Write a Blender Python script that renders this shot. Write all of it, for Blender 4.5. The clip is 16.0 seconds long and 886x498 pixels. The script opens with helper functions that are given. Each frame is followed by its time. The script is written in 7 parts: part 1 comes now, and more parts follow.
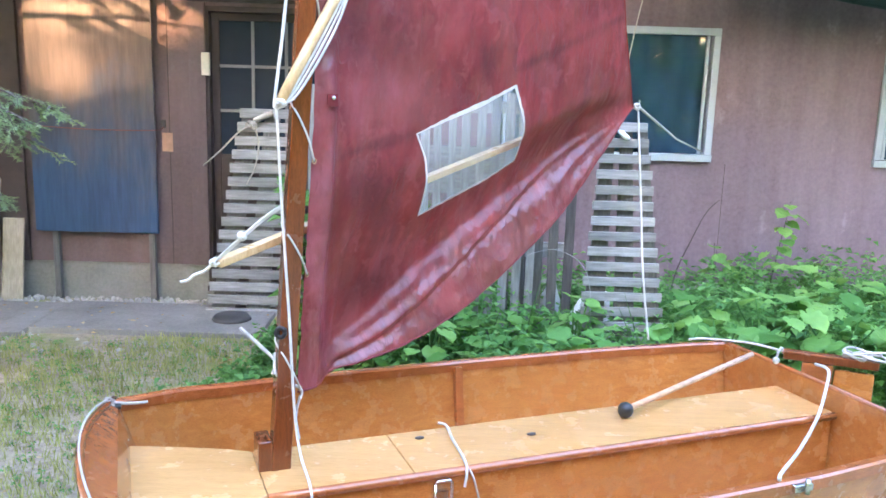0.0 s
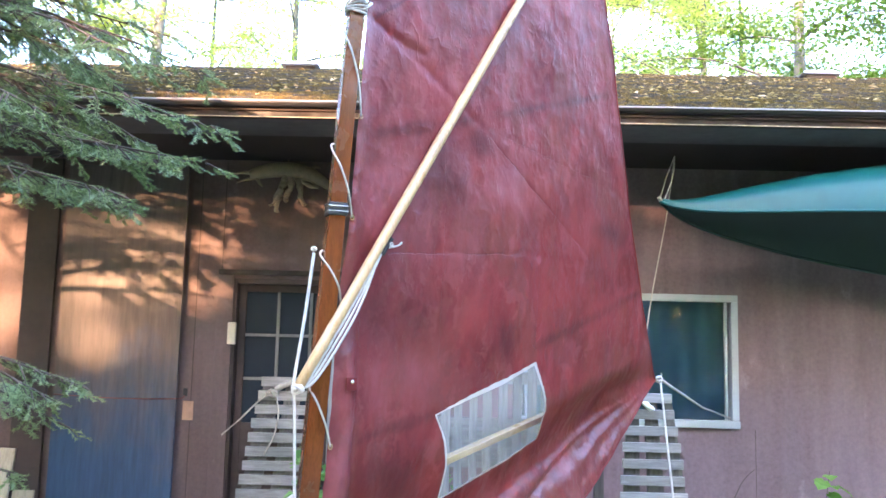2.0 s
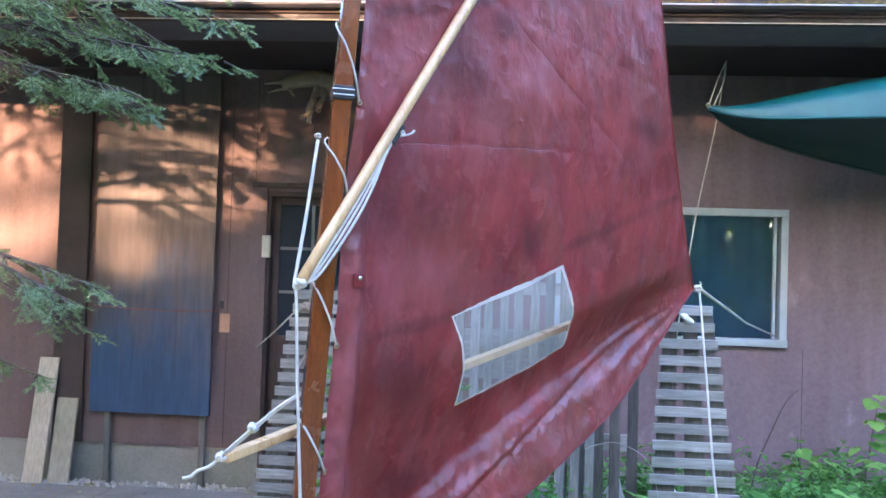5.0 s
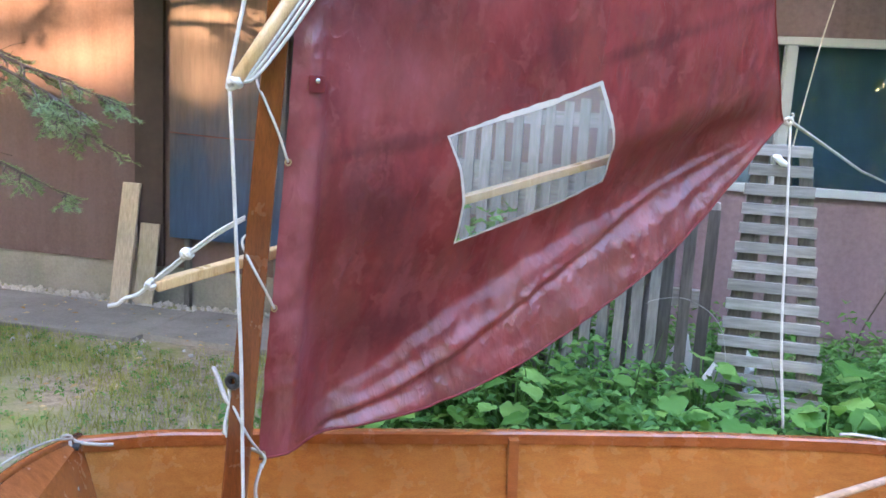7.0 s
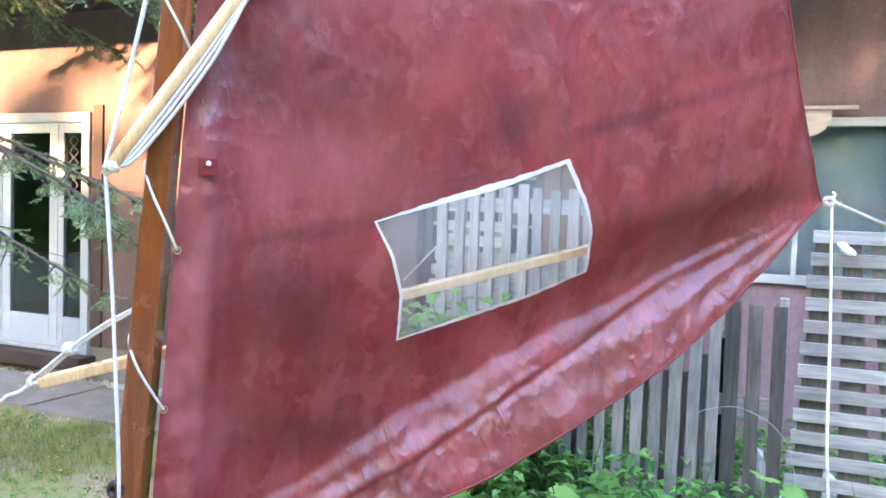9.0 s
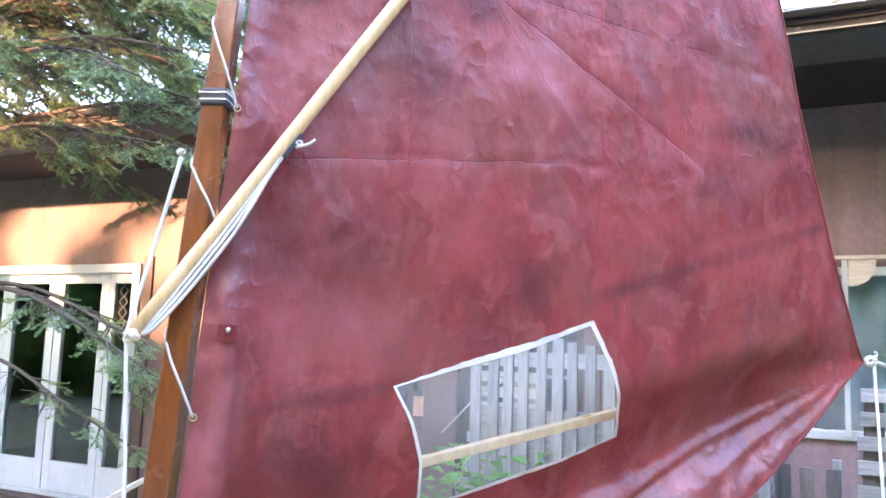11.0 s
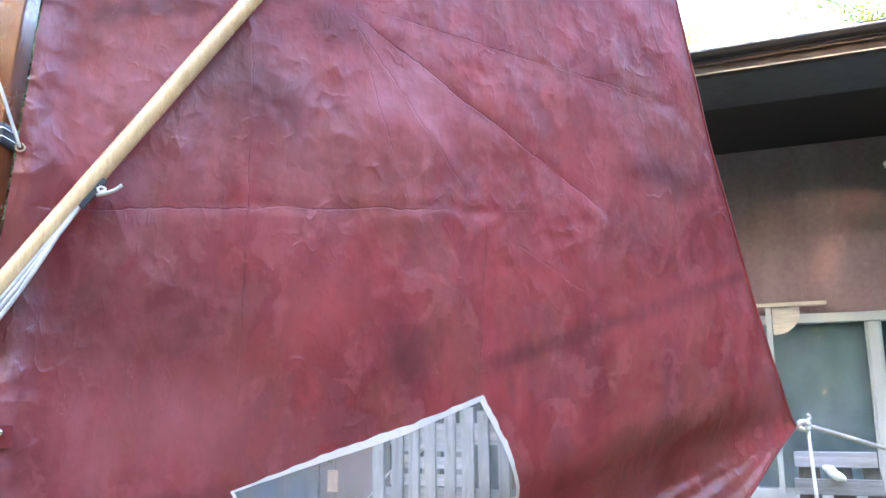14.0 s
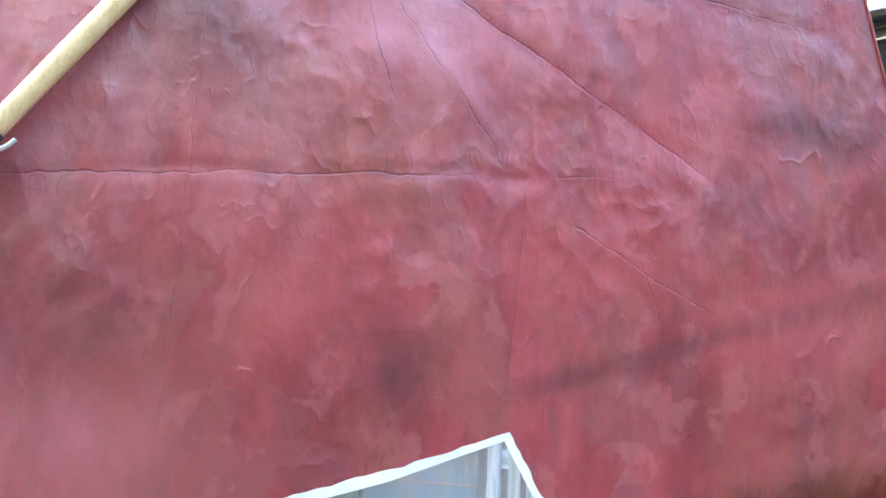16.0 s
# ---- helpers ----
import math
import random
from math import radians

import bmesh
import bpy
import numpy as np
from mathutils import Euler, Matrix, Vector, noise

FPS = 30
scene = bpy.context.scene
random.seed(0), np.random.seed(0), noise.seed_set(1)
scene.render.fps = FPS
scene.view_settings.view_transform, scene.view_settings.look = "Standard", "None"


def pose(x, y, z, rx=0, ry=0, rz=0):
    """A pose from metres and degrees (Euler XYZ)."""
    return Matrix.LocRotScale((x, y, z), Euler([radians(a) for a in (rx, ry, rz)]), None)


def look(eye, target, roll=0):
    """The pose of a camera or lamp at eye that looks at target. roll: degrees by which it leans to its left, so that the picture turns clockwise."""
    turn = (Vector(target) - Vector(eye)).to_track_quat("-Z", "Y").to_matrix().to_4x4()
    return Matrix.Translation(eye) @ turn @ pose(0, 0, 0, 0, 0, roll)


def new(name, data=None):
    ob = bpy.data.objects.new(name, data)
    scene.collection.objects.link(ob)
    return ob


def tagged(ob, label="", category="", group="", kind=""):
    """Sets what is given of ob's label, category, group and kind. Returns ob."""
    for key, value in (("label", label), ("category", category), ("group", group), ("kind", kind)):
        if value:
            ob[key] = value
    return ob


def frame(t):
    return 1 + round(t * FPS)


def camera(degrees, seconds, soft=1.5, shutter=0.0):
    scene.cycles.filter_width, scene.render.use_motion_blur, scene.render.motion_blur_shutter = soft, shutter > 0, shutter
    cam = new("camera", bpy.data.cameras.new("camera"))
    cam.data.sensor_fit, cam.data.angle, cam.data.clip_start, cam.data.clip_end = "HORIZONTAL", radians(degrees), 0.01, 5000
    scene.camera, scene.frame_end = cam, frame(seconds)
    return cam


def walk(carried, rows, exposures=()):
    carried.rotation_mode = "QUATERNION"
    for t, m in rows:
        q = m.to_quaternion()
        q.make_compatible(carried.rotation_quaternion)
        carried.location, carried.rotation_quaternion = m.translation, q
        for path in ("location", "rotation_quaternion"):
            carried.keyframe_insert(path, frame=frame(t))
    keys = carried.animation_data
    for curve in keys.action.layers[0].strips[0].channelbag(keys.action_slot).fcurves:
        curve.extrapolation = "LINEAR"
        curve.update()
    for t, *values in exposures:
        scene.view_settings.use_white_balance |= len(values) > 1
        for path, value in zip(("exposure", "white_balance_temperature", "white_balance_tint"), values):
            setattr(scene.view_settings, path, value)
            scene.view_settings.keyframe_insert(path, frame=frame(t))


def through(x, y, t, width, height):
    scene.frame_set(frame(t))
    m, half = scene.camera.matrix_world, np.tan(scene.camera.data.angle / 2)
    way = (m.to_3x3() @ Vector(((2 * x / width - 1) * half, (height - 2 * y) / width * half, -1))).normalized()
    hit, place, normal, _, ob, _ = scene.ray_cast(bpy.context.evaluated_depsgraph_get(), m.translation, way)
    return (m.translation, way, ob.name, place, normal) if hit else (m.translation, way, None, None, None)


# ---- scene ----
cam = camera(56.3, 16.0, soft=1.6)
PATH = [
    (0, (0.09, -0.352, 1.709), (0.118, 1.61, 1.324), 1.8),
    (0.5, (0.104, -0.354, 1.724), (0.082, 1.637, 1.542), 1.7),
    (1, (0.1, -0.357, 1.747), (0.08, 1.642, 1.726), 1.7),
    (1.5, (0.102, -0.348, 1.768), (0.07, 1.65, 1.866), 1.5),
    (2, (0.098, -0.331, 1.775), (0.056, 1.655, 2.003), 1.4),
    (2.5, (0.095, -0.302, 1.795), (0.059, 1.666, 2.148), 1.5),
    (3, (0.105, -0.308, 1.812), (0.093, 1.64, 2.267), 1.8),
    (3.5, (0.109, -0.3, 1.814), (0.124, 1.643, 2.287), 1.8),
    (4, (0.125, -0.297, 1.787), (0.103, 1.666, 2.171), 1.9),
    (4.5, (0.155, -0.253, 1.74), (0.015, 1.731, 1.948), 2.0),
    (5, (0.182, -0.158, 1.704), (0.028, 1.836, 1.748), 1.8),
    (5.2, (0.196, -0.116, 1.687), (0.042, 1.878, 1.707), 2.2),
    (7.3, (0.544, 0.377, 1.605), (0.035, 2.279, 1.253), 2.5),
    (7.5, (0.607, 0.451, 1.585), (0.041, 2.342, 1.266), 1.9),
    (8, (0.691, 0.551, 1.593), (0.045, 2.423, 1.316), 1.7),
    (8.5, (0.806, 0.603, 1.609), (0.046, 2.443, 1.412), 2.3),
    (9, (0.851, 0.607, 1.605), (0.067, 2.444, 1.501), 1.9),
    (9.5, (0.867, 0.619, 1.619), (0.093, 2.463, 1.571), 1.4),
    (10, (0.865, 0.636, 1.625), (0.034, 2.454, 1.695), 1.5),
    (10.2, (0.873, 0.637, 1.631), (-0.003, 2.431, 1.754), 1.8),
    (12.3, (0.904, 0.653, 1.686), (0.086, 2.446, 2.025), 0.1),
    (12.5, (0.879, 0.664, 1.696), (0.115, 2.476, 2.06), -0.5),
    (13, (0.881, 0.722, 1.707), (0.158, 2.548, 2.084), -1.8),
    (13.5, (0.876, 0.849, 1.699), (0.162, 2.682, 2.059), -1.8),
    (14, (0.892, 0.973, 1.7), (0.154, 2.793, 2.077), -0.5),
    (14.5, (0.944, 1.083, 1.732), (0.124, 2.873, 2.08), -0.3),
    (15, (1.013, 1.209, 1.738), (0.019, 2.894, 2.151), -0.4),
    (15.5, (0.979, 1.354, 1.732), (-0.061, 3.005, 2.17), 0.8),
    (16, (0.976, 1.5, 1.741), (-0.21, 3.062, 2.135), 2.9),
]
EXPOSURES = [(0.0, 5.08, 5690, 25), (1.0, 5.22, 5690, 27), (2.0, 4.83, 5640, 27), (2.6, 4.25, 5560, 27), (3.3, 3.4, 5680, 32), (4.0, 3.32, 5630, 31), (4.5, 3.7, 5530, 27), (4.9, 4.47, 5180, 28), (5.2, 4.6, 5280, 28), (7.5, 4.65, 5980, 26), (9.0, 5.15, 5830, 28), (10.2, 5.22, 5830, 30), (12.5, 4.90, 5780, 32), (14.0, 4.95, 5780, 30), (15.0, 5.06, 5740, 24), (16.0, 5.30, 5640, 18)]
walk(cam, [(t, look(eye, target, roll)) for t, eye, target, roll in PATH], EXPOSURES)

# ---------------------------------------------------------------- light
SUN_TURN, SUN_HEIGHT = 196.0, 11.0      # compass turn of the sun from +y towards +x, and its height, in degrees
world = bpy.data.worlds.new("sky")
scene.world = world
world.use_nodes = True
wt = world.node_tree
sky = wt.nodes.new("ShaderNodeTexSky")
sky.sky_type = "NISHITA"
sky.sun_disc = False
sky.sun_elevation, sky.sun_rotation = radians(SUN_HEIGHT), radians(SUN_TURN)
sky.air_density, sky.dust_density, sky.ozone_density = 1.0, 2.4, 0.7
wt.links.new(sky.outputs[0], wt.nodes["Background"].inputs[0])
wt.nodes["Background"].inputs[1].default_value = 0.15
sun_data = bpy.data.lights.new("sun", "SUN")
sun_data.energy, sun_data.angle, sun_data.color = 1.40, radians(1.0), (1.0, 0.57, 0.24)
sun = new("sun", sun_data)
sun_way = Vector((math.sin(radians(SUN_TURN)) * math.cos(radians(SUN_HEIGHT)), math.cos(radians(SUN_TURN)) * math.cos(radians(SUN_HEIGHT)), math.sin(radians(SUN_HEIGHT))))
sun.matrix_world = look(sun_way * 60, (0, 0, 0))


# ---------------------------------------------------------------- materials
class Nodes:
    """A short hand for building one material."""

    def __init__(self, name):
        self.m = bpy.data.materials.new(name)
        self.m.use_nodes = True
        self.t = self.m.node_tree
        self.b = self.t.nodes["Principled BSDF"]
        geo = self.t.nodes.new("ShaderNodeNewGeometry")
        self.place = geo.outputs["Position"]
        self.geo = geo

    def node(self, kind, **values):
        n = self.t.nodes.new(kind)
        for k, v in values.items():
            n.inputs[k].default_value = v
        return n

    def link(self, a, b):
        self.t.links.new(a, b)

    def coords(self, stretch=(1, 1, 1), turn=(0, 0, 0), source=None):
        n = self.node("ShaderNodeMapping", Scale=stretch, Rotation=[radians(a) for a in turn])
        self.link(source or self.place, n.inputs["Vector"])
        return n.outputs[0]

    def noise(self, scale, detail=4, rough=0.6, at=None, distortion=0.0):
        n = self.node("ShaderNodeTexNoise", Scale=scale, Detail=detail, Roughness=rough, Distortion=distortion)
        self.link(at or self.place, n.inputs["Vector"])
        return n.outputs[0]

    def ramp(self, value, stops):
        n = self.t.nodes.new("ShaderNodeValToRGB")
        e = n.color_ramp.elements
        while len(e) < len(stops):
            e.new(0.5)
        for slot, (p, c) in zip(e, stops):
            slot.position = p
            slot.color = (*c, 1) if isinstance(c, (tuple, list)) else (c, c, c, 1)
        self.link(value, n.inputs[0])
        return n.outputs[0]

    def mix(self, factor, a, b, kind="MIX"):
        n = self.t.nodes.new("ShaderNodeMix")
        n.data_type, n.blend_type = "RGBA", kind
        for slot, v in ((0, factor), (6, a), (7, b)):
            if isinstance(v, (int, float)):
                n.inputs[slot].default_value = v if slot == 0 else (v, v, v, 1)
            elif isinstance(v, (tuple, list)):
                n.inputs[slot].default_value = (*v, 1)
            else:
                self.link(v, n.inputs[slot])
        return n.outputs[2]

    def math(self, kind, a, b=0.0):
        n = self.t.nodes.new("ShaderNodeMath")
        n.operation = kind
        for slot, v in ((0, a), (1, b)):
            if isinstance(v, (int, float)):
                n.inputs[slot].default_value = v
            else:
                self.link(v, n.inputs[slot])
        return n.outputs[0]

    def bump(self, height, strength=0.3, distance=0.01, under=None):
        n = self.node("ShaderNodeBump", Strength=strength, Distance=distance)
        self.link(height, n.inputs["Height"])
        if under is not None:
            self.link(under, n.inputs["Normal"])
        self.link(n.outputs[0], self.b.inputs["Normal"])
        return n.outputs[0]

    def set(self, **values):
        for k, v in values.items():
            slot = self.b.inputs[k.replace("_", " ")]
            if hasattr(v, "is_linked"):
                self.link(v, slot)
            elif isinstance(v, (tuple, list)):
                slot.default_value = (*v, 1) if len(v) == 3 else v
            else:
                slot.default_value = v
        return self

    def random(self):
        n = self.t.nodes.new("ShaderNodeObjectInfo")
        return n.outputs["Random"]


def shade(c, k):
    return tuple(x * k for x in c)


def plain(name, colour, rough=0.5, metal=0.0, grain=40.0, vary=0.25, bump=0.15, coat=0.0):
    """A near-plain surface with two scales of variation and fine relief."""
    n = Nodes(name)
    big, fine = n.noise(grain * 0.12, 3), n.noise(grain, 5)
    c = n.mix(n.ramp(big, [(0.3, 0.0), (0.7, 1.0)]), shade(colour, 1 - vary), shade(colour, 1 + vary * 0.6))
    c = n.mix(0.35, c, n.ramp(fine, [(0.25, shade(colour, 1 - vary)), (0.75, shade(colour, 1 + vary))]))
    n.set(Base_Color=c, Roughness=rough, Metallic=metal, Coat_Weight=coat)
    n.bump(fine, bump, 0.003)
    return n.m


def varnished(name, dark, light, along=(1, 0, 0), grain=9.0, rough=0.22, turn=(0, 0, 0), coat=0.9):
    """Varnished timber: streaks along one axis, fine pores, a clear coat."""
    n = Nodes(name)
    stretch = [1.0 if a else 9.0 for a in along]
    at = n.coords(stretch, turn)
    streak, pore = n.noise(grain, 6, 0.62, at, 0.6), n.noise(grain * 9, 3, 0.6, at)
    cloud = n.noise(2.3, 3)
    c = n.mix(n.ramp(streak, [(0.32, 0.0), (0.7, 1.0)]), dark, light)
    c = n.mix(n.ramp(cloud, [(0.35, 0.28), (0.7, 0.0)]), c, shade(dark, 0.75))
    c = n.mix(0.3, c, n.ramp(pore, [(0.3, shade(dark, 0.55)), (0.6, light)]))
    r = n.ramp(n.noise(14, 4), [(0.3, rough * 0.7), (0.75, rough * 1.7)])
    n.set(Base_Color=c, Roughness=r, Coat_Weight=coat, Coat_Roughness=0.07)
    n.bump(pore, 0.06, 0.002)
    return n.m


def weathered(name, base, along="z", rough=0.85, vary=0.35, random_shift=0.25):
    """Grey weathered timber."""
    n = Nodes(name)
    stretch = {"x": (1, 10, 10), "z": (10, 10, 1), "y": (10, 1, 10)}[along]
    at = n.coords(stretch)
    streak, stain = n.noise(7, 7, 0.65, at), n.noise(3.1, 4)
    c = n.mix(n.ramp(streak, [(0.3, 0.0), (0.7, 1.0)]), shade(base, 1 - vary), shade(base, 1 + vary))
    c = n.mix(n.ramp(stain, [(0.45, 0.0), (0.75, 0.5)]), c, shade((base[0] * 0.8, base[1] * 0.9, base[2] * 0.7), 0.6))
    dark = n.math("ADD", n.math("MULTIPLY", n.random(), random_shift * 2), 1 - random_shift)
    c = n.mix(1.0, c, dark, "MULTIPLY")
    n.set(Base_Color=c, Roughness=rough)
    n.bump(streak, 0.5, 0.004)
    return n.m


def leafy(name, low, high, rough=0.45, through=0.35, scale=9.0):
    """A leaf that lets some light through; no two alike."""
    n = Nodes(name)
    isle = n.geo.outputs["Random Per Island"]
    rnd = n.math("FRACT", n.math("ADD", isle, n.math("MULTIPLY", n.random(), 3.7)))
    c = n.mix(rnd, low, high)
    c = n.mix(n.ramp(n.noise(scale, 4), [(0.35, 0.0), (0.75, 0.55)]), c, shade(low, 0.6))
    n.set(Base_Color=c, Roughness=rough, Specular_IOR_Level=0.22)
    n.bump(n.noise(60, 3), 0.25, 0.004)
    tr = n.node("ShaderNodeBsdfTranslucent")
    n.link(n.mix(0.5, c, (high[0] * 1.5, high[1] * 1.4, high[2] * 0.7)), tr.inputs["Color"])
    mix = n.node("ShaderNodeMixShader", Fac=through)
    n.link(n.b.outputs[0], mix.inputs[1])
    n.link(tr.outputs[0], mix.inputs[2])
    n.link(mix.outputs[0], n.t.nodes["Material Output"].inputs["Surface"])
    return n.m


def glass(name, tint=(0.8, 0.88, 0.9), rough=0.0):
    n = Nodes(name)
    n.set(Base_Color=tint, Roughness=rough, Transmission_Weight=1.0, IOR=1.45)
    return n.m


def clear_vinyl():
    """Thin, slightly milky plastic film: mostly see-through, faintly glossy, with a haze of scuffs."""
    n = Nodes("clear_sail_vinyl")
    n.set(Base_Color=(0.72, 0.76, 0.77), Roughness=0.25)
    n.bump(n.noise(26, 5, 0.6), 0.35, 0.004)
    tr = n.node("ShaderNodeBsdfTransparent", Color=(0.90, 0.93, 0.94, 1))
    mix = n.t.nodes.new("ShaderNodeMixShader")
    n.link(n.ramp(n.noise(9, 5, 0.65), [(0.3, 0.10), (0.75, 0.24)]), mix.inputs[0])
    n.link(tr.outputs[0], mix.inputs[1])
    n.link(n.b.outputs[0], mix.inputs[2])
    n.link(mix.outputs[0], n.t.nodes["Material Output"].inputs["Surface"])
    return n.m


def siding_paint():
    """Old brown house paint on plywood sheets: rain streaks, pale scuffs, darker weathering."""
    n = Nodes("brown_siding_paint")
    streak = n.noise(2.2, 6, 0.62, n.coords((3.2, 3.2, 0.35)))
    cloud, fine = n.noise(0.7, 4), n.noise(38, 5)
    scuff = n.noise(4.5, 7, 0.72, n.coords((1.0, 1.0, 0.6)))
    c = n.mix(n.ramp(streak, [(0.3, 0.0), (0.72, 1.0)]), (0.094, 0.060, 0.059), (0.152, 0.110, 0.110))
    c = n.mix(n.ramp(cloud, [(0.35, 0.0), (0.7, 0.5)]), c, (0.111, 0.070, 0.063))
    c = n.mix(n.ramp(scuff, [(0.62, 0.0), (0.74, 0.45)]), c, (0.30, 0.25, 0.24))
    c = n.mix(n.ramp(n.noise(1.1, 5, 0.6, n.coords((2.4, 2.4, 0.5))), [(0.52, 0.0), (0.68, 0.4)]), c, (0.085, 0.060, 0.062))
    c = n.mix(0.2, c, n.ramp(fine, [(0.3, (0.07, 0.045, 0.04)), (0.7, (0.22, 0.15, 0.13))]))
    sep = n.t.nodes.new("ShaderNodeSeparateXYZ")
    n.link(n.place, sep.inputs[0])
    # faded: share of a paler, bluer mix to the right of the door
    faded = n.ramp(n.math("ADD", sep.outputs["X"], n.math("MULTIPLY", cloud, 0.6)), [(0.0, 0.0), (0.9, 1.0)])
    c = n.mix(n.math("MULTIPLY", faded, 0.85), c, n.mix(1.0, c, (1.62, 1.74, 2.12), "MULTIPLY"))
    n.set(Base_Color=c, Roughness=0.78)
    n.bump(n.mix(0.4, fine, streak), 0.3, 0.005)
    return n.m


def sail_cloth():
    """Tanbark sailcloth: blotchy wine red, unevenly dyed, crushed, waxy, with doubled cloth at the seams."""
    n = Nodes("tanbark_sailcloth")
    tc = n.t.nodes.new("ShaderNodeTexCoord")
    uv = tc.outputs["UV"]

    def layer(name):
        a = n.t.nodes.new("ShaderNodeAttribute")
        a.attribute_name = name
        return a.outputs["Fac"]

    blot = n.noise(1.7, 5, 0.5, uv, 0.3)
    drip = n.noise(2.6, 5, 0.55, n.coords((3.6, 0.9, 1), source=uv), 0.3)
    brown = n.noise(3.3, 4, 0.5, n.coords((1.5, 0.9, 1), (0, 0, 30), uv), 0.4)
    fine = n.noise(34, 6, 0.7, n.coords((1.6, 1.0, 1), source=uv))
    c = n.mix(n.ramp(blot, [(0.34, 0.0), (0.66, 1.0)]), (0.147, 0.016, 0.017), (0.226, 0.032, 0.036))
    c = n.mix(n.ramp(brown, [(0.52, 0.0), (0.70, 0.7)]), c, (0.138, 0.025, 0.016))
    c = n.mix(n.ramp(drip, [(0.36, 0.55), (0.52, 0.0)]), c, (0.097, 0.013, 0.017))
    c = n.mix(n.ramp(drip, [(0.54, 0.0), (0.68, 0.55)]), c, (0.251, 0.050, 0.051))
    c = n.mix(n.math("MULTIPLY", n.ramp(n.noise(6.0, 4, 0.55, n.coords((1.4, 0.9, 1), source=uv), 0.2), [(0.50, 0.0), (0.58, 1.0)]), 0.42), c, (0.285, 0.055, 0.060))
    c = n.mix(n.math("MULTIPLY", n.ramp(n.noise(8.0, 4, 0.55, n.coords((1.5, 0.8, 1), (0, 0, 15), uv), 0.2), [(0.54, 0.0), (0.62, 1.0)]), 0.38), c, (0.113, 0.016, 0.017))
    warp = n.mix(1.0, n.coords((1.9, 0.85, 1), (0, 0, -8), uv), n.math("MULTIPLY", n.math("SUBTRACT", n.noise(7, 4, 0.6, uv), 0.5), 0.35), "ADD")
    for scale, low, high, much, tint in ((3.4, 0.51, 0.58, 0.45, (0.191, 0.061, 0.045)), (4.4, 0.53, 0.59, 0.42, (0.153, 0.047, 0.054)), (6.1, 0.55, 0.61, 0.36, (0.307, 0.095, 0.095)), (9.0, 0.57, 0.62, 0.26, (0.270, 0.045, 0.041))):
        c = n.mix(n.math("MULTIPLY", n.ramp(n.noise(scale, 4, 0.5, warp), [(low, 0.0), (high, 1.0)]), much), c, tint)
    c = n.mix(n.math("MULTIPLY", layer("faded"), n.ramp(n.noise(5, 4, 0.55, uv), [(0.3, 0.35), (0.6, 0.85)])), c, (0.275, 0.049, 0.049))
    # pale sky sheen painted into the cloth colour
    c = n.mix(n.math("MULTIPLY", layer("painted_sheen"), n.ramp(n.noise(6, 5, 0.6, n.coords((1.8, 0.9, 1), source=uv)), [(0.36, 0.1), (0.62, 0.70)])), c, (0.315, 0.100, 0.118))
    c = n.mix(n.math("MULTIPLY", layer("stain"), n.ramp(n.noise(4, 5, 0.6, n.coords((2.0, 1, 1), source=uv)), [(0.3, 0.3), (0.6, 0.9)])), c, (0.060, 0.013, 0.017))
    c = n.mix(0.16, c, n.ramp(fine, [(0.3, (0.095, 0.012, 0.013)), (0.72, (0.256, 0.048, 0.046))]))
    c = n.mix(n.math("MULTIPLY", layer("seam"), 0.72), c, (0.052, 0.011, 0.013))
    c = n.mix(n.math("MULTIPLY", layer("crease"), 0.7), c, (0.161, 0.007, 0.009))
    crush = n.noise(9, 6, 0.6, uv, 0.5)
    r = n.ramp(fine, [(0.3, 0.36), (0.7, 0.50)])
    # sharp creases where the sail lay folded
    sep = n.t.nodes.new("ShaderNodeSeparateXYZ")
    n.link(uv, sep.inputs[0])
    wobble = n.math("MULTIPLY", n.math("SUBTRACT", n.noise(13, 5, 0.7, uv), 0.5), 0.024)
    lines = None
    for (ax, ay), (bx, by), wide in (((0.05, 2.018), (1.02, 2.098), 0.0022), ((0.39, 1.70), (0.392, 2.36), 0.0016), ((0.56, 2.46), (1.17, 2.10), 0.0030), ((0.56, 2.46), (0.86, 2.06), 0.0018), ((0.56, 2.47), (1.36, 2.385), 0.0018), ((0.84, 1.74), (0.86, 2.08), 0.0016), ((0.93, 2.02), (1.16, 1.90), 0.0018), ((1.02, 2.05), (1.07, 1.88), 0.0014), ((0.58, 2.44), (0.70, 2.05), 0.0016)):
        L = math.hypot(bx - ax, by - ay)
        tx, ty = (bx - ax) / L, (by - ay) / L
        across = n.math("ADD", n.math("ADD", n.math("MULTIPLY", sep.outputs[0], -ty), n.math("MULTIPLY", sep.outputs[1], tx)), ty * ax - tx * ay)
        across = n.math("ABSOLUTE", n.math("ADD", across, wobble))
        run = n.math("DIVIDE", n.math("SUBTRACT", n.math("ADD", n.math("MULTIPLY", sep.outputs[0], tx), n.math("MULTIPLY", sep.outputs[1], ty)), tx * ax + ty * ay), L)
        one = n.math("MULTIPLY", n.ramp(n.math("DIVIDE", across, wide), [(0.0, 1.0), (1.0, 0.0)]), n.ramp(run, [(0.0, 0.0), (0.06, 1.0), (0.8, 0.8), (1.0, 0.0)]))
        lines = one if lines is None else n.math("MAXIMUM", lines, one)
    thin = n.math("MULTIPLY", lines, n.ramp(n.noise(9, 4, 0.6, uv), [(0.40, 0.0), (0.58, 1.0)]))
    c = n.mix(n.math("MULTIPLY", thin, 0.34), c, (0.055, 0.007, 0.010))
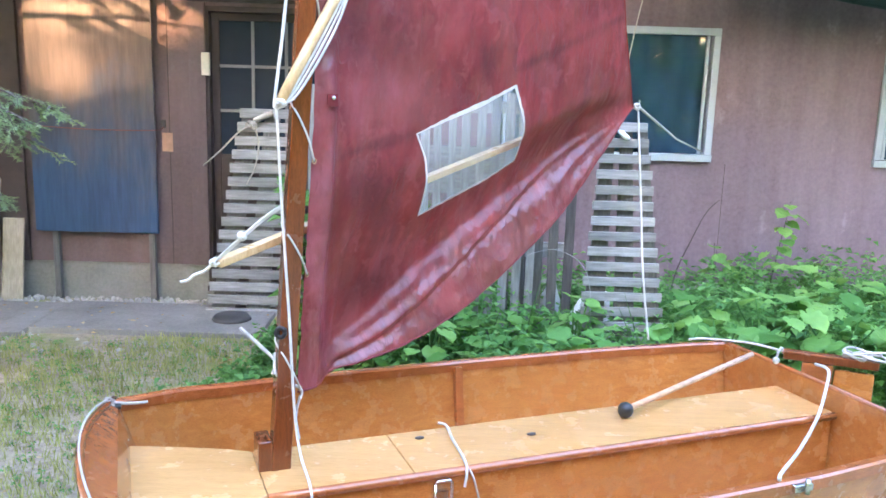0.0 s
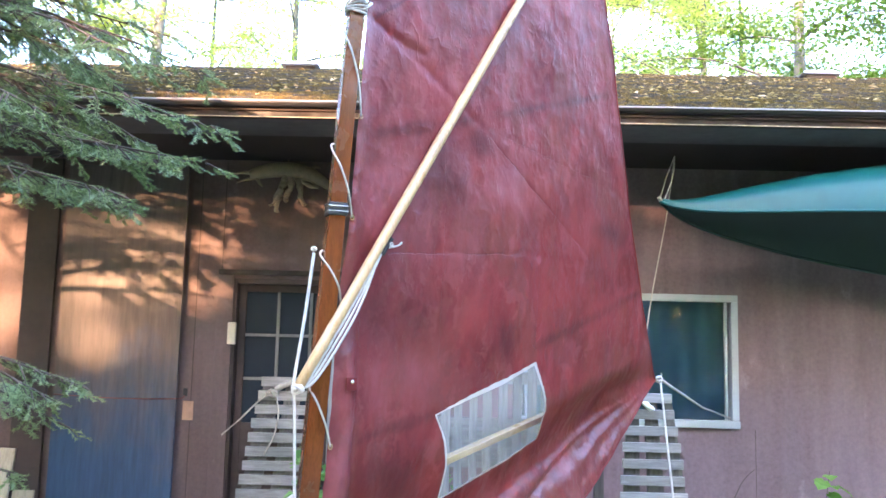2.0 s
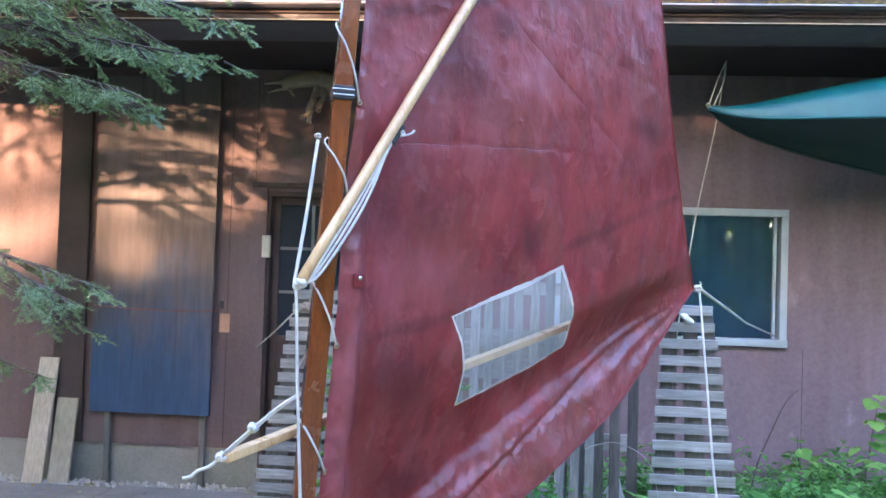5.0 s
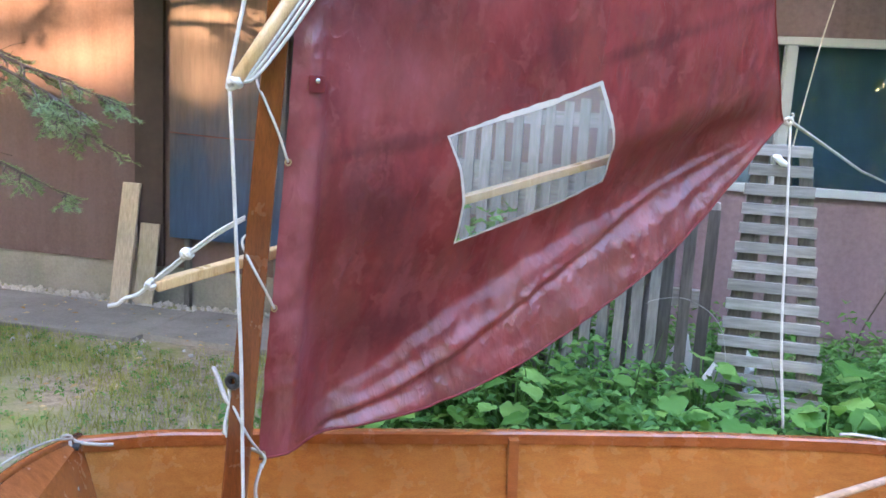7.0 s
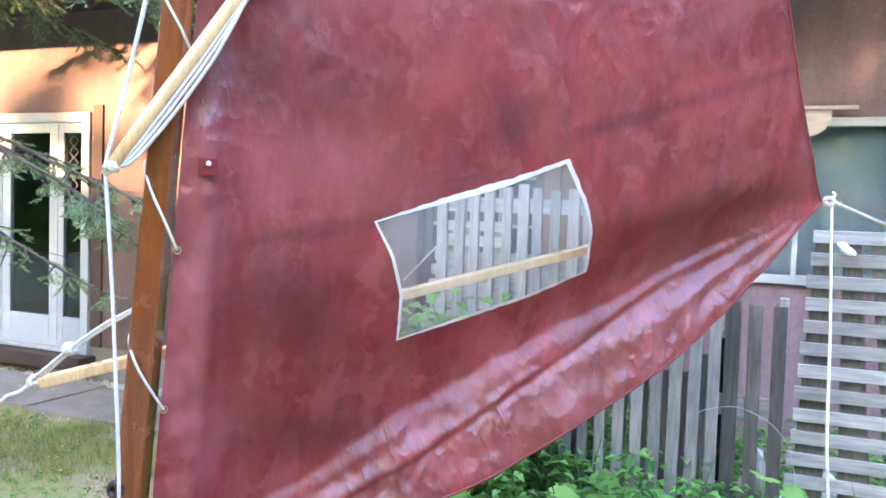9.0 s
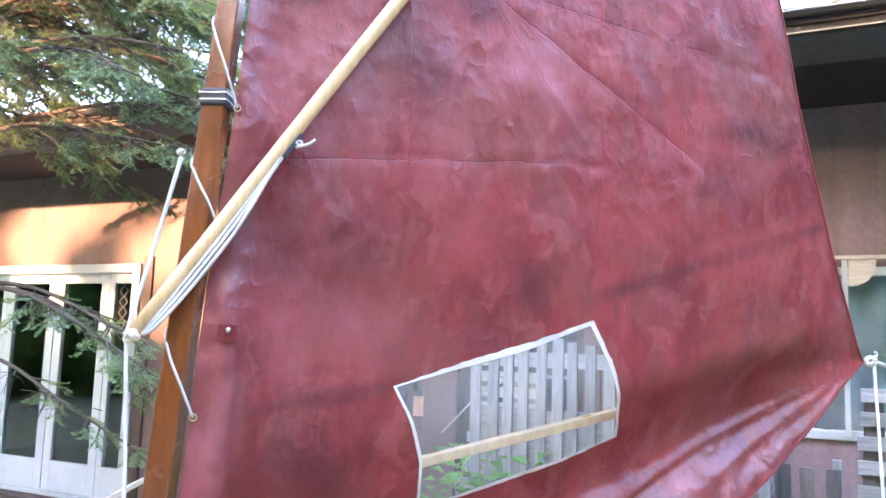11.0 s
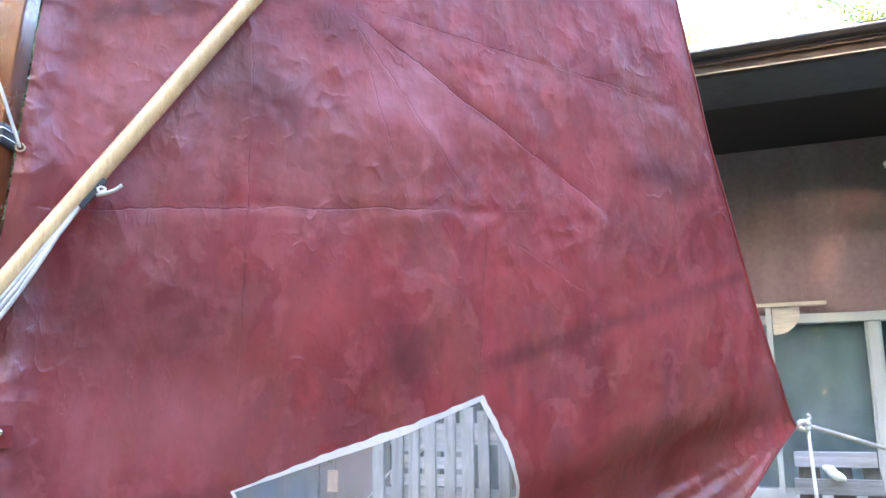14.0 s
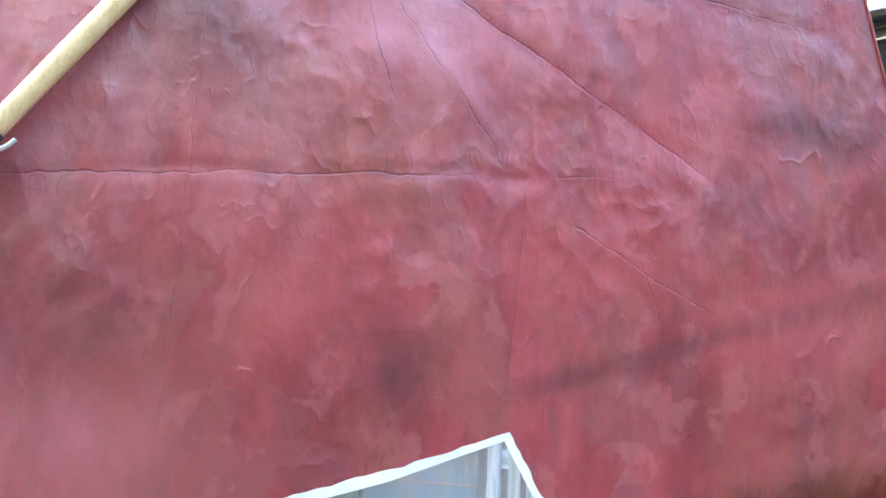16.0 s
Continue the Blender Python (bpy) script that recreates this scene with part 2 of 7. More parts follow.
    pale = n.noise(9.0, 5, 0.6, n.coords((2.6, 0.8, 1), source=uv), 0.5)
    scratch = n.math("MULTIPLY", n.ramp(pale, [(0.638, 0.0), (0.645, 1.0), (0.652, 0.0)]), n.ramp(n.noise(3.4, 2, 0.5, uv), [(0.5, 0.0), (0.6, 0.8)]))
    c = n.mix(n.math("MULTIPLY", scratch, 0.5), c, (0.36, 0.14, 0.14))
    n.set(Base_Color=c, Roughness=r, Specular_IOR_Level=0.28, Coat_Weight=n.math("ADD", 0.05, n.math("MULTIPLY", n.math("MAXIMUM", layer("flap"), n.math("MULTIPLY", layer("painted_sheen"), 0.4)), 0.58)), Coat_IOR=1.65, Coat_Roughness=0.27)
    b = n.bump(n.noise(5, 4, 0.55, n.coords((1.6, 0.8, 1), source=uv)), 0.25, 0.02)
    b = n.bump(crush, 0.25, 0.010, b)
    soft = n.math("MULTIPLY", n.math("SUBTRACT", n.noise(9, 3, 0.5, uv), 0.5), 0.10)
    bent = n.mix(1.0, n.coords((1.3, 0.8, 1), (0, 0, 18), uv), soft, "ADD")
    for scale, deep in ((9.0, 0.026), (24.0, 0.014)):
        cell = n.node("ShaderNodeTexVoronoi", Scale=scale, Randomness=1.0)
        n.link(bent, cell.inputs["Vector"])
        patchy = n.ramp(n.noise(2.6 + scale * 0.05, 3, 0.5, uv), [(0.42, 0.04), (0.62, 0.38)])
        strong = n.math("MAXIMUM", patchy, n.math("MULTIPLY", layer("flap"), 0.30))
        b = n.bump(n.math("MULTIPLY", cell.outputs["Distance"], strong), 0.65, deep, b)
    crinkle = n.math("MULTIPLY", layer("flap"), n.math("ABSOLUTE", n.math("SUBTRACT", n.noise(9, 3, 0.5, n.coords((3.4, 1.0, 1), (0, 0, 38), uv), 0.3), 0.5)))
    b = n.bump(crinkle, 0.2, -0.02, b)
    # short sharp wrinkles in patches
    for scale, turn, deep, at_least in ((10.0, 25, 0.0055, 0.48), (12.0, -62, 0.0055, 0.50), (24.0, 70, 0.0030, 0.48)):
        ridge = n.math("ABSOLUTE", n.math("SUBTRACT", n.noise(scale, 1, 0.3, n.coords((1.7, 0.8, 1), (0, 0, turn), uv), 0.1), 0.5))
        crest = n.ramp(ridge, [(0.0, 1.0), (0.02, 0.4), (0.06, 0.0)])
        where = n.math("MULTIPLY", n.ramp(n.noise(3.7 + scale * 0.06, 3, 0.5, uv), [(at_least, 0.0), (at_least + 0.12, 1.0)]), n.ramp(n.noise(scale * 1.3, 2, 0.5, uv), [(0.5, 0.0), (0.58, 1.0)]))
        b = n.bump(n.math("MULTIPLY", crest, where), 0.28, deep, b)
    b = n.bump(thin, 0.5, -0.004, b)
    b = n.bump(fine, 0.30, 0.003, b)
    n.link(b, n.b.inputs["Coat Normal"])
    tr = n.node("ShaderNodeBsdfTranslucent")
    n.link(n.mix(1.0, c, (1.6, 1.1, 1.1), "MULTIPLY"), tr.inputs["Color"])
    mix = n.node("ShaderNodeMixShader", Fac=0.05)
    n.link(n.b.outputs[0], mix.inputs[1])
    n.link(tr.outputs[0], mix.inputs[2])
    n.link(mix.outputs[0], n.t.nodes["Material Output"].inputs["Surface"])
    return n.m


def ground_cover():
    """Thin lawn: grass greens with bare trodden earth and leaf litter."""
    n = Nodes("lawn_and_earth")
    patch, fine = n.noise(0.8, 6, 0.65), n.noise(55, 5, 0.7)
    litter = n.noise(23, 6, 0.75)
    grass = n.mix(n.noise(4, 4), (0.16, 0.22, 0.05), (0.34, 0.36, 0.11))
    grass = n.mix(0.4, grass, n.ramp(fine, [(0.3, (0.05, 0.075, 0.018)), (0.7, (0.27, 0.29, 0.09))]))
    clump = n.ramp(n.noise(9, 6, 0.7), [(0.42, 0.0), (0.55, 1.0)])
    grass = n.mix(clump, grass, n.mix(0.5, grass, (0.36, 0.31, 0.17)))
    soil = n.mix(n.ramp(litter, [(0.4, 0.0), (0.65, 1.0)]), (0.25, 0.20, 0.135), (0.44, 0.37, 0.27))
    c = n.mix(n.ramp(patch, [(0.45, 0.0), (0.54, 1.0)]), grass, soil)
    n.set(Base_Color=c, Roughness=0.95)
    n.bump(n.mix(0.5, fine, litter), 0.7, 0.02)
    return n.m


def roof_cover():
    """Old asphalt shingles under moss."""
    n = Nodes("mossy_shingles")
    moss, fine, patch = n.noise(6.0, 7, 0.7), n.noise(42, 5, 0.7), n.noise(0.9, 3)
    isle = n.geo.outputs["Random Per Island"]
    slate = n.mix(isle, (0.045, 0.045, 0.048), (0.10, 0.095, 0.09))
    mossc = n.mix(n.ramp(fine, [(0.3, 0.0), (0.7, 1.0)]), (0.050, 0.042, 0.014), (0.27, 0.20, 0.060))
    f = n.math("MULTIPLY", n.ramp(moss, [(0.42, 0.0), (0.55, 1.0)]), n.ramp(patch, [(0.25, 0.45), (0.6, 1.0)]))
    c = n.mix(f, slate, mossc)
    n.set(Base_Color=c, Roughness=0.95)
    n.bump(n.mix(0.5, moss, fine), 0.8, 0.03)
    return n.m


def concrete(name, base, green=0.0):
    n = Nodes(name)
    a, fine, s = n.noise(1.6, 5, 0.6), n.noise(45, 6, 0.7), n.noise(5, 5, 0.6, n.coords((1, 1, 0.5)))
    c = n.mix(n.ramp(a, [(0.3, 0.0), (0.7, 1.0)]), shade(base, 0.7), shade(base, 1.2))
    c = n.mix(n.ramp(s, [(0.45, 0.0), (0.7, 0.6)]), c, (base[0] * 0.55, base[1] * (0.6 + 0.15 * green), base[2] * 0.5))
    c = n.mix(0.3, c, n.ramp(fine, [(0.3, shade(base, 0.5)), (0.7, shade(base, 1.4))]))
    n.set(Base_Color=c, Roughness=0.92)
    n.bump(fine, 0.5, 0.006)
    return n.m


def plywood_panel():
    """Painted sheet: streaky brown above and blue below, with a ragged change between."""
    n = Nodes("brown_and_blue_paint")
    sep = n.t.nodes.new("ShaderNodeSeparateXYZ")
    n.link(n.place, sep.inputs[0])
    ragged = n.noise(1.3, 6, 0.65, n.coords((1.6, 1.6, 0.6)))
    streak = n.noise(4, 6, 0.65, n.coords((5, 5, 0.5)))
    height = n.math("MULTIPLY", n.math("SUBTRACT", sep.outputs["Z"], 0.95), 1.1)
    f = n.ramp(n.math("ADD", height, n.math("MULTIPLY", n.math("SUBTRACT", ragged, 0.5), 2.2)), [(0.0, 0.0), (0.75, 1.0)])
    blue = n.mix(n.ramp(streak, [(0.35, 0.0), (0.7, 1.0)]), (0.012, 0.040, 0.095), (0.030, 0.078, 0.165))
    brown = n.mix(n.ramp(streak, [(0.3, 0.0), (0.72, 1.0)]), (0.062, 0.050, 0.050), (0.135, 0.105, 0.095))
    c = n.mix(f, blue, brown)
    n.set(Base_Color=c, Roughness=0.6)
    n.bump(streak, 0.3, 0.004)
    return n.m


SIDING, SAIL, GROUND, ROOF = siding_paint(), sail_cloth(), ground_cover(), roof_cover()
PANEL = plywood_panel()
FOUND = concrete("foundation_concrete", (0.26, 0.25, 0.225), 0.6)
SLAB = concrete("path_concrete", (0.27, 0.245, 0.22), 0.1)
EAVE_DARK = plain("dark_eave_board", (0.020, 0.017, 0.021), 0.75, grain=22, vary=0.4)
TRIM_DARK = plain("dark_brown_trim", (0.052, 0.034, 0.03), 0.7, grain=22, vary=0.4)
FASCIA = varnished("brown_fascia", (0.022, 0.015, 0.014), (0.048, 0.033, 0.029), (1, 0, 0), 5, 0.6, coat=0.0)
SOFFIT = plain("grey_soffit", (0.105, 0.105, 0.12), 0.85, grain=16, vary=0.35)
GUTTER = plain("dull_gutter_metal", (0.050, 0.047, 0.050), 0.45, 0.3, 18, 0.35)
LIP = plain("bare_gutter_edge", (0.40, 0.40, 0.43), 0.45, 0.1, 18, 0.25)
WHITE = plain("white_frame_paint", (0.38, 0.43, 0.48), 0.45, grain=14, vary=0.12)
# opaque dark panes with weak reflection
DOOR_PANE = plain("dark_door_glass", (0.014, 0.024, 0.038), 0.45, grain=9, vary=0.3, bump=0.05)
DOOR_PANE.node_tree.nodes["Principled BSDF"].inputs["Specular IOR Level"].default_value = 0.12
ROOM = plain("dark_room", (0.05, 0.05, 0.055), 0.9)
PANE = glass("window_glass", (0.75, 0.85, 0.92))
VINYL = clear_vinyl()
MAST = varnished("mahogany_varnish", (0.100, 0.024, 0.007), (0.210, 0.056, 0.014), (0, 0, 1), 7, 0.2, coat=0.35)
HULL = varnished("hull_plywood_varnish", (0.34, 0.112, 0.024), (0.54, 0.215, 0.052), (1, 0, 0), 5, 0.22, (0, 0, -20.5))
BENCH = varnished("bench_plywood_varnish", (0.46, 0.225, 0.072), (0.66, 0.375, 0.140), (1, 0, 0), 5, 0.2, (0, 0, -20.5))
RAIL = varnished("gunwale_varnish", (0.25, 0.066, 0.018), (0.44, 0.140, 0.038), (1, 0, 0), 8, 0.2, (0, 0, -20.5))
SPAR = varnished("pale_spruce_varnish", (0.50, 0.30, 0.13), (0.72, 0.51, 0.27), (0, 0, 1), 8, 0.3, coat=0.3)
ROPE = plain("white_rope", (0.52, 0.50, 0.465), 0.8, grain=180, vary=0.3, bump=0.5)
OLDROPE = plain("grey_rope", (0.42, 0.385, 0.34), 0.85, grain=180, vary=0.35, bump=0.5)
TAPE = plain("white_seam_tape", (0.56, 0.53, 0.50), 0.6, grain=70, vary=0.25)
BLACK = plain("black_rubber", (0.016, 0.016, 0.018), 0.45, grain=60)
STEEL = plain("stainless_steel", (0.6, 0.6, 0.6), 0.25, 1.0, 40, 0.1)
GREYWOOD = weathered("grey_slats", (0.275, 0.268, 0.262), "x")
GREYWOOD_Z = weathered("grey_pickets", (0.135, 0.128, 0.122), "z")
PALLET_Z = weathered("grey_pallet_slats", (0.24, 0.237, 0.233), "z")
PALE_BOARD = weathered("pale_boards", (0.42, 0.355, 0.27), "z", 0.8, 0.25, 0.12)
DRIFT = weathered("driftwood_grey", (0.36, 0.28, 0.21), "x")
# near-black copy of the hull colour: shade painted on the canoe's inside
CANOE_SHADED = plain("canoe_shaded_inside", (0.002, 0.020, 0.023), 0.6, grain=10, vary=0.3)
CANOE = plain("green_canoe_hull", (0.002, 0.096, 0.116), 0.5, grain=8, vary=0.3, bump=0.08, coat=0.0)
LEAF = leafy("broad_leaf", (0.075, 0.21, 0.045), (0.29, 0.50, 0.13), 0.45)
HERB = leafy("herb_leaf", (0.036, 0.135, 0.034), (0.20, 0.40, 0.115))
GRASS = leafy("grass_blade", (0.19, 0.235, 0.060), (0.47, 0.46, 0.18), 0.85, 0.3)
MAPLE = leafy("sunlit_tree_leaf", (0.20, 0.32, 0.07), (0.45, 0.53, 0.17), 0.5, 0.55, 3.0)
NEEDLE = leafy("spruce_needle", (0.075, 0.14, 0.075), (0.27, 0.36, 0.185), 0.55, 0.3, 5.0)
PALE_BARK = weathered("pale_smooth_bark", (0.110, 0.128, 0.124), "z", 0.9, 0.25)
BARK = weathered("tree_bark", (0.11, 0.105, 0.10), "z", 0.95)
TWIG = plain("bare_twig", (0.075, 0.060, 0.050), 0.9, grain=60, vary=0.3)
STONE = plain("river_gravel", (0.44, 0.41, 0.37), 0.85, grain=24, vary=0.4)


# ---------------------------------------------------------------- mesh helpers
def mesh_of(name, bm, material, smooth=False):
    me = bpy.data.meshes.new(name)
    bm.to_mesh(me)
    bm.free()
    if material is not None:
        me.materials.append(material)
    if smooth:
        me.polygons.foreach_set("use_smooth", [True] * len(me.polygons))
    return me


def part(name, bm, material, parent=None, label="", smooth=False, kind=""):
    """Links a bmesh as one mesh object, under a thing or a part where one is given."""
    ob = new(name, mesh_of(name, bm, material, smooth) if isinstance(bm, bmesh.types.BMesh) else bm)
    if parent is not None:
        ob.parent = parent
    return tagged(ob, label, kind=kind)


def thing(name, label, category, group="", at=(0, 0, 0), kind=""):
    ob = new(name)
    ob.empty_display_size = 0.1
    ob.matrix_world = at if isinstance(at, Matrix) else Matrix.Translation(at)
    return tagged(ob, label, category, group, kind)


def box(x0, x1, y0, y1, z0, z1, bevel=0.0, bm=None, m=None):
    own = bm is None
    bm = bm or bmesh.new()
    r = bmesh.ops.create_cube(bm, size=1, matrix=Matrix.Translation(((x0 + x1) / 2, (y0 + y1) / 2, (z0 + z1) / 2)) @ Matrix.Diagonal((x1 - x0, y1 - y0, z1 - z0, 1)))
    if bevel:
        edges = list({e for v in r["verts"] for e in v.link_edges})
        bmesh.ops.bevel(bm, geom=edges, offset=bevel, segments=2, affect="EDGES", profile=0.6)
    if m is not None and own:
        bmesh.ops.transform(bm, matrix=m, verts=bm.verts)
    return bm


def from_lists(name, verts, faces, material, parent=None, label="", smooth=False, kind=""):
    me = bpy.data.meshes.new(name)
    me.from_pydata([tuple(v) for v in verts], [], faces)
    me.update()
    me.materials.append(material)
    if smooth:
        me.polygons.foreach_set("use_smooth", [True] * len(me.polygons))
    ob = new(name, me)
    if parent is not None:
        ob.parent = parent
    return tagged(ob, label, kind=kind)


def smooth_path(points, steps=8):
    """A Catmull-Rom run through the points."""
    p = [Vector(q) for q in points]
    p = [p[0] * 2 - p[1]] + p + [p[-1] * 2 - p[-2]]
    out = []
    for i in range(1, len(p) - 2):
        for k in range(steps):
            t = k / steps
            a, b, c, d = p[i - 1], p[i], p[i + 1], p[i + 2]
            out.append(0.5 * (2 * b + (c - a) * t + (2 * a - 5 * b + 4 * c - d) * t * t + (3 * b - a - 3 * c + d) * t ** 3))
    out.append(p[-2])
    return out


def tube_lists(path, radius, sides=8, verts=None, faces=None):
    """A capped tube; radius is a number or a function of the way along (0 to 1)."""
    verts, faces = ([] if verts is None else verts), ([] if faces is None else faces)
    path = [Vector(p) for p in path]
    start, up = len(verts), Vector((0.31, 0.17, 0.93))
    for i, p in enumerate(path):
        d = (path[min(i + 1, len(path) - 1)] - path[max(i - 1, 0)]).normalized()
        a = d.cross(up)
        if a.length < 1e-4:
            a = d.cross(Vector((1, 0, 0)))
        a.normalize()
        b = d.cross(a)
        r = radius(i / (len(path) - 1)) if callable(radius) else radius
        for k in range(sides):
            w = 2 * math.pi * k / sides
            verts.append(p + a * (math.cos(w) * r) + b * (math.sin(w) * r))
    for i in range(len(path) - 1):
        for k in range(sides):
            j = (k + 1) % sides
            q = start + i * sides
            faces.append((q + k, q + j, q + sides + j, q + sides + k))
    faces.append(tuple(start + k for k in reversed(range(sides))))
    last = start + (len(path) - 1) * sides
    faces.append(tuple(last + k for k in range(sides)))
    return verts, faces


def rope(name, points, radius, material, label="", category="", parent=None, steps=8, sides=8):
    v, f = tube_lists(smooth_path(points, steps) if len(points) > 2 else points, radius, sides)
    ob = from_lists(name, v, f, material, parent, label, True)
    return tagged(ob, category=category)


def knot_bm(centre, size, seed=0):
    """A small rope knot: three wrapped turns."""
    rnd = random.Random(seed)
    v, f = [], []
    for k in range(3):
        ax = Vector((rnd.uniform(-1, 1), rnd.uniform(-1, 1), rnd.uniform(-1, 1))).normalized()
        m = ax.to_track_quat("Z", "Y").to_matrix()
        ring = [Vector(centre) + m @ Vector((math.cos(w) * size, math.sin(w) * size * 0.75, (w - 3.1) * size * 0.06)) for w in np.linspace(0, 6.1, 14)]
        tube_lists(ring, size * 0.38, 6, v, f)
    return v, f


# ---------------------------------------------------------------- the setting
WALL_Y = 5.93
bm = bmesh.new()
bmesh.ops.create_grid(bm, x_segments=60, y_segments=60, size=300)
for v in bm.verts:
    d = Vector((v.co.x, v.co.y)).length
    v.co.z = 0.0 if d < 25 else (d - 25) * 0.004 * noise.noise(v.co * 0.02)
ground = tagged(part("ground", bm, GROUND), "thin lawn with worn bare earth and leaf litter", "ground", kind="structure")

path_slab = tagged(new("pavement"), "grey concrete slab path along the house wall", "path", kind="structure")
for k, (a, b, y0, y1) in enumerate([(-9.0, -6.4, 4.9, 5.72), (-6.38, -4.3, 4.98, 5.74), (-4.28, -2.62, 4.93, 5.70), (-2.6, -1.05, 5.02, 5.73)]):
    bm = box(a, b, y0, y1, -0.05, 0.030 + 0.006 * (k % 2), 0.008)
    for v in bm.verts:
        v.co.z += 0.006 * math.sin(v.co.x * 3 + k)
    part("paving_slab", bm, SLAB, path_slab)


def stones(name, count, x0, x1, y0, y1, r0, r1, z, seed):
    rnd = random.Random(seed)
    v, f = [], []
    ico = bmesh.new()
    bmesh.ops.create_icosphere(ico, subdivisions=1, radius=1)
    ico.verts.ensure_lookup_table()
    base = [q.co.copy() for q in ico.verts]
    tri = [[q.index for q in t.verts] for t in ico.faces]
    ico.free()
    for _ in range(count):
        r = rnd.uniform(r0, r1)
        m = Euler((rnd.uniform(0, 6), rnd.uniform(0, 6), rnd.uniform(0, 6))).to_matrix() @ Matrix.Diagonal((r * rnd.uniform(0.8, 1.4), r, r * rnd.uniform(0.5, 0.8)))
        c = Vector((rnd.uniform(x0, x1), rnd.uniform(y0, y1), z + r * 0.3))
        k = len(v)
        v += [c + m @ (q * rnd.uniform(0.85, 1.1)) for q in base]
        f += [[k + i for i in t] for t in tri]
    return from_lists(name, v, f, STONE, None, "", False, "stuff")


tagged(stones("gravel_strip", 1500, -8, -1.1, 5.68, 5.92, 0.010, 0.028, 0.005, 4), "strip of small grey gravel along the foundation", "gravel")
tagged(stones("loose_pebbles", 90, -5, -1.2, 4.6, 5.0, 0.008, 0.022, 0.0, 5), "pale pebbles scattered along the path edge", "pebbles")


def pierced(name, x0, x1, z0, z1, y0, y1, holes, material):
    """A wall of thickness y0..y1 with rectangular openings (xa, xb, za, zb) cut through it."""
    bm = bmesh.new()
    xs = sorted({x0, x1, *[h[0] for h in holes], *[h[1] for h in holes]})
    for a, b in zip(xs, xs[1:]):
        cuts = sorted([(h[2], h[3]) for h in holes if h[0] <= a + 1e-6 and h[1] >= b - 1e-6])
        low = z0
        for za, zb in cuts + [(z1, z1)]:
            if za - low > 1e-4:
                box(a, b, y0, y1, low, za, 0, bm)
            low = zb
    bmesh.ops.remove_doubles(bm, verts=bm.verts, dist=1e-5)
    return tagged(part(name, bm, material), kind="structure")


DOOR_HOLE = (-1.63, -0.69, 0.14, 2.235)
WIN_1, WIN_2 = (0.53, 2.18, 1.212, 2.19), (3.42, 5.05, 1.212, 2.19)
FRENCH = (-6.92, -4.70, 0.22, 2.30)
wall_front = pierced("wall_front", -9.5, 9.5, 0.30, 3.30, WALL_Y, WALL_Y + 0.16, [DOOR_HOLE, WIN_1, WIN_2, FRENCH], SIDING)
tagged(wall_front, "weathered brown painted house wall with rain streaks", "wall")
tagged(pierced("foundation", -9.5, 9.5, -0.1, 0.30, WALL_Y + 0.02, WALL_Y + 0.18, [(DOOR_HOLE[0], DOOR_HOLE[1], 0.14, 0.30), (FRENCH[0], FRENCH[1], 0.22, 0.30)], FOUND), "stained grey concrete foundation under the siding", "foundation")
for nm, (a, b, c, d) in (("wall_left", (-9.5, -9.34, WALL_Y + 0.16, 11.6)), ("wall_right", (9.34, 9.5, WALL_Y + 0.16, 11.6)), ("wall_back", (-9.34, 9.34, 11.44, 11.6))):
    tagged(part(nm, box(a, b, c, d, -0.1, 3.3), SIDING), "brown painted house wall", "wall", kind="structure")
tagged(part("floor_inside", box(-9.3, 9.3, WALL_Y + 0.18, 11.4, 0.05, 0.12), ROOM), "dark floor inside the house", "floor", kind="structure")
tagged(part("ceiling", box(-9.3, 9.3, WALL_Y + 0.17, 11.4, 2.75, 2.85), ROOM), "dim ceiling inside the house", "ceiling", kind="structure")
tagged(part("wall_partition", box(-9.3, 9.3, 8.6, 8.7, 0.12, 2.75), ROOM), "dim inner wall", "wall", kind="structure")

# roof: two slopes of shingles over rafters, a soffit, a fascia and a gutter
EAVE_Y, EAVE_Z, RIDGE_Y, RIDGE_Z = 4.62, 3.235, 8.8, 4.84
roof = thing("roof", "low mossy shingle roof with fallen leaves", "roof", kind="structure")
slope = Vector((0, RIDGE_Y - EAVE_Y, RIDGE_Z - EAVE_Z))
slope_len, slope_dir = slope.length, slope.normalized()
slope_up = Vector((0, -slope_dir.z, slope_dir.y))
bm = bmesh.new()
for y_edge in (EAVE_Y, 2 * RIDGE_Y - EAVE_Y):
    vs = [bm.verts.new(p) for p in ((-10, y_edge, EAVE_Z), (10, y_edge, EAVE_Z), (10, RIDGE_Y, RIDGE_Z), (-10, RIDGE_Y, RIDGE_Z), (-10, y_edge, EAVE_Z - 0.10), (10, y_edge, EAVE_Z - 0.10), (10, RIDGE_Y, RIDGE_Z - 0.1), (-10, RIDGE_Y, RIDGE_Z - 0.1))]
    for q in ((0, 1, 2, 3), (7, 6, 5, 4), (0, 4, 5, 1), (1, 5, 6, 2), (2, 6, 7, 3), (3, 7, 4, 0)):
        bm.faces.new([vs[i] for i in q])
part("deck", bm, ROOF, roof)
rnd = random.Random(11)
sv, sf = [], []
row, step = 0, 0.135
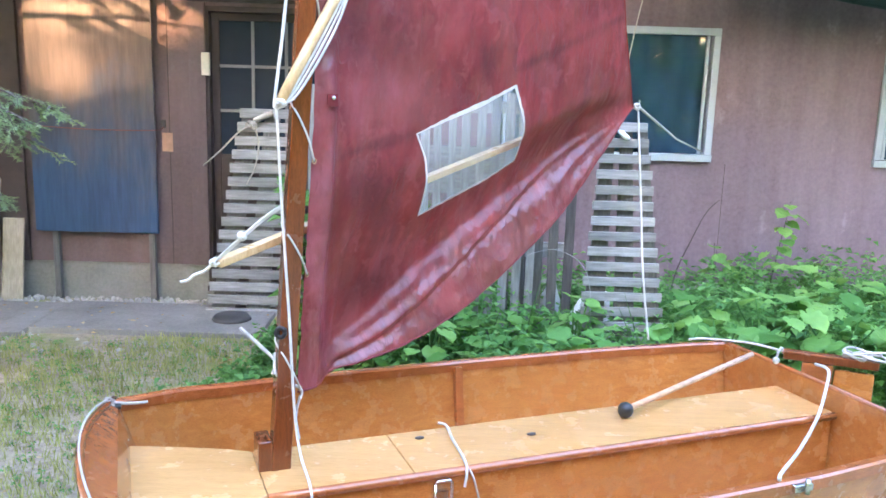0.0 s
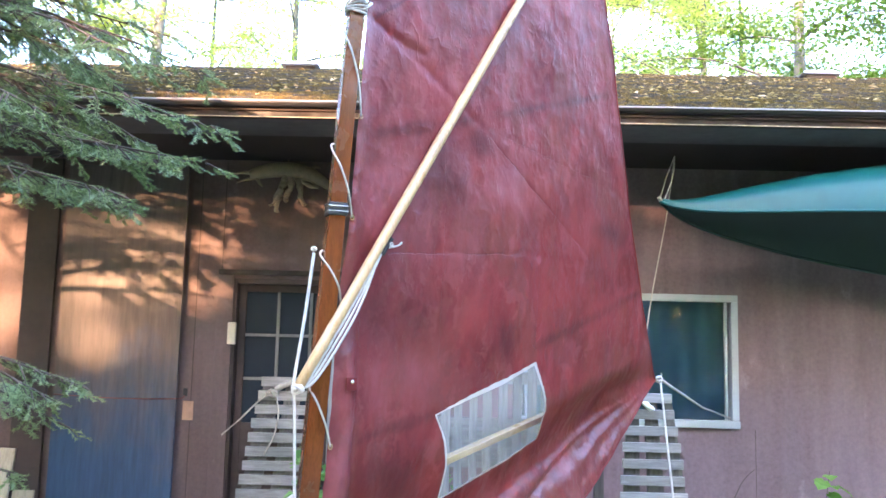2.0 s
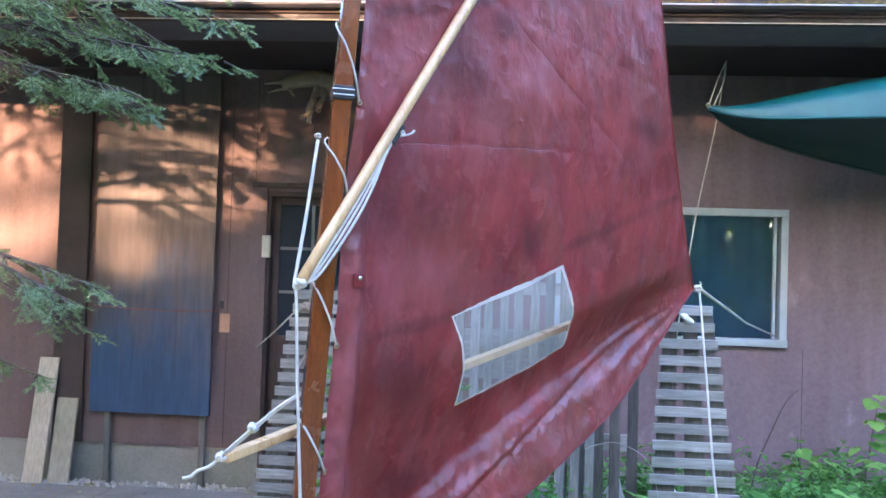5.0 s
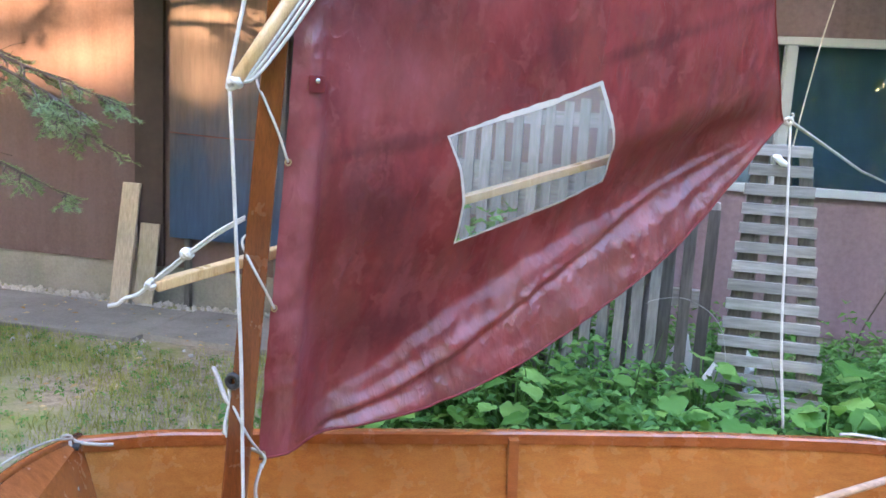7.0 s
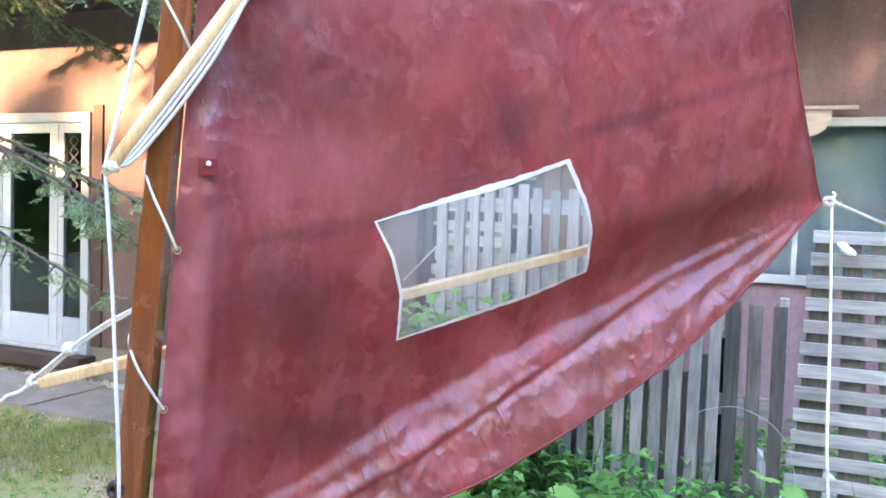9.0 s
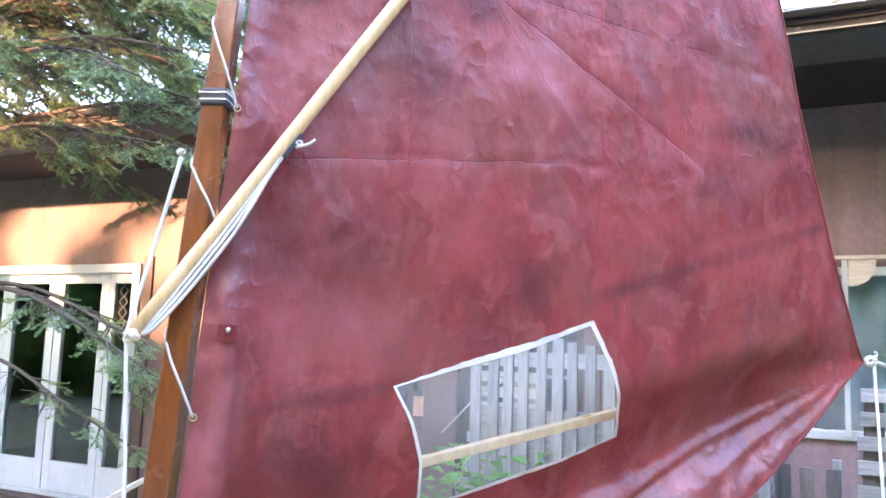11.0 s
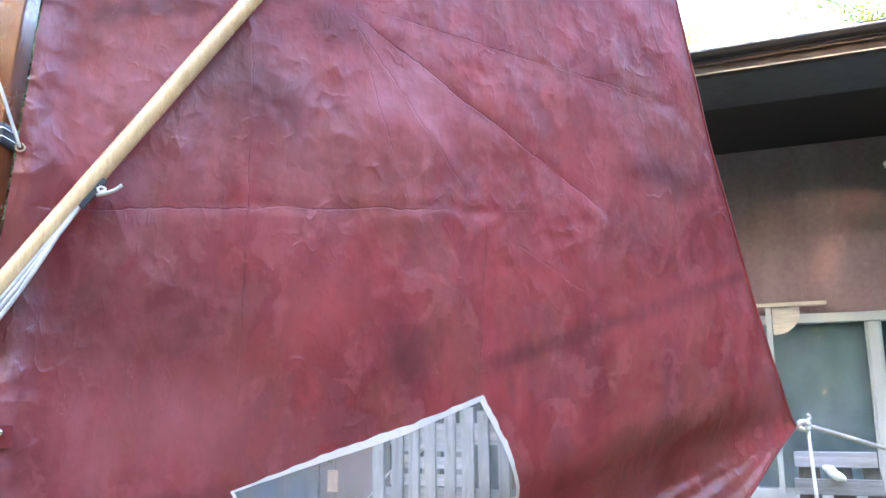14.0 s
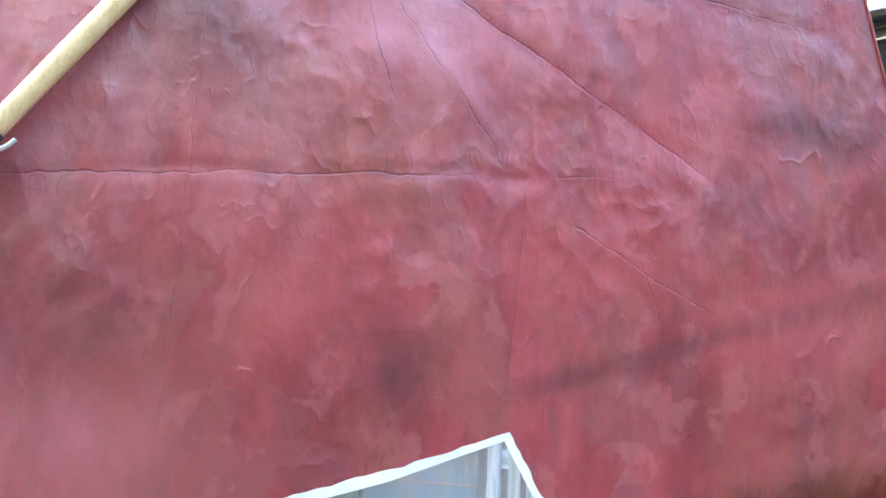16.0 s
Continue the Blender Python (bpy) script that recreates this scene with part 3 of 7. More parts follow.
while row * step < slope_len:
    x = -9.9 + rnd.uniform(0, 0.3)
    while x < 9.9:
        w = 0.30 + rnd.uniform(-0.02, 0.02)
        lift = 0.012 + rnd.uniform(0, 0.012)
        lo = row * step - 0.012 + rnd.uniform(-0.008, 0.008)
        p0 = Vector((x, EAVE_Y, EAVE_Z)) + slope_dir * lo
        p1 = p0 + slope_dir * (step + 0.05)
        k = len(sv)
        for a, h in ((p0, lift + 0.010), (p1, 0.004)):
            sv += [a + slope_up * h, a + Vector((w - 0.008, 0, 0)) + slope_up * h]
        sv += [p0 + slope_up * 0.001, p0 + Vector((w - 0.008, 0, 0)) + slope_up * 0.001]
        sf += [(k, k + 1, k + 3, k + 2), (k + 4, k + 5, k + 1, k), (k + 4, k, k + 2), (k + 1, k + 5, k + 3)]
        x += w
    row += 1
from_lists("shingles", sv, sf, ROOF, roof, "", False, "stuff")
# cushions of moss along the courses
MOSS = leafy("moss_cushion", (0.052, 0.048, 0.014), (0.29, 0.215, 0.060), 0.9, 0.1, 30)
mv, mf = [], []
for _ in range(12000):
    r = rnd.uniform(0.007, 0.022)
    d = rnd.uniform(0, slope_len) ** 1.0
    c = Vector((rnd.uniform(-8, 8), EAVE_Y, EAVE_Z)) + slope_dir * d + slope_up * 0.016
    if noise.noise(Vector((c.x * 0.8, c.y * 1.1, 3.0))) < -0.22:
        continue
    k = len(mv)
    mv.append(c + slope_up * r * rnd.uniform(0.4, 0.9) + Vector((rnd.uniform(-0.5, 0.5) * r, 0, 0)))
    for q in range(6):
        w = q * math.pi / 3 + rnd.uniform(-0.3, 0.3)
        mv.append(c + Vector((math.cos(w) * r * 1.5, 0, 0)) + slope_dir * (math.sin(w) * r * 1.2))
    mf += [(k, k + 1 + q, k + 1 + (q + 1) % 6) for q in range(6)]
from_lists("moss", mv, mf, MOSS, roof, "", True, "stuff")
LITTER = leafy("fallen_leaf", (0.30, 0.16, 0.05), (0.62, 0.50, 0.30), 0.8, 0.1)
mv, mf = [], []
for _ in range(260):
    c = Vector((rnd.uniform(-7, 7), EAVE_Y, EAVE_Z)) + slope_dir * rnd.uniform(0.05, slope_len) + slope_up * 0.035
    r, w = rnd.uniform(0.018, 0.045), rnd.uniform(0, 6)
    a = Vector((math.cos(w), 0, 0)) + slope_dir * math.sin(w)
    b = Vector((-math.sin(w), 0, 0)) + slope_dir * math.cos(w)
    k = len(mv)
    mv += [c - a * r, c + b * r * 0.5 + slope_up * rnd.uniform(0, 0.02), c + a * r, c - b * r * 0.5 + slope_up * rnd.uniform(0, 0.02)]
    mf.append((k, k + 1, k + 2, k + 3))
from_lists("leaf_litter", mv, mf, LITTER, roof, "", False, "stuff")

tagged(part("soffit", box(-10, 10, EAVE_Y + 0.02, EAVE_Y + 0.46, 3.135, 3.155), SOFFIT), "grey painted soffit board under the wide eave", "soffit", kind="structure")
# inner eave boarding, much darker than the grey soffit board
tagged(part("eave_lining", box(-10, 10, EAVE_Y + 0.462, WALL_Y - 0.002, 3.150, 3.170), EAVE_DARK), "dark boarding under the inner eave", "soffit", kind="structure")
fascia = tagged(part("fascia", box(-10, 10, EAVE_Y - 0.030, EAVE_Y + 0.018, 3.128, 3.196, 0.004), FASCIA), "brown stained fascia board along the eave", "fascia", kind="structure")
part("drip_strip", box(-10, 10, EAVE_Y - 0.048, EAVE_Y - 0.031, 3.166, 3.178, 0.003), TRIM_DARK, fascia)
part("drip_edge", box(-10, 10, EAVE_Y - 0.038, EAVE_Y - 0.0305, 3.126, 3.133, 0.002), PALE_BOARD, fascia, "pale worn lower edge")
bm = bmesh.new()
prof = [(-0.034, 3.208), (-0.036, 3.192), (-0.046, 3.186), (-0.084, 3.187), (-0.093, 3.193), (-0.095, 3.200), (-0.100, 3.203), (-0.100, 3.213), (-0.090, 3.213), (-0.088, 3.199), (-0.080, 3.194), (-0.052, 3.193), (-0.044, 3.199), (-0.043, 3.210)]
rings = [[bm.verts.new((x, EAVE_Y + y, z + 0.006 * math.sin(x * 0.5))) for y, z in prof] for x in np.linspace(-10, 10, 40)]
for a, b in zip(rings, rings[1:]):
    for i in range(len(prof)):
        j = (i + 1) % len(prof)
        bm.faces.new((a[i], a[j], b[j], b[i]))
gutter = tagged(part("gutter", bm, GUTTER, None, "", True), "dull grey metal gutter along the eave", "gutter", kind="structure")
part("gutter_lip", box(-10, 10, EAVE_Y - 0.106, EAVE_Y - 0.094, 3.209, 3.219, 0.004), LIP, gutter, "bright bare metal edge")
for x in (-7.2, -4.1, -0.6, 2.35, 5.4, 8.0):
    part("gutter_strap", box(x, x + 0.025, EAVE_Y - 0.104, EAVE_Y - 0.03, 3.212, 3.217, 0.002), STEEL, gutter)


def ridge_vent(x, y=8.62, z=4.80):
    t = thing("roof_vent", "grey metal box vent near the roof ridge", "roof vent", "roof vents", (x, y, z))
    bm = box(-0.21, 0.21, -0.14, 0.14, 0.0, 0.05, 0.012)
    for v in bm.verts:
        if v.co.z > 0.035:
            v.co.x *= 0.82
            v.co.y *= 0.82
    part("cap", bm, LIP, t, "pale weathered cap")
    part("base", box(-0.16, 0.16, -0.10, 0.10, -0.12, 0.0, 0.006), TRIM_DARK, t)


ridge_vent(-1.72)
ridge_vent(4.0)


# windows with white frames
def window_unit(name, hole, mullions, label):
    xa, xb, za, zb = hole
    t = thing(name, label, "window", kind="structure")
    y0, y1 = WALL_Y - 0.028, WALL_Y + 0.06
    w = 0.052
    for nm, q in (("window_frame", (xa, xb, zb - w, zb)), ("window_frame", (xa, xa + w, za + w, zb - w)), ("window_frame", (xb - w, xb, za + w, zb - w))):
        part(nm, box(q[0] + 0.0005, q[1] - 0.0005, y0, y1, q[2], q[3] - 0.0005, 0.005), WHITE, t)
    part("window_sill", box(xa - 0.004, xb + 0.004, y0 - 0.008, y1, za - 0.004, za + w - 0.002, 0.006), WHITE, t)
    edges = [xa + w] + list(mullions) + [xb - w]
    for m in mullions:
        part("mullion", box(m - 0.028, m + 0.028, y0 + 0.01, y1 - 0.01, za + w, zb - w, 0.004), WHITE, t)
    for a, b in zip(edges, edges[1:]):
        a, b = a + 0.02, b - 0.02
        s = part("sash", box(a, a + 0.020, y0 + 0.03, y1 - 0.02, za + w, zb - w, 0.003), WHITE, t)
        part("sash", box(b - 0.020, b, y0 + 0.03, y1 - 0.02, za + w, zb - w, 0.003), WHITE, t)
        p = part("pane", box(a + 0.020, b - 0.020, WALL_Y + 0.026, WALL_Y + 0.031, za + w, zb - w), PANE, t)
        p.visible_shadow = False
    return t


window_unit("window_1", WIN_1, [1.355], "wide sliding window with a white frame and dark glass")
window_unit("window_2", WIN_2, [4.24], "second sliding window with a white frame and dark glass")

# door with six panes, set back in its opening
door_1 = thing("door_1", "dark brown house door with a nine-pane window", "door", kind="structure")
xa, xb, za, zb = DOOR_HOLE
yd = WALL_Y + 0.075
for q in ((xa + 0.04, xa + 0.095, za + 0.02, zb - 0.04), (xb - 0.095, xb - 0.04, za + 0.02, zb - 0.04), (xa + 0.095, xb - 0.095, zb - 0.095, zb - 0.04), (xa + 0.095, xb - 0.095, za + 0.02, za + 1.01)):
    part("door_stile", box(q[0], q[1], yd, yd + 0.045, q[2], q[3], 0.004), TRIM_DARK, door_1)
for q in ((xa, xa + 0.038, za, zb), (xb - 0.038, xb, za, zb), (xa + 0.038, xb - 0.038, zb - 0.038, zb)):
    part("door_frame", box(q[0], q[1], WALL_Y + 0.004, WALL_Y + 0.15, q[2], q[3], 0.003), TRIM_DARK, door_1)
MUNTIN = plain("grey_muntin_paint", (0.20, 0.20, 0.20), 0.6, grain=20)
gx0, gx1, gz0, gz1 = xa + 0.095, xb - 0.095, za + 1.01, zb - 0.095
for i in range(3):
    for k in range(3):
        p = part("pane", box(gx0 + (gx1 - gx0) * i / 3, gx0 + (gx1 - gx0) * (i + 1) / 3 - 0.001, yd + 0.018, yd + 0.022, gz0 + (gz1 - gz0) * k / 3, gz0 + (gz1 - gz0) * (k + 1) / 3 - 0.001), DOOR_PANE, door_1)
for k in (1, 2):
    z = gz0 + (gz1 - gz0) * k / 3
    part("muntin", box(gx0, gx1, yd + 0.002, yd + 0.016, z - 0.011, z + 0.011, 0.002), MUNTIN, door_1, "grey painted glazing bar")
for k in (1, 2):
    x = gx0 + (gx1 - gx0) * k / 3
    part("muntin", box(x - 0.011, x + 0.011, yd + 0.000, yd + 0.0155, gz0, gz1, 0.002), MUNTIN, door_1, "grey painted glazing bar")
part("threshold", box(xa, xb, WALL_Y - 0.04, WALL_Y + 0.15, 0.10, 0.138, 0.004), TRIM_DARK, door_1)

# trim round the door and the joints of the siding
trim = thing("trim", "brown battens and casing on the siding", "trim", kind="structure")
for q, mat in (((-1.735, -1.612, 0.30, 2.26), SIDING), ((-1.735, -0.59, 2.262, 2.30), FASCIA), ((-1.90, -1.895, 0.3, 3.13), TRIM_DARK), ((-0.70, -0.59, 0.30, 2.26), SIDING),
               ((-1.715, -1.71, 2.30, 3.13), TRIM_DARK), ((2.30, 2.303, 0.3, 1.2), TRIM_DARK), ((-4.66, -4.56, 0.30, 2.36), TRIM_DARK)):
    part("batten", box(q[0], q[1], WALL_Y - 0.022 if q[1] - q[0] > 0.02 else WALL_Y - 0.004, WALL_Y - 0.001, q[2], q[3], 0.003 if q[1] - q[0] > 0.02 else 0), mat, trim)
# wide dark strip added on the siding; no board is known here
part("batten", box(-3.225, -2.985, WALL_Y - 0.035, WALL_Y - 0.001, 0.30, 3.13, 0.004), TRIM_DARK, trim, "wide dark vertical strip")

# white french door with a side light
french = thing("door_2", "white french door with tall glass and a side light", "door", kind="structure")
xa, xb, za, zb = FRENCH
yd = WALL_Y + 0.03
for q in ((xa, xa + 0.07, za, zb), (xb - 0.085, xb, za, zb), (xa + 0.07, xb - 0.085, zb - 0.08, zb), (xa + 0.07, xb - 0.085, za, za + 0.035)):
    part("door_frame", box(q[0], q[1], WALL_Y - 0.03, WALL_Y + 0.12, q[2], q[3], 0.004), WHITE, french)
for lx0, lx1, st in ((-5.115, -4.785, 0.065), (-5.80, -5.12, 0.10), (-6.49, -5.81, 0.10), (-6.85, -6.495, 0.065)):
    leaf = part("door_leaf", box(lx0, lx0 + st, yd, yd + 0.045, za + 0.036, zb - 0.081, 0.004), WHITE, french)
    part("stile", box(lx1 - st, lx1, yd, yd + 0.045, za + 0.036, zb - 0.081, 0.004), WHITE, leaf)
    part("rail", box(lx0 + st, lx1 - st, yd, yd + 0.045, za + 0.036, za + 0.30, 0.004), WHITE, leaf)
    part("rail", box(lx0 + st, lx1 - st, yd, yd + 0.045, zb - 0.17, zb - 0.081, 0.004), WHITE, leaf)
    p = part("pane", box(lx0 + st, lx1 - st, yd + 0.02, yd + 0.026, za + 0.30, zb - 0.17), PANE, leaf)
LEADING = plain("lead_came", (0.25, 0.25, 0.26), 0.5, 0.7)
for k in range(5):
    z = 1.68 + k * 0.095
    bm = bmesh.new()
    bmesh.ops.create_cone(bm, cap_ends=True, segments=4, radius1=0.055, radius2=0.055, depth=0.006, matrix=pose(-4.95, yd + 0.014, z, 90, 0, 0))
    inner = bmesh.ops.inset_individual(bm, faces=[f for f in bm.faces if abs(f.normal.y) > 0.9], thickness=0.008)
    bmesh.ops.delete(bm, geom=[f for f in bm.faces if abs(f.normal.y) > 0.9 and f.calc_area() < 0.005 and f not in inner["faces"]], context="FACES")
    part("leading", bm, LEADING, french, "leaded diamond in the side light")
part("step", box(-6.95, -4.65, WALL_Y - 0.16, WALL_Y + 0.12, 0.10, 0.215, 0.006), TRIM_DARK, french, "dark wooden door step")


# ---------------------------------------------------------------- the sailing dinghy
TURN = 20.5
BOAT = Matrix.Translation((-0.322, 1.795, 0.0)) @ Matrix.Rotation(radians(TURN), 4, "Z")
MID = -0.055                                   # the keel line, a little to the near side of the mast


def lerp_table(table, x):
    for (a, p), (b, q) in zip(table, table[1:]):
        if x <= b:
            k = max(0.0, (x - a) / (b - a))
            k = k * k * (3 - 2 * k) * 0.35 + k * 0.65
            return p + (q - p) * k
    return table[-1][1]


HALF = [(-0.435, 0.440), (-0.20, 0.515), (0.15, 0.548), (0.75, 0.568), (1.30, 0.556), (1.70, 0.525), (1.88, 0.50)]
SHEER = [(-0.50, 0.742), (0.0, 0.724), (0.7, 0.714), (1.3, 0.713), (1.88, 0.712)]
FLOOR = [(-0.50, 0.47), (-0.15, 0.40), (0.4, 0.355), (1.0, 0.35), (1.88, 0.40)]
boat = thing("sailing_dinghy", "small varnished plywood sailing pram standing on timber blocks", "boat", at=BOAT)


def boat_part(name, bm, material, label="", smooth=False, parent=None):
    return part(name, bm, material, parent or boat, label, smooth)


US = list(np.linspace(-0.435, 1.88, 36))


def rake(u, low):
    """How far the raked bow draws the planking aft, low = 1 at the chine."""
    return 0.14 * low * max(0.0, 1 - (u + 0.435) / 0.5) ** 1.5


for side in (1, -1):
    bm = bmesh.new()
    rows = []
    for u in US:
        h, top, low = lerp_table(HALF, u), lerp_table(SHEER, u), lerp_table(FLOOR, u)
        ring = []
        for out in (0.0, -0.009):
            for k in range(5):
                a = k / 4
                bulge = 0.012 * math.sin(a * math.pi)
                ring.append(bm.verts.new((u + rake(u, 1 - a), MID + side * (h - 0.085 * (1 - a) + bulge + out), low + (top - low) * a)))
        rows.append(ring)
    for a, b in zip(rows, rows[1:]):
        for q in ((0, 1), (1, 2), (2, 3), (3, 4), (5, 6), (6, 7), (7, 8), (8, 9)):
            bm.faces.new((a[q[0]], a[q[1]], b[q[1]], b[q[0]]) if (q[0] < 5) == (side > 0) else (b[q[0]], b[q[1]], a[q[1]], a[q[0]]))
        bm.faces.new((a[4], a[9], b[9], b[4]))
        bm.faces.new((a[0], a[5], b[5], b[0]))
    bmesh.ops.recalc_face_normals(bm, faces=bm.faces)
    boat_part("hull_side", bm, HULL, smooth=True).data.set_sharp_from_angle(angle=radians(40))
    # gunwale: an outer and an inner strip with rounded edges, seen as one rail
    path = [Vector((u, MID + side * (lerp_table(HALF, u) - 0.002), lerp_table(SHEER, u) + 0.006)) for u in US]
    bm = bmesh.new()
    prof = [(-0.016, -0.026), (-0.016, 0.003), (-0.010, 0.009), (0.012, 0.009), (0.018, 0.003), (0.018, -0.026)]
    rings = [[bm.verts.new((p.x, p.y + side * a, p.z + b)) for a, b in prof] for p in path]
    for a, b in zip(rings, rings[1:]):
        for i in range(6):
            j = (i + 1) % 6
            bm.faces.new((a[i], a[j], b[j], b[i]))
    bm.faces.new(rings[0])
    bm.faces.new(rings[-1][::-1])
    bmesh.ops.recalc_face_normals(bm, faces=bm.faces)
    boat_part("gunwale", bm, RAIL, "darker varnished gunwale rail")

bm = bmesh.new()
rows = [[bm.verts.new((u + rake(u, 1), MID + s * (lerp_table(HALF, u) - 0.088), lerp_table(FLOOR, u) - dz)) for s in (-1, -0.33, 0.33, 1) for dz in (0,)] + [bm.verts.new((u + rake(u, 1), MID + s * (lerp_table(HALF, u) - 0.085), lerp_table(FLOOR, u) - 0.012)) for s in (1, -1)] for u in US]
for a, b in zip(rows, rows[1:]):
    for i in range(6):
        j = (i + 1) % 6
        bm.faces.new((a[i], a[j], b[j], b[i]))
bmesh.ops.recalc_face_normals(bm, faces=bm.faces)
boat_part("hull_bottom", bm, HULL)


def transom(u, name, crown, thick, lean, label, bow=0.0):
    """An end board: sides follow the hull, the top is arched."""
    h, top, low = lerp_table(HALF, u), lerp_table(SHEER, u), lerp_table(FLOOR, u)
    n = 14
    pts = [(-h + 0.085, low)] + [(-h + 0.006 + 2 * (h - 0.006) * k / n, top + 0.010 + crown * math.sin(math.pi * k / n)) for k in range(n + 1)] + [(h - 0.085, low)]
    bm = bmesh.new()
    a = [bm.verts.new((u - thick + lean * (z - low) + bow * (v / h) ** 2, MID + v, z)) for v, z in pts]
    b = [bm.verts.new((u + lean * (z - low) + bow * (v / h) ** 2, MID + v, z)) for v, z in pts]
    bm.faces.new(a)
    bm.faces.new(b[::-1])
    for i in range(len(pts)):
        j = (i + 1) % len(pts)
        bm.faces.new((a[i], b[i], b[j], a[j]))
    bmesh.ops.recalc_face_normals(bm, faces=bm.faces)
    ob = boat_part(name, bm, RAIL if bow else HULL, label)
    v, f = tube_lists([Vector((u - thick / 2 + lean * (z - low) + bow * (y / h) ** 2, MID + y, z + 0.002)) for y, z in pts[1:-1]], 0.012, 6)
    from_lists("cap_rail", v, f, RAIL, ob, "", True)
    return ob


bow = transom(-0.345, "bow_transom", 0.045, 0.018, -0.40, "dark varnished bow board with an arched top", 0.06)
transom(1.885, "stern_transom", 0.004, 0.022, 0.05, "varnished stern board")

# frames against the far and the near side
for side in (1, -1):
    for u in (0.737,):
        h, top, low = lerp_table(HALF, u), lerp_table(SHEER, u), lerp_table(FLOOR, u)
        bm = bmesh.new()
        for k in range(4):
            a, b = k / 4, (k + 1) / 4
            za, zb = low + (top - low) * a, low + (top - low) * b
            ya, yb = h - 0.088 + 0.085 * a - 0.010 + 0.012 * math.sin(a * math.pi), h - 0.088 + 0.085 * b - 0.010 + 0.012 * math.sin(b * math.pi)
            q = [bm.verts.new((u + x, MID + side * y, z)) for z, yy in ((za, ya), (zb, yb)) for x, y in ((-0.014, yy), (0.014, yy), (0.014, yy - 0.026), (-0.014, yy - 0.026))]
            for f in ((0, 1, 5, 4), (1, 2, 6, 5), (2, 3, 7, 6), (3, 0, 4, 7), (3, 2, 1, 0), (4, 5, 6, 7)):
                bm.faces.new([q[i] for i in f])
        bmesh.ops.recalc_face_normals(bm, faces=bm.faces)
        boat_part("rib", bm, RAIL, "dark varnished side frame")

# long centre bench: two planks, side boards and an edge moulding
BZ = 0.660
for nm, a, b, flare in (("bench_plank", -0.405, -0.052, 0.15), ("bench_plank", -0.050, 0.352, 0.0), ("bench_plank", 0.354, 1.862, 0.0)):
    bm = bmesh.new()
    n = 6
    for z in (BZ - 0.012, BZ):
        for k in range(n + 1):
            u = a + (b - a) * k / n
            far = 0.112 + flare * (1 - k / n) ** 0.8
            near = -0.160 - flare * 0.9 * (1 - k / n) ** 0.8
            bm.verts.new((u, near, z))
            bm.verts.new((u, far, z))
    bm.verts.ensure_lookup_table()
    v = bm.verts
    w = 2 * (n + 1)
    for k in range(n):
        i = 2 * k
        bm.faces.new((v[i + w], v[i + 2 + w], v[i + 3 + w], v[i + 1 + w]))
        bm.faces.new((v[i], v[i + 1], v[i + 3], v[i + 2]))
        bm.faces.new((v[i], v[i + 2], v[i + 2 + w], v[i + w]))
        bm.faces.new((v[i + 1], v[i + 1 + w], v[i + 3 + w], v[i + 3]))
    bm.faces.new((v[0], v[w], v[w + 1], v[1]))
    bm.faces.new((v[w - 2], v[w - 1], v[2 * w - 1], v[2 * w - 2]))
    bmesh.ops.recalc_face_normals(bm, faces=bm.faces)
    bmesh.ops.bevel(bm, geom=[e for e in bm.edges if all(q.co.z > BZ - 0.001 for q in e.verts) and e.is_boundary is False and e.calc_face_angle(0) > 1], offset=0.002, segments=1, affect="EDGES")
    boat_part(nm, bm, BENCH, "golden varnished plywood bench top")
boat_part("bench_side", box(-0.36, 1.86, -0.153, -0.141, 0.38, BZ - 0.0125), HULL)
boat_part("bench_side", box(-0.36, 1.86, 0.093, 0.105, 0.38, BZ - 0.0125), HULL)
v, f = tube_lists([Vector((u, -0.163, BZ - 0.010)) for u in np.linspace(-0.05, 1.86, 12)], 0.0135, 8)
from_lists("bench_moulding", v, f, RAIL, boat, "dark half-round moulding along the bench edge", True)
boat_part("mast_step", box(-0.055, -0.035 + 0.02, -0.03, 0.06, BZ, BZ + 0.085, 0.006), MAST, "dark block at the foot of the mast")
for u in (0.1, 1.35):
    boat_part("keel_block", box(u - 0.06, u + 0.06, MID - 0.45, MID + 0.45, 0.0, lerp_table(FLOOR, u) - 0.0125, 0.006), GREYWOOD, "rough timber block under the hull")

# rudder and tiller
rud = thing("rudder", "varnished rudder with a dark tiller hung on the stern", "rudder", at=BOAT)
SWUNG = Matrix.Translation((1.925, 0.055, 0)) @ Matrix.Rotation(radians(-42), 4, "Z")
part("rudder_blade", box(0.10, 0.232, -0.011, 0.011, 0.24, 0.752, 0.006, m=SWUNG), HULL, rud)
part("rudder_head", box(-0.01, 0.095, -0.026, 0.026, 0.50, 0.768, 0.008, m=SWUNG), RAIL, rud, "dark rudder head")
part("tiller", box(-0.075, 0.242, -0.021, 0.021, 0.770, 0.802, 0.006, m=SWUNG), MAST, rud, "dark mahogany tiller stock")
ext = thing("tiller_extension", "worn wooden tiller extension with a black ball knob", "tiller", at=(0, 0, 0))
v, f = tube_lists([Vector((0.752, 2.215, 0.688)), Vector((1.318, 2.645, 0.748))], 0.0105, 10)
from_lists("stick", v, f, weathered("worn_ash", (0.40, 0.25, 0.16), "x"), ext, "", True)
bm = bmesh.new()
bmesh.ops.create_uvsphere(bm, u_segments=20, v_segments=12, radius=0.026, matrix=Matrix.Translation((0.742, 2.207, 0.687)))
part("knob", bm, BLACK, ext, "black rubber ball", True)

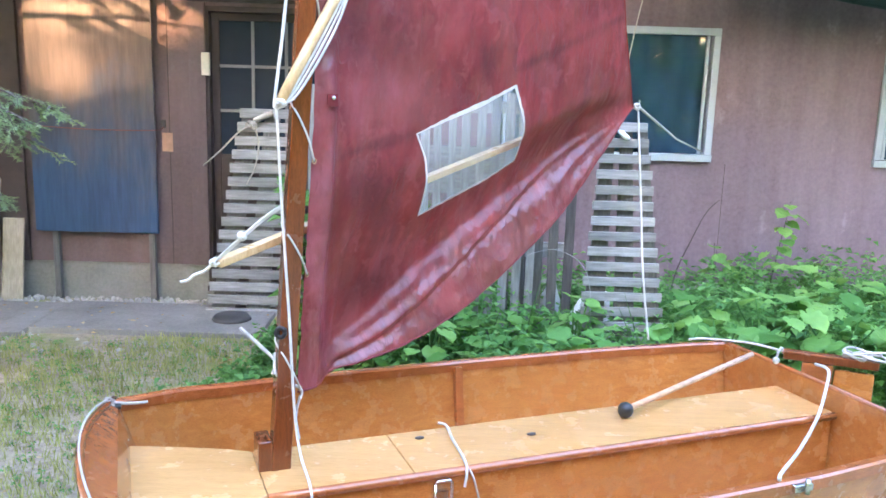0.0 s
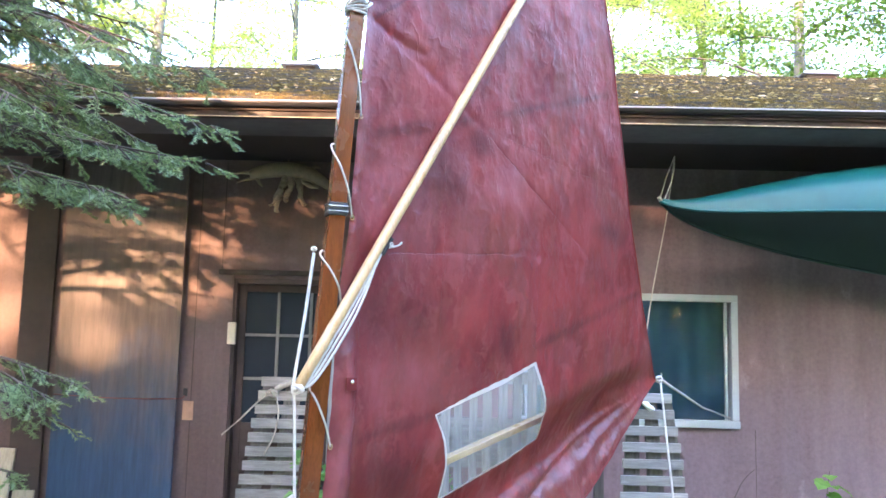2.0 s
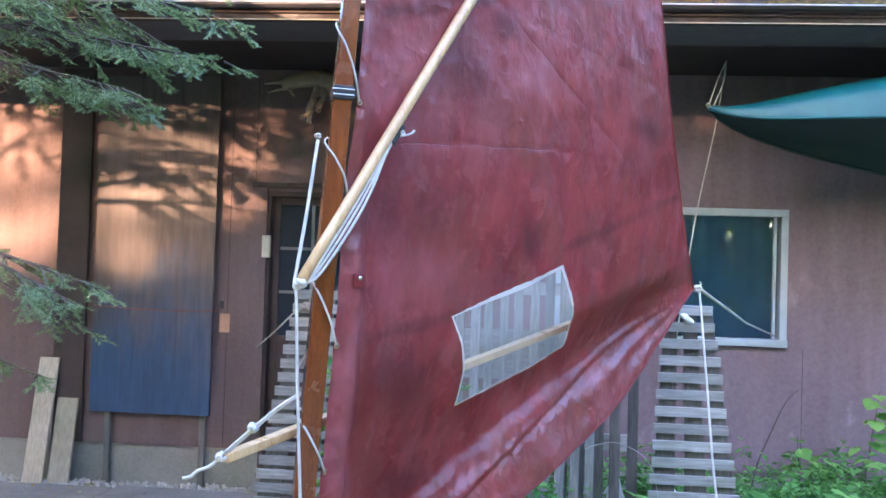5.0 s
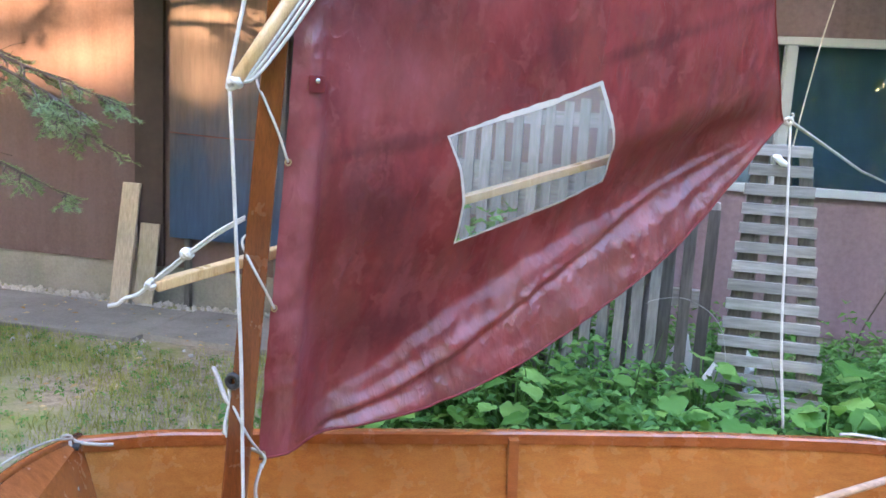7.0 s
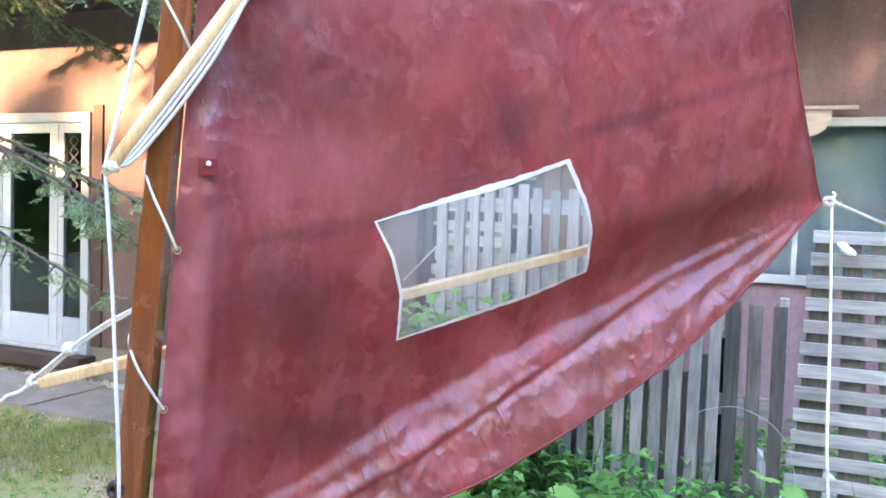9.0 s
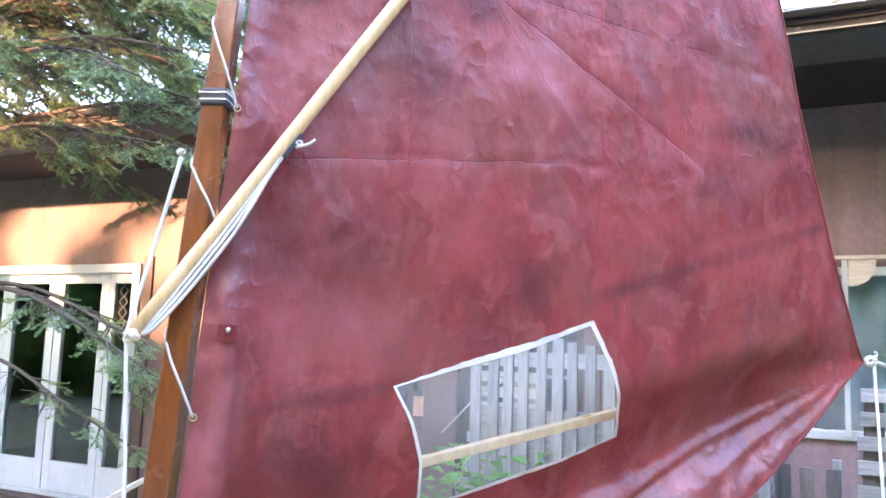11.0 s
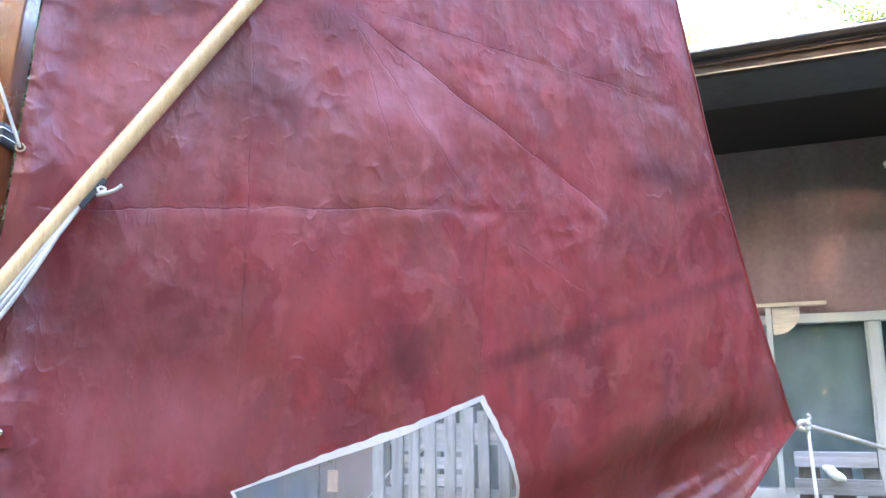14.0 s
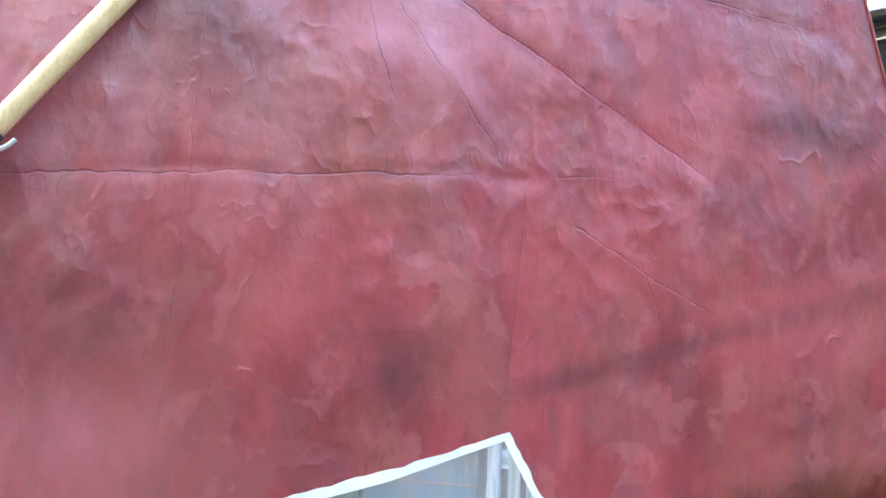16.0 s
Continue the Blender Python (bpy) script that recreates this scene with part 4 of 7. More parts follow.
# mast: square with rounded corners, tapering, raked a little
MAST_FOOT, MAST_TOP = Vector((-0.315, 1.794, BZ)), Vector((-0.208, 1.905, 2.74))


def mast_at(z):
    return MAST_FOOT + (MAST_TOP - MAST_FOOT) * ((z - MAST_FOOT.z) / (MAST_TOP.z - MAST_FOOT.z))


mast = thing("mast", "tapered square mahogany mast with glossy varnish", "mast")
bm = bmesh.new()
turn = Matrix.Rotation(radians(22), 3, "Z")
rings = []
for z in np.linspace(BZ, 2.74, 24):
    c = mast_at(z)
    h = 0.0275 - 0.0060 * (z - BZ) / 2.08
    ring = []
    for k in range(4):
        for w in (0.25, 0.75):
            a = radians(45 + 90 * k) + (w - 0.5) * 0.22
            d = Vector((math.cos(a), math.sin(a), 0))
            s = h / max(abs(d.x), abs(d.y)) * 0.965
            ring.append(bm.verts.new(c + turn @ (d * s)))
    rings.append(ring)
for a, b in zip(rings, rings[1:]):
    for i in range(8):
        j = (i + 1) % 8
        bm.faces.new((a[i], a[j], b[j], b[i]))
bm.faces.new(rings[-1])
bm.faces.new(rings[0][::-1])
bmesh.ops.recalc_face_normals(bm, faces=bm.faces)
part("spar", bm, MAST, mast)
c = mast_at(2.74)
bm = bmesh.new()
bmesh.ops.create_cone(bm, cap_ends=True, segments=5, radius1=0.012, radius2=0.003, depth=0.075, matrix=Matrix.Translation(c + Vector((0.0, 0, 0.036))) @ Matrix.Diagonal((1.0, 0.35, 1, 1)))
part("tip", bm, plain("pale_splinter", (0.36, 0.24, 0.19), 0.7), mast, "pale pennant sliver on the mast top")
c = mast_at(2.128)
bm = box(-0.0270, 0.0270, -0.0275, 0.0275, -0.018, 0.018, 0.005)
bmesh.ops.transform(bm, matrix=Matrix.Translation(c) @ Matrix.Rotation(radians(22), 4, "Z"), verts=bm.verts)
band = part("band", bm, BLACK, mast, "black band round the mast")
for dz in (-0.008, 0.006):
    bm = box(-0.0275, 0.0275, -0.0282, 0.0282, dz, dz + 0.003, 0.001)
    bmesh.ops.transform(bm, matrix=Matrix.Translation(c) @ Matrix.Rotation(radians(22), 4, "Z"), verts=bm.verts)
    part("band_rib", bm, STEEL, band)
c = mast_at(1.05) + Vector((-0.012, -0.030, 0))
v, f = tube_lists([c + Vector((math.cos(w) * 0.012, -0.004, math.sin(w) * 0.013)) for w in np.linspace(0, 2 * math.pi, 17)], 0.0062, 8)
from_lists("fairlead", v, f, BLACK, mast, "black round fairlead on the mast", True)
part("fairlead_base", box(c.x - 0.016, c.x + 0.016, c.y + 0.001, c.y + 0.012, c.z - 0.010, c.z + 0.010, 0.003), BLACK, mast)

# sail: a bowed four-sided cloth laced to the mast
E_ALONG = Vector((0.67959, 0.73360, 0))
E_OUT = Vector((0.73360, -0.67959, 0))         # towards the open lawn
SAIL_O = Vector((-0.235, 1.875, 0))
LUFF = [(-0.052, 0.862), (-0.048, 1.05), (-0.024, 1.40), (-0.010, 1.66), (0.022, 2.05), (0.050, 2.45), (0.072, 2.742)]
LEECH = [(1.690, 1.650), (1.655, 1.73), (1.574, 1.967), (1.468, 2.365), (1.375, 2.80), (1.285, 3.22), (1.197, 3.620)]
FOOT = [(-0.052, 0.862), (0.08, 0.862), (0.25, 0.870), (0.42, 0.896), (0.66, 0.962), (0.90, 1.062), (1.13, 1.176), (1.31, 1.285), (1.49, 1.434), (1.690, 1.650)]
HEAD = [(0.074, 2.742), (0.30, 2.905), (0.667, 3.208), (0.95, 3.425), (1.197, 3.620)]


def along(table, t):
    """A smooth run along a table of points, t from 0 to 1 by length."""
    pts = smooth_path([(a, b, 0) for a, b in table], 6)
    lengths = [0.0]
    for a, b in zip(pts, pts[1:]):
        lengths.append(lengths[-1] + (b - a).length)
    d = t * lengths[-1]
    for i in range(len(pts) - 1):
        if d <= lengths[i + 1] + 1e-9:
            k = (d - lengths[i]) / max(1e-9, lengths[i + 1] - lengths[i])
            return pts[i].lerp(pts[i + 1], k)
    return pts[-1]


def boom_line(s):
    return 1.298 + 0.2115 * s


FOLD = [(-0.04, 0.885), (0.10, 0.925), (0.27, 1.005), (0.46, 1.112), (0.74, 1.245), (0.97, 1.347), (1.225, 1.458), (1.69, 1.652)]
CREASE_LINE = [(0.10, 0.885), (0.30, 0.935), (0.51, 1.030), (0.85, 1.218), (1.24, 1.440), (1.50, 1.562), (1.69, 1.648)]


def lookup(table, x):
    if x <= table[0][0]:
        return table[0][1]
    for (a, p), (b, q) in zip(table, table[1:]):
        if x <= b:
            return p + (q - p) * (x - a) / (b - a)
    return table[-1][1]


def sail_out(s, z):
    """How far the cloth stands out towards the lawn at (s, z)."""
    o = 0.03 * math.sin(min(1, max(0, s / 1.5)) * math.pi) * math.sin(min(1, max(0, (z - 1.2) / 2.0)) * math.pi)
    bl, lo, zc = boom_line(s), lookup(FOOT, s), lookup(CREASE_LINE, s)
    fo = lookup(FOLD, s) + 0.012 * noise.noise(Vector((s * 5, 2, 31))) + 0.009 * noise.noise(Vector((s * 17, 5, 32)))
    zc += 0.010 * noise.noise(Vector((s * 4, 8, 33)))
    ease = min(1.0, max(0.0, (1.70 - s) / 0.34)) * min(1.0, max(0.0, (s + 0.02) / 0.18))
    if z < bl + 0.12:
        t1 = min(1.0, max(0.0, (bl + 0.12 - z) / max(0.05, bl + 0.12 - fo)))
        o -= 0.105 * ease * t1 * t1 * (3 - 2 * t1)
        if z < fo:
            # the loose foot stands out, with one long crease along it
            d = fo - z
            rise = 0.60 * (d - 0.012 * (1 - math.exp(-d / 0.012)))
            step = min(1.0, max(0.0, (fo - zc) / 0.035)) * 0.012
            fall = min(1.0, max(0.0, (zc - z) / 0.020))
            o += (0.105 * (1 - math.exp(-rise / 0.105)) - step * fall * fall * (3 - 2 * fall) * (1 - 0.5 * min(1.0, max(0.0, (zc - z) / 0.12)))) * ease
    # sleeve round the luff
    o += 0.020 * (0.5 + 0.6 * noise.noise(Vector((s * 5, z * 5, 12.0))) + 0.3 * (0.5 - abs(noise.noise(Vector((s * 12, z * 11, 13.0)))))) * math.exp(-((s - 0.020 - 0.03 * (z - 1.0) * 0.5) / 0.035) ** 2)
    edge = 0.052 + 0.030 * (z - 1.2) + 0.012 * noise.noise(Vector((z * 9, 3, 51))) + 0.006 * noise.noise(Vector((z * 31, 3, 52)))
    low = min(1.0, max(0.0, (1.78 - z) / 0.2)) * min(1.0, max(0.0, (z - 0.92) / 0.1))
    o += low * (0.011 + 0.006 * noise.noise(Vector((z * 24, 6, 53)))) / (1 + math.exp(min(40.0, max(-40.0, (s - edge) / 0.0045))))
    # creases pressed in from folding, and slack folds that run up from the tack
    q = Vector((s + 0.012 * noise.noise(Vector((s * 8, z * 8, 21))) + 0.006 * noise.noise(Vector((s * 27, z * 27, 24))), z + 0.012 * noise.noise(Vector((s * 8, z * 8, 22))) + 0.006 * noise.noise(Vector((s * 27, z * 27, 25))), 0))
    for (a, b), depth, width in CREASES:
        d, k = line_distance(q, a, b)
        o += depth * math.exp(-(d / width) ** 2) * max(0.0, 0.7 + 0.9 * noise.noise(Vector((s * 4, z * 4, 23))))
    o += 0.008 * noise.noise(Vector((s * 3.1, z * 1.6, 1.0))) + 0.004 * noise.noise(Vector((s * 9, z * 5, 4.0))) + 0.0022 * (0.5 - abs(noise.noise(Vector((s * 17, z * 9, 6.0)))))
    low = min(1.0, max(0.0, (fo + 0.01 - z) / 0.06))
    if low > 0:
        # long folds that run with the foot, crossed by short crumples
        t2 = min(1.0, max(0.0, (fo - z) / max(0.04, fo - lo)))
        wave = t2 * 2.6 + 0.55 * noise.noise(Vector((s * 2.6, t2 * 1.2, 51))) - 0.12
        o += low * ease * 0.0035 * math.sin(wave * 2 * math.pi) * (0.7 + 0.9 * noise.noise(Vector((s * 3, t2, 52))))
        run = Vector((s * 0.92 + z * 0.39, -s * 0.39 + z * 0.92, 0))
        bend = 0.30 * noise.noise(q * 6)
        o += low * (0.3 + 0.7 * ease) * (0.0034 * noise.noise(Vector((run.x * 9 + bend, run.y * 10 + bend, 5.0))) + 0.0050 * (0.25 - abs(noise.noise(Vector((run.x * 17 - run.y * 8 + bend, run.y * 13, 7.0))))) + 0.0022 * (0.25 - abs(noise.noise(Vector((s * 30, z * 22, 8.0))))))
    rough = max(0.0, noise.noise(Vector((s * 2.3, z * 2.0, 41))) + 0.10)
    o += 0.010 * min(1.0, max(0.35, (2.75 - z) / 0.5)) * rough * (noise.voronoi(Vector((s * 8 + 0.4 * noise.noise(q * 6), z * 4.5, 6.0)))[0][0] - 0.4)
    slack = max(0.0, 1 - abs(s - 0.1) / 0.12) * min(1, max(0, (1.75 - z) / 0.3))
    o += slack * 0.010 * noise.noise(Vector((s * 14, z * 3.0, 9.0)))
    return o


def line_distance(q, a, b):
    a, b = Vector((*a, 0)), Vector((*b, 0))
    k = min(1, max(0, (q - a).dot(b - a) / (b - a).length_squared))
    return (q - a - (b - a) * k).length, k


CREASES = [(((0.07, 2.02), (0.86, 2.085)), -0.0030, 0.008), (((0.39, 2.40), (0.39, 1.66)), 0.0018, 0.008), (((0.86, 2.09), (0.84, 1.72)), 0.0015, 0.008),
           (((0.56, 2.46), (1.16, 2.11)), -0.0020, 0.012), (((0.56, 2.46), (0.85, 2.09)), 0.0018, 0.010), (((0.56, 2.46), (1.35, 2.38)), -0.0020, 0.010),
           (((0.075, 2.72), (0.56, 2.46)), -0.0034, 0.016), (((0.56, 2.46), (0.72, 2.0)), 0.002, 0.012), (((1.05, 1.98), (1.25, 1.9)), -0.002, 0.010),
           (((0.08, 2.70), (0.30, 2.64)), -0.004, 0.012), (((0.10, 2.74), (1.0, 3.22)), -0.005, 0.018), (((1.69, 1.66), (0.95, 1.52)), -0.008, 0.03)]
SEAMS = [(((0.80, 1.755), (1.62, 2.02)), 0.018), (((0.06, 2.345), (0.56, 2.50)), 0.016), (((0.56, 2.50), (1.36, 2.775)), 0.013), (((0.05, 1.505), (0.43, 1.578)), 0.018), (((0.104, 2.700), (1.205, 3.560)), 0.006), (((1.17, 3.56), (1.665, 1.66)), 0.005)]
WINDOW = [(0.385, 1.567), (0.540, 1.616), (0.690, 1.660), (0.846, 1.717), (0.898, 1.632), (0.938, 1.545), (0.961, 1.455), (0.815, 1.400), (0.635, 1.350), (0.466, 1.304), (0.456, 1.410), (0.425, 1.497)]


def inside(poly, x, y):
    hit = False
    for (ax, ay), (bx, by) in zip(poly, poly[1:] + poly[:1]):
        if (ay > y) != (by > y) and x < ax + (bx - ax) * (y - ay) / (by - ay):
            hit = not hit
    return hit


def sail_point(s, z, lift=0.0):
    return SAIL_O + E_ALONG * s + E_OUT * (sail_out(s, z) + lift) + Vector((0, 0, z))


NU, NV = 230, 270
flat = np.zeros((NV + 1, NU + 1, 2))
luff, leech = [along(LUFF, (k / NV) ** 1.25) for k in range(NV + 1)], [along(LEECH, (k / NV) ** 1.25) for k in range(NV + 1)]
foot, headl = [along(FOOT, k / NU) for k in range(NU + 1)], [along(HEAD, k / NU) for k in range(NU + 1)]
for j in range(NV + 1):
    v = (j / NV) ** 1.25
    for i in range(NU + 1):
        u = i / NU
        p = luff[j] * (1 - u) + leech[j] * u + foot[i] * (1 - v) + headl[i] * v
        p -= luff[0] * (1 - u) * (1 - v) + leech[0] * u * (1 - v) + luff[-1] * (1 - u) * v + leech[-1] * u * v
        # draw the cloth's grid onto the edge of the clear window
        best = None
        for a, b in zip(WINDOW, WINDOW[1:] + WINDOW[:1]):
            d, k = line_distance(Vector((p.x, p.y, 0)), a, b)
            if best is None or d < best[0]:
                best = (d, a[0] + (b[0] - a[0]) * k, a[1] + (b[1] - a[1]) * k)
        if best[0] < 0.0042:
            p = Vector((best[1], best[2], 0))
        flat[j, i] = p.x, p.y
verts, faces, weights = [], [], []
stains, fades, folds, flaps, sheens = [], [], [], [], []
# where the pale sheen is painted: centre and half widths in s and z
PAINTED_SHEEN = [(0.22, 2.22, 0.16, 0.20), (0.46, 2.22, 0.14, 0.16), (0.16, 1.72, 0.08, 0.14), (0.30, 1.66, 0.08, 0.10), (0.02, 1.30, 0.05, 0.5), (0.10, 2.60, 0.05, 0.20), (0.72, 2.30, 0.10, 0.12)]
STAINS = [(0.19, 1.86, 0.19, 0.10), (0.40, 2.27, 0.09, 0.10), (0.55, 2.42, 0.06, 0.05), (0.20, 1.42, 0.10, 0.10), (0.68, 1.80, 0.07, 0.06), (1.32, 2.22, 0.12, 0.04), (0.30, 1.10, 0.14, 0.06)]
FADES = [(0.97, 1.96, 0.15, 0.08), (0.52, 1.88, 0.09, 0.11), (1.15, 2.20, 0.16, 0.09), (0.30, 2.55, 0.10, 0.10), (1.30, 1.90, 0.12, 0.08), (0.30, 1.60, 0.05, 0.12), (0.70, 2.30, 0.12, 0.12)]
RED = [((0.56, 2.46), (1.16, 2.11)), ((0.075, 2.72), (0.56, 2.46)), ((0.94, 2.24), (1.02, 2.03)), ((0.86, 2.085), (1.12, 2.09))]


def blobs(table, s, z):
    return max(math.exp(-((s - a) / p) ** 2 - ((z - b) / q) ** 2) for a, b, p, q in table)


for j in range(NV + 1):
    for i in range(NU + 1):
        s, z = flat[j, i]
        verts.append(sail_point(s, z))
        flaps.append(max(min(1.0, max(0.0, (lookup(FOLD, s) + 0.03 - z) / 0.13)), 0.8 * math.exp(-((s - 0.015 - 0.03 * (z - 1.0)) / 0.045) ** 2)))
        ww = 0.03 * noise.noise(Vector((s * 6, z * 6, 5)))
        stains.append(blobs(STAINS, s + ww, z - ww))
        sheens.append(blobs(PAINTED_SHEEN, s + 2 * ww, z + ww))
        fades.append(blobs(FADES, s - ww, z + ww))
        wob = Vector((s, z + 0.008 * noise.noise(Vector((s * 14, z * 14, 8))), 0))
        folds.append(max(math.exp(-(line_distance(wob, a, b)[0] / 0.007) ** 2) * max(0, 0.75 + 0.7 * noise.noise(Vector((s * 9, z * 9, 2)))) for a, b in RED))
        w = 0.0
        for (a, b), width in SEAMS:
            d, k = line_distance(Vector((s, z, 0)), a, b)
            if width > 0.01:
                d = abs(d + 0.010 * noise.noise(Vector((s * 9, z * 9, 40))) + 0.007 * noise.noise(Vector((s * 55, z * 14, 41))))
                w = max(w, math.exp(-(d / width) ** 2.5) * (0.62 + 0.35 * noise.noise(Vector((s * 7, z * 7, 0))) + 0.35 * noise.noise(Vector((s * 60, z * 9, 42)))) * min(1.0, k / 0.16) * min(1.0, (1 - k) / 0.08))
            else:
                w = max(w, math.exp(-(d / width) ** 6) * (0.65 + 0.35 * noise.noise(Vector((s * 7, z * 7, 0)))))
        hem = min(abs(s - lookup([(q, p) for p, q in LEECH], z)) if z > 1.66 else 1, 1)
        weights.append(max(w, 0.45 * math.exp(-(hem / 0.02) ** 4)))
for j in range(NV):
    for i in range(NU):
        q = [j * (NU + 1) + i, j * (NU + 1) + i + 1, (j + 1) * (NU + 1) + i + 1, (j + 1) * (NU + 1) + i]
        cs, cz = np.mean([flat[j, i], flat[j, i + 1], flat[j + 1, i + 1], flat[j + 1, i]], axis=0)
        if not inside(WINDOW, cs, cz):
            faces.append(q)
sail = thing("sail", "creased wine-red spritsail with a clear window, laced to the mast", "sail")
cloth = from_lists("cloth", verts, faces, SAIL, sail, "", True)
for layer, values in (("seam", weights), ("stain", stains), ("faded", fades), ("crease", folds), ("flap", flaps), ("painted_sheen", sheens)):
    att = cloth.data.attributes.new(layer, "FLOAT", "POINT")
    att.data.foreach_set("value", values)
uvl = cloth.data.uv_layers.new(name="flat")
loop_v = np.zeros(len(cloth.data.loops), dtype=np.int32)
cloth.data.loops.foreach_get("vertex_index", loop_v)
uvl.data.foreach_set("uv", flat.reshape(-1, 2)[loop_v].astype(np.float32).ravel())
# the clear pane, and the pale tape stitched round it
pv, pf = [], []
ws, wz = [p[0] for p in WINDOW], [p[1] for p in WINDOW]
n = 24
top = [along(WINDOW[:4], k / n) for k in range(n + 1)]
bot = [along(WINDOW[6:10][::-1], k / n) for k in range(n + 1)]
lef = [along([WINDOW[9], WINDOW[10], WINDOW[11], WINDOW[0]], k / n) for k in range(n + 1)]
rig = [along([WINDOW[6], WINDOW[5], WINDOW[4], WINDOW[3]], k / n) for k in range(n + 1)]
for j in range(n + 1):
    for i in range(n + 1):
        u, v = i / n, j / n
        p = lef[j] * (1 - u) + rig[j] * u + bot[i] * (1 - v) + top[i] * v - bot[0] * (1 - u) * (1 - v) - bot[-1] * u * (1 - v) - top[0] * (1 - u) * v - top[-1] * u * v
        pv.append(sail_point(p.x, p.y, 0.001))
for j in range(n):
    for i in range(n):
        pf.append((j * (n + 1) + i, j * (n + 1) + i + 1, (j + 1) * (n + 1) + i + 1, (j + 1) * (n + 1) + i))
pane = from_lists("clear_window", pv, pf, VINYL, sail, "clear crinkled vinyl window", True)
pane.visible_shadow = False
tv, tf = [], []
poly = []
for a, b in zip(WINDOW, WINDOW[1:] + WINDOW[:1]):
    for k in range(10):
        poly.append((a[0] + (b[0] - a[0]) * k / 10, a[1] + (b[1] - a[1]) * k / 10))
cx, cz = sum(ws) / len(ws), sum(wz) / len(wz)
rnd = random.Random(3)
for k, (s, z) in enumerate(poly):
    d = Vector((s - cx, z - cz, 0)).normalized()
    top_edge = z > cz and abs(d.y) > 0.3
    wide = (0.0075 if top_edge else 0.0040) * rnd.uniform(0.7, 1.3)
    tv += [sail_point(s + d.x * wide * 0.6, z + d.y * wide, 0.003), sail_point(s - d.x * 0.005, z - d.y * (0.008 if top_edge else 0.005), 0.003)]
m = len(poly)
for k in range(m):
    j = (k + 1) % m
    tf.append((2 * k, 2 * k + 1, 2 * j + 1, 2 * j))
from_lists("window_tape", tv, tf, TAPE, sail, "frayed pale tape round the window")
# hem along the head and leech
for nm, table in (("head_hem", HEAD), ("leech_hem", LEECH), ("foot_hem", FOOT)):
    v, f = tube_lists([sail_point(p.x, p.y) for p in (along(table, k / 60) for k in range(61))], 0.0032, 6)
    from_lists(nm, v, f, SAIL, sail, "", True)

# sprit: a round pale pole across the sail, from a rope eye at the mast to the peak
sprit = thing("sprit", "round pale wooden sprit across the sail", "spar")
P_LOW, P_HIGH = Vector((-0.300, 1.762, 1.660)), sail_point(1.197, 3.620, 0.016)
v, f = tube_lists([P_LOW + (P_HIGH - P_LOW) * (k / 20) + (E_OUT * 0.013 - E_ALONG * 0.011) * math.sin(k / 20 * math.pi) for k in range(21)], lambda t: 0.0135 + 0.0035 * math.sin(t * math.pi) - 0.002 * t, 14)
from_lists("pole", v, f, SPAR, sprit, "", True)
boom = thing("boom", "pale wooden boom behind the sail", "spar")
B_LOW, B_HIGH = Vector((-0.462, 1.742, 1.243)), sail_point(1.70, 1.655, -0.12)
bm = box(-0.016, 0.016, -0.011, 0.011, 0, (B_HIGH - B_LOW).length, 0.004)
bmesh.ops.transform(bm, matrix=Matrix.Translation(B_LOW) @ (B_HIGH - B_LOW).to_track_quat("Z", "Y").to_matrix().to_4x4(), verts=bm.verts)
part("pole", bm, SPAR, boom)


# ---------------------------------------------------------------- rigging
def mast_side(z, a=0.0, out=0.0):
    """A point on the mast's skin, a degrees round from the lawn side."""
    c = mast_at(z)
    return c + Vector((math.sin(radians(a)), -math.cos(radians(a)), 0)) * (0.030 + out)


def luff_eye(z, s=0.006):
    return sail_point(lookup([(q, p) for p, q in LUFF], z) + s, z, 0.004)


BRASS = plain("old_brass", (0.42, 0.30, 0.16), 0.35, 0.9, 60, 0.3)
lacing = thing("mast_lacing", "thin white cord lacing the sail to the mast", "cord")
EYES = [(1.022, 0.872), (1.338, 1.198), (1.668, 1.504), (2.004, 1.868), (2.300, 2.110), (2.640, 2.396)]
for z0, z1 in EYES:
    a, c = mast_side(z0, -62, 0.002), luff_eye(z1)
    b, b2 = mast_side(z0 * 0.70 + z1 * 0.30, 10, 0.003), mast_side(z0 * 0.36 + z1 * 0.64, 60, 0.005)
    back = mast_side(z0 + 0.035, 150, -0.004)
    v, f = tube_lists(smooth_path([back, mast_side(z0 + 0.02, -135, -0.003), a, b, b2, c], 6), 0.0027, 7)
    from_lists("cord", v, f, ROPE, lacing, "", True)
    d = (luff_eye(z1, 0.10) - luff_eye(z1)).normalized()
    ring = [luff_eye(z1) + Vector((0, 0, 1)) * (math.cos(w) * 0.0065) + d * (math.sin(w) * 0.0065) for w in np.linspace(0, 2 * math.pi, 15)]
    v, f = tube_lists(ring, 0.0018, 6)
    from_lists("eyelet", v, f, BRASS, lacing, "small brass eyelet", True)
# a riveted patch on the luff
tab = thing("luff_patch", "small wine-red reinforcing tab with a bright rivet", "patch")
c = sail_point(0.040, 1.664, 0.004)
bm = box(-0.018, 0.018, -0.0015, 0.0015, -0.017, 0.017, 0.001)
bmesh.ops.transform(bm, matrix=Matrix.Translation(c) @ Matrix.Rotation(radians(47.2), 4, "Z"), verts=bm.verts)
part("tab", bm, SAIL, tab)
bm = bmesh.new()
bmesh.ops.create_uvsphere(bm, u_segments=12, v_segments=8, radius=0.0065, matrix=Matrix.Translation(c + E_OUT * 0.003 + Vector((0, 0, 0.006))))
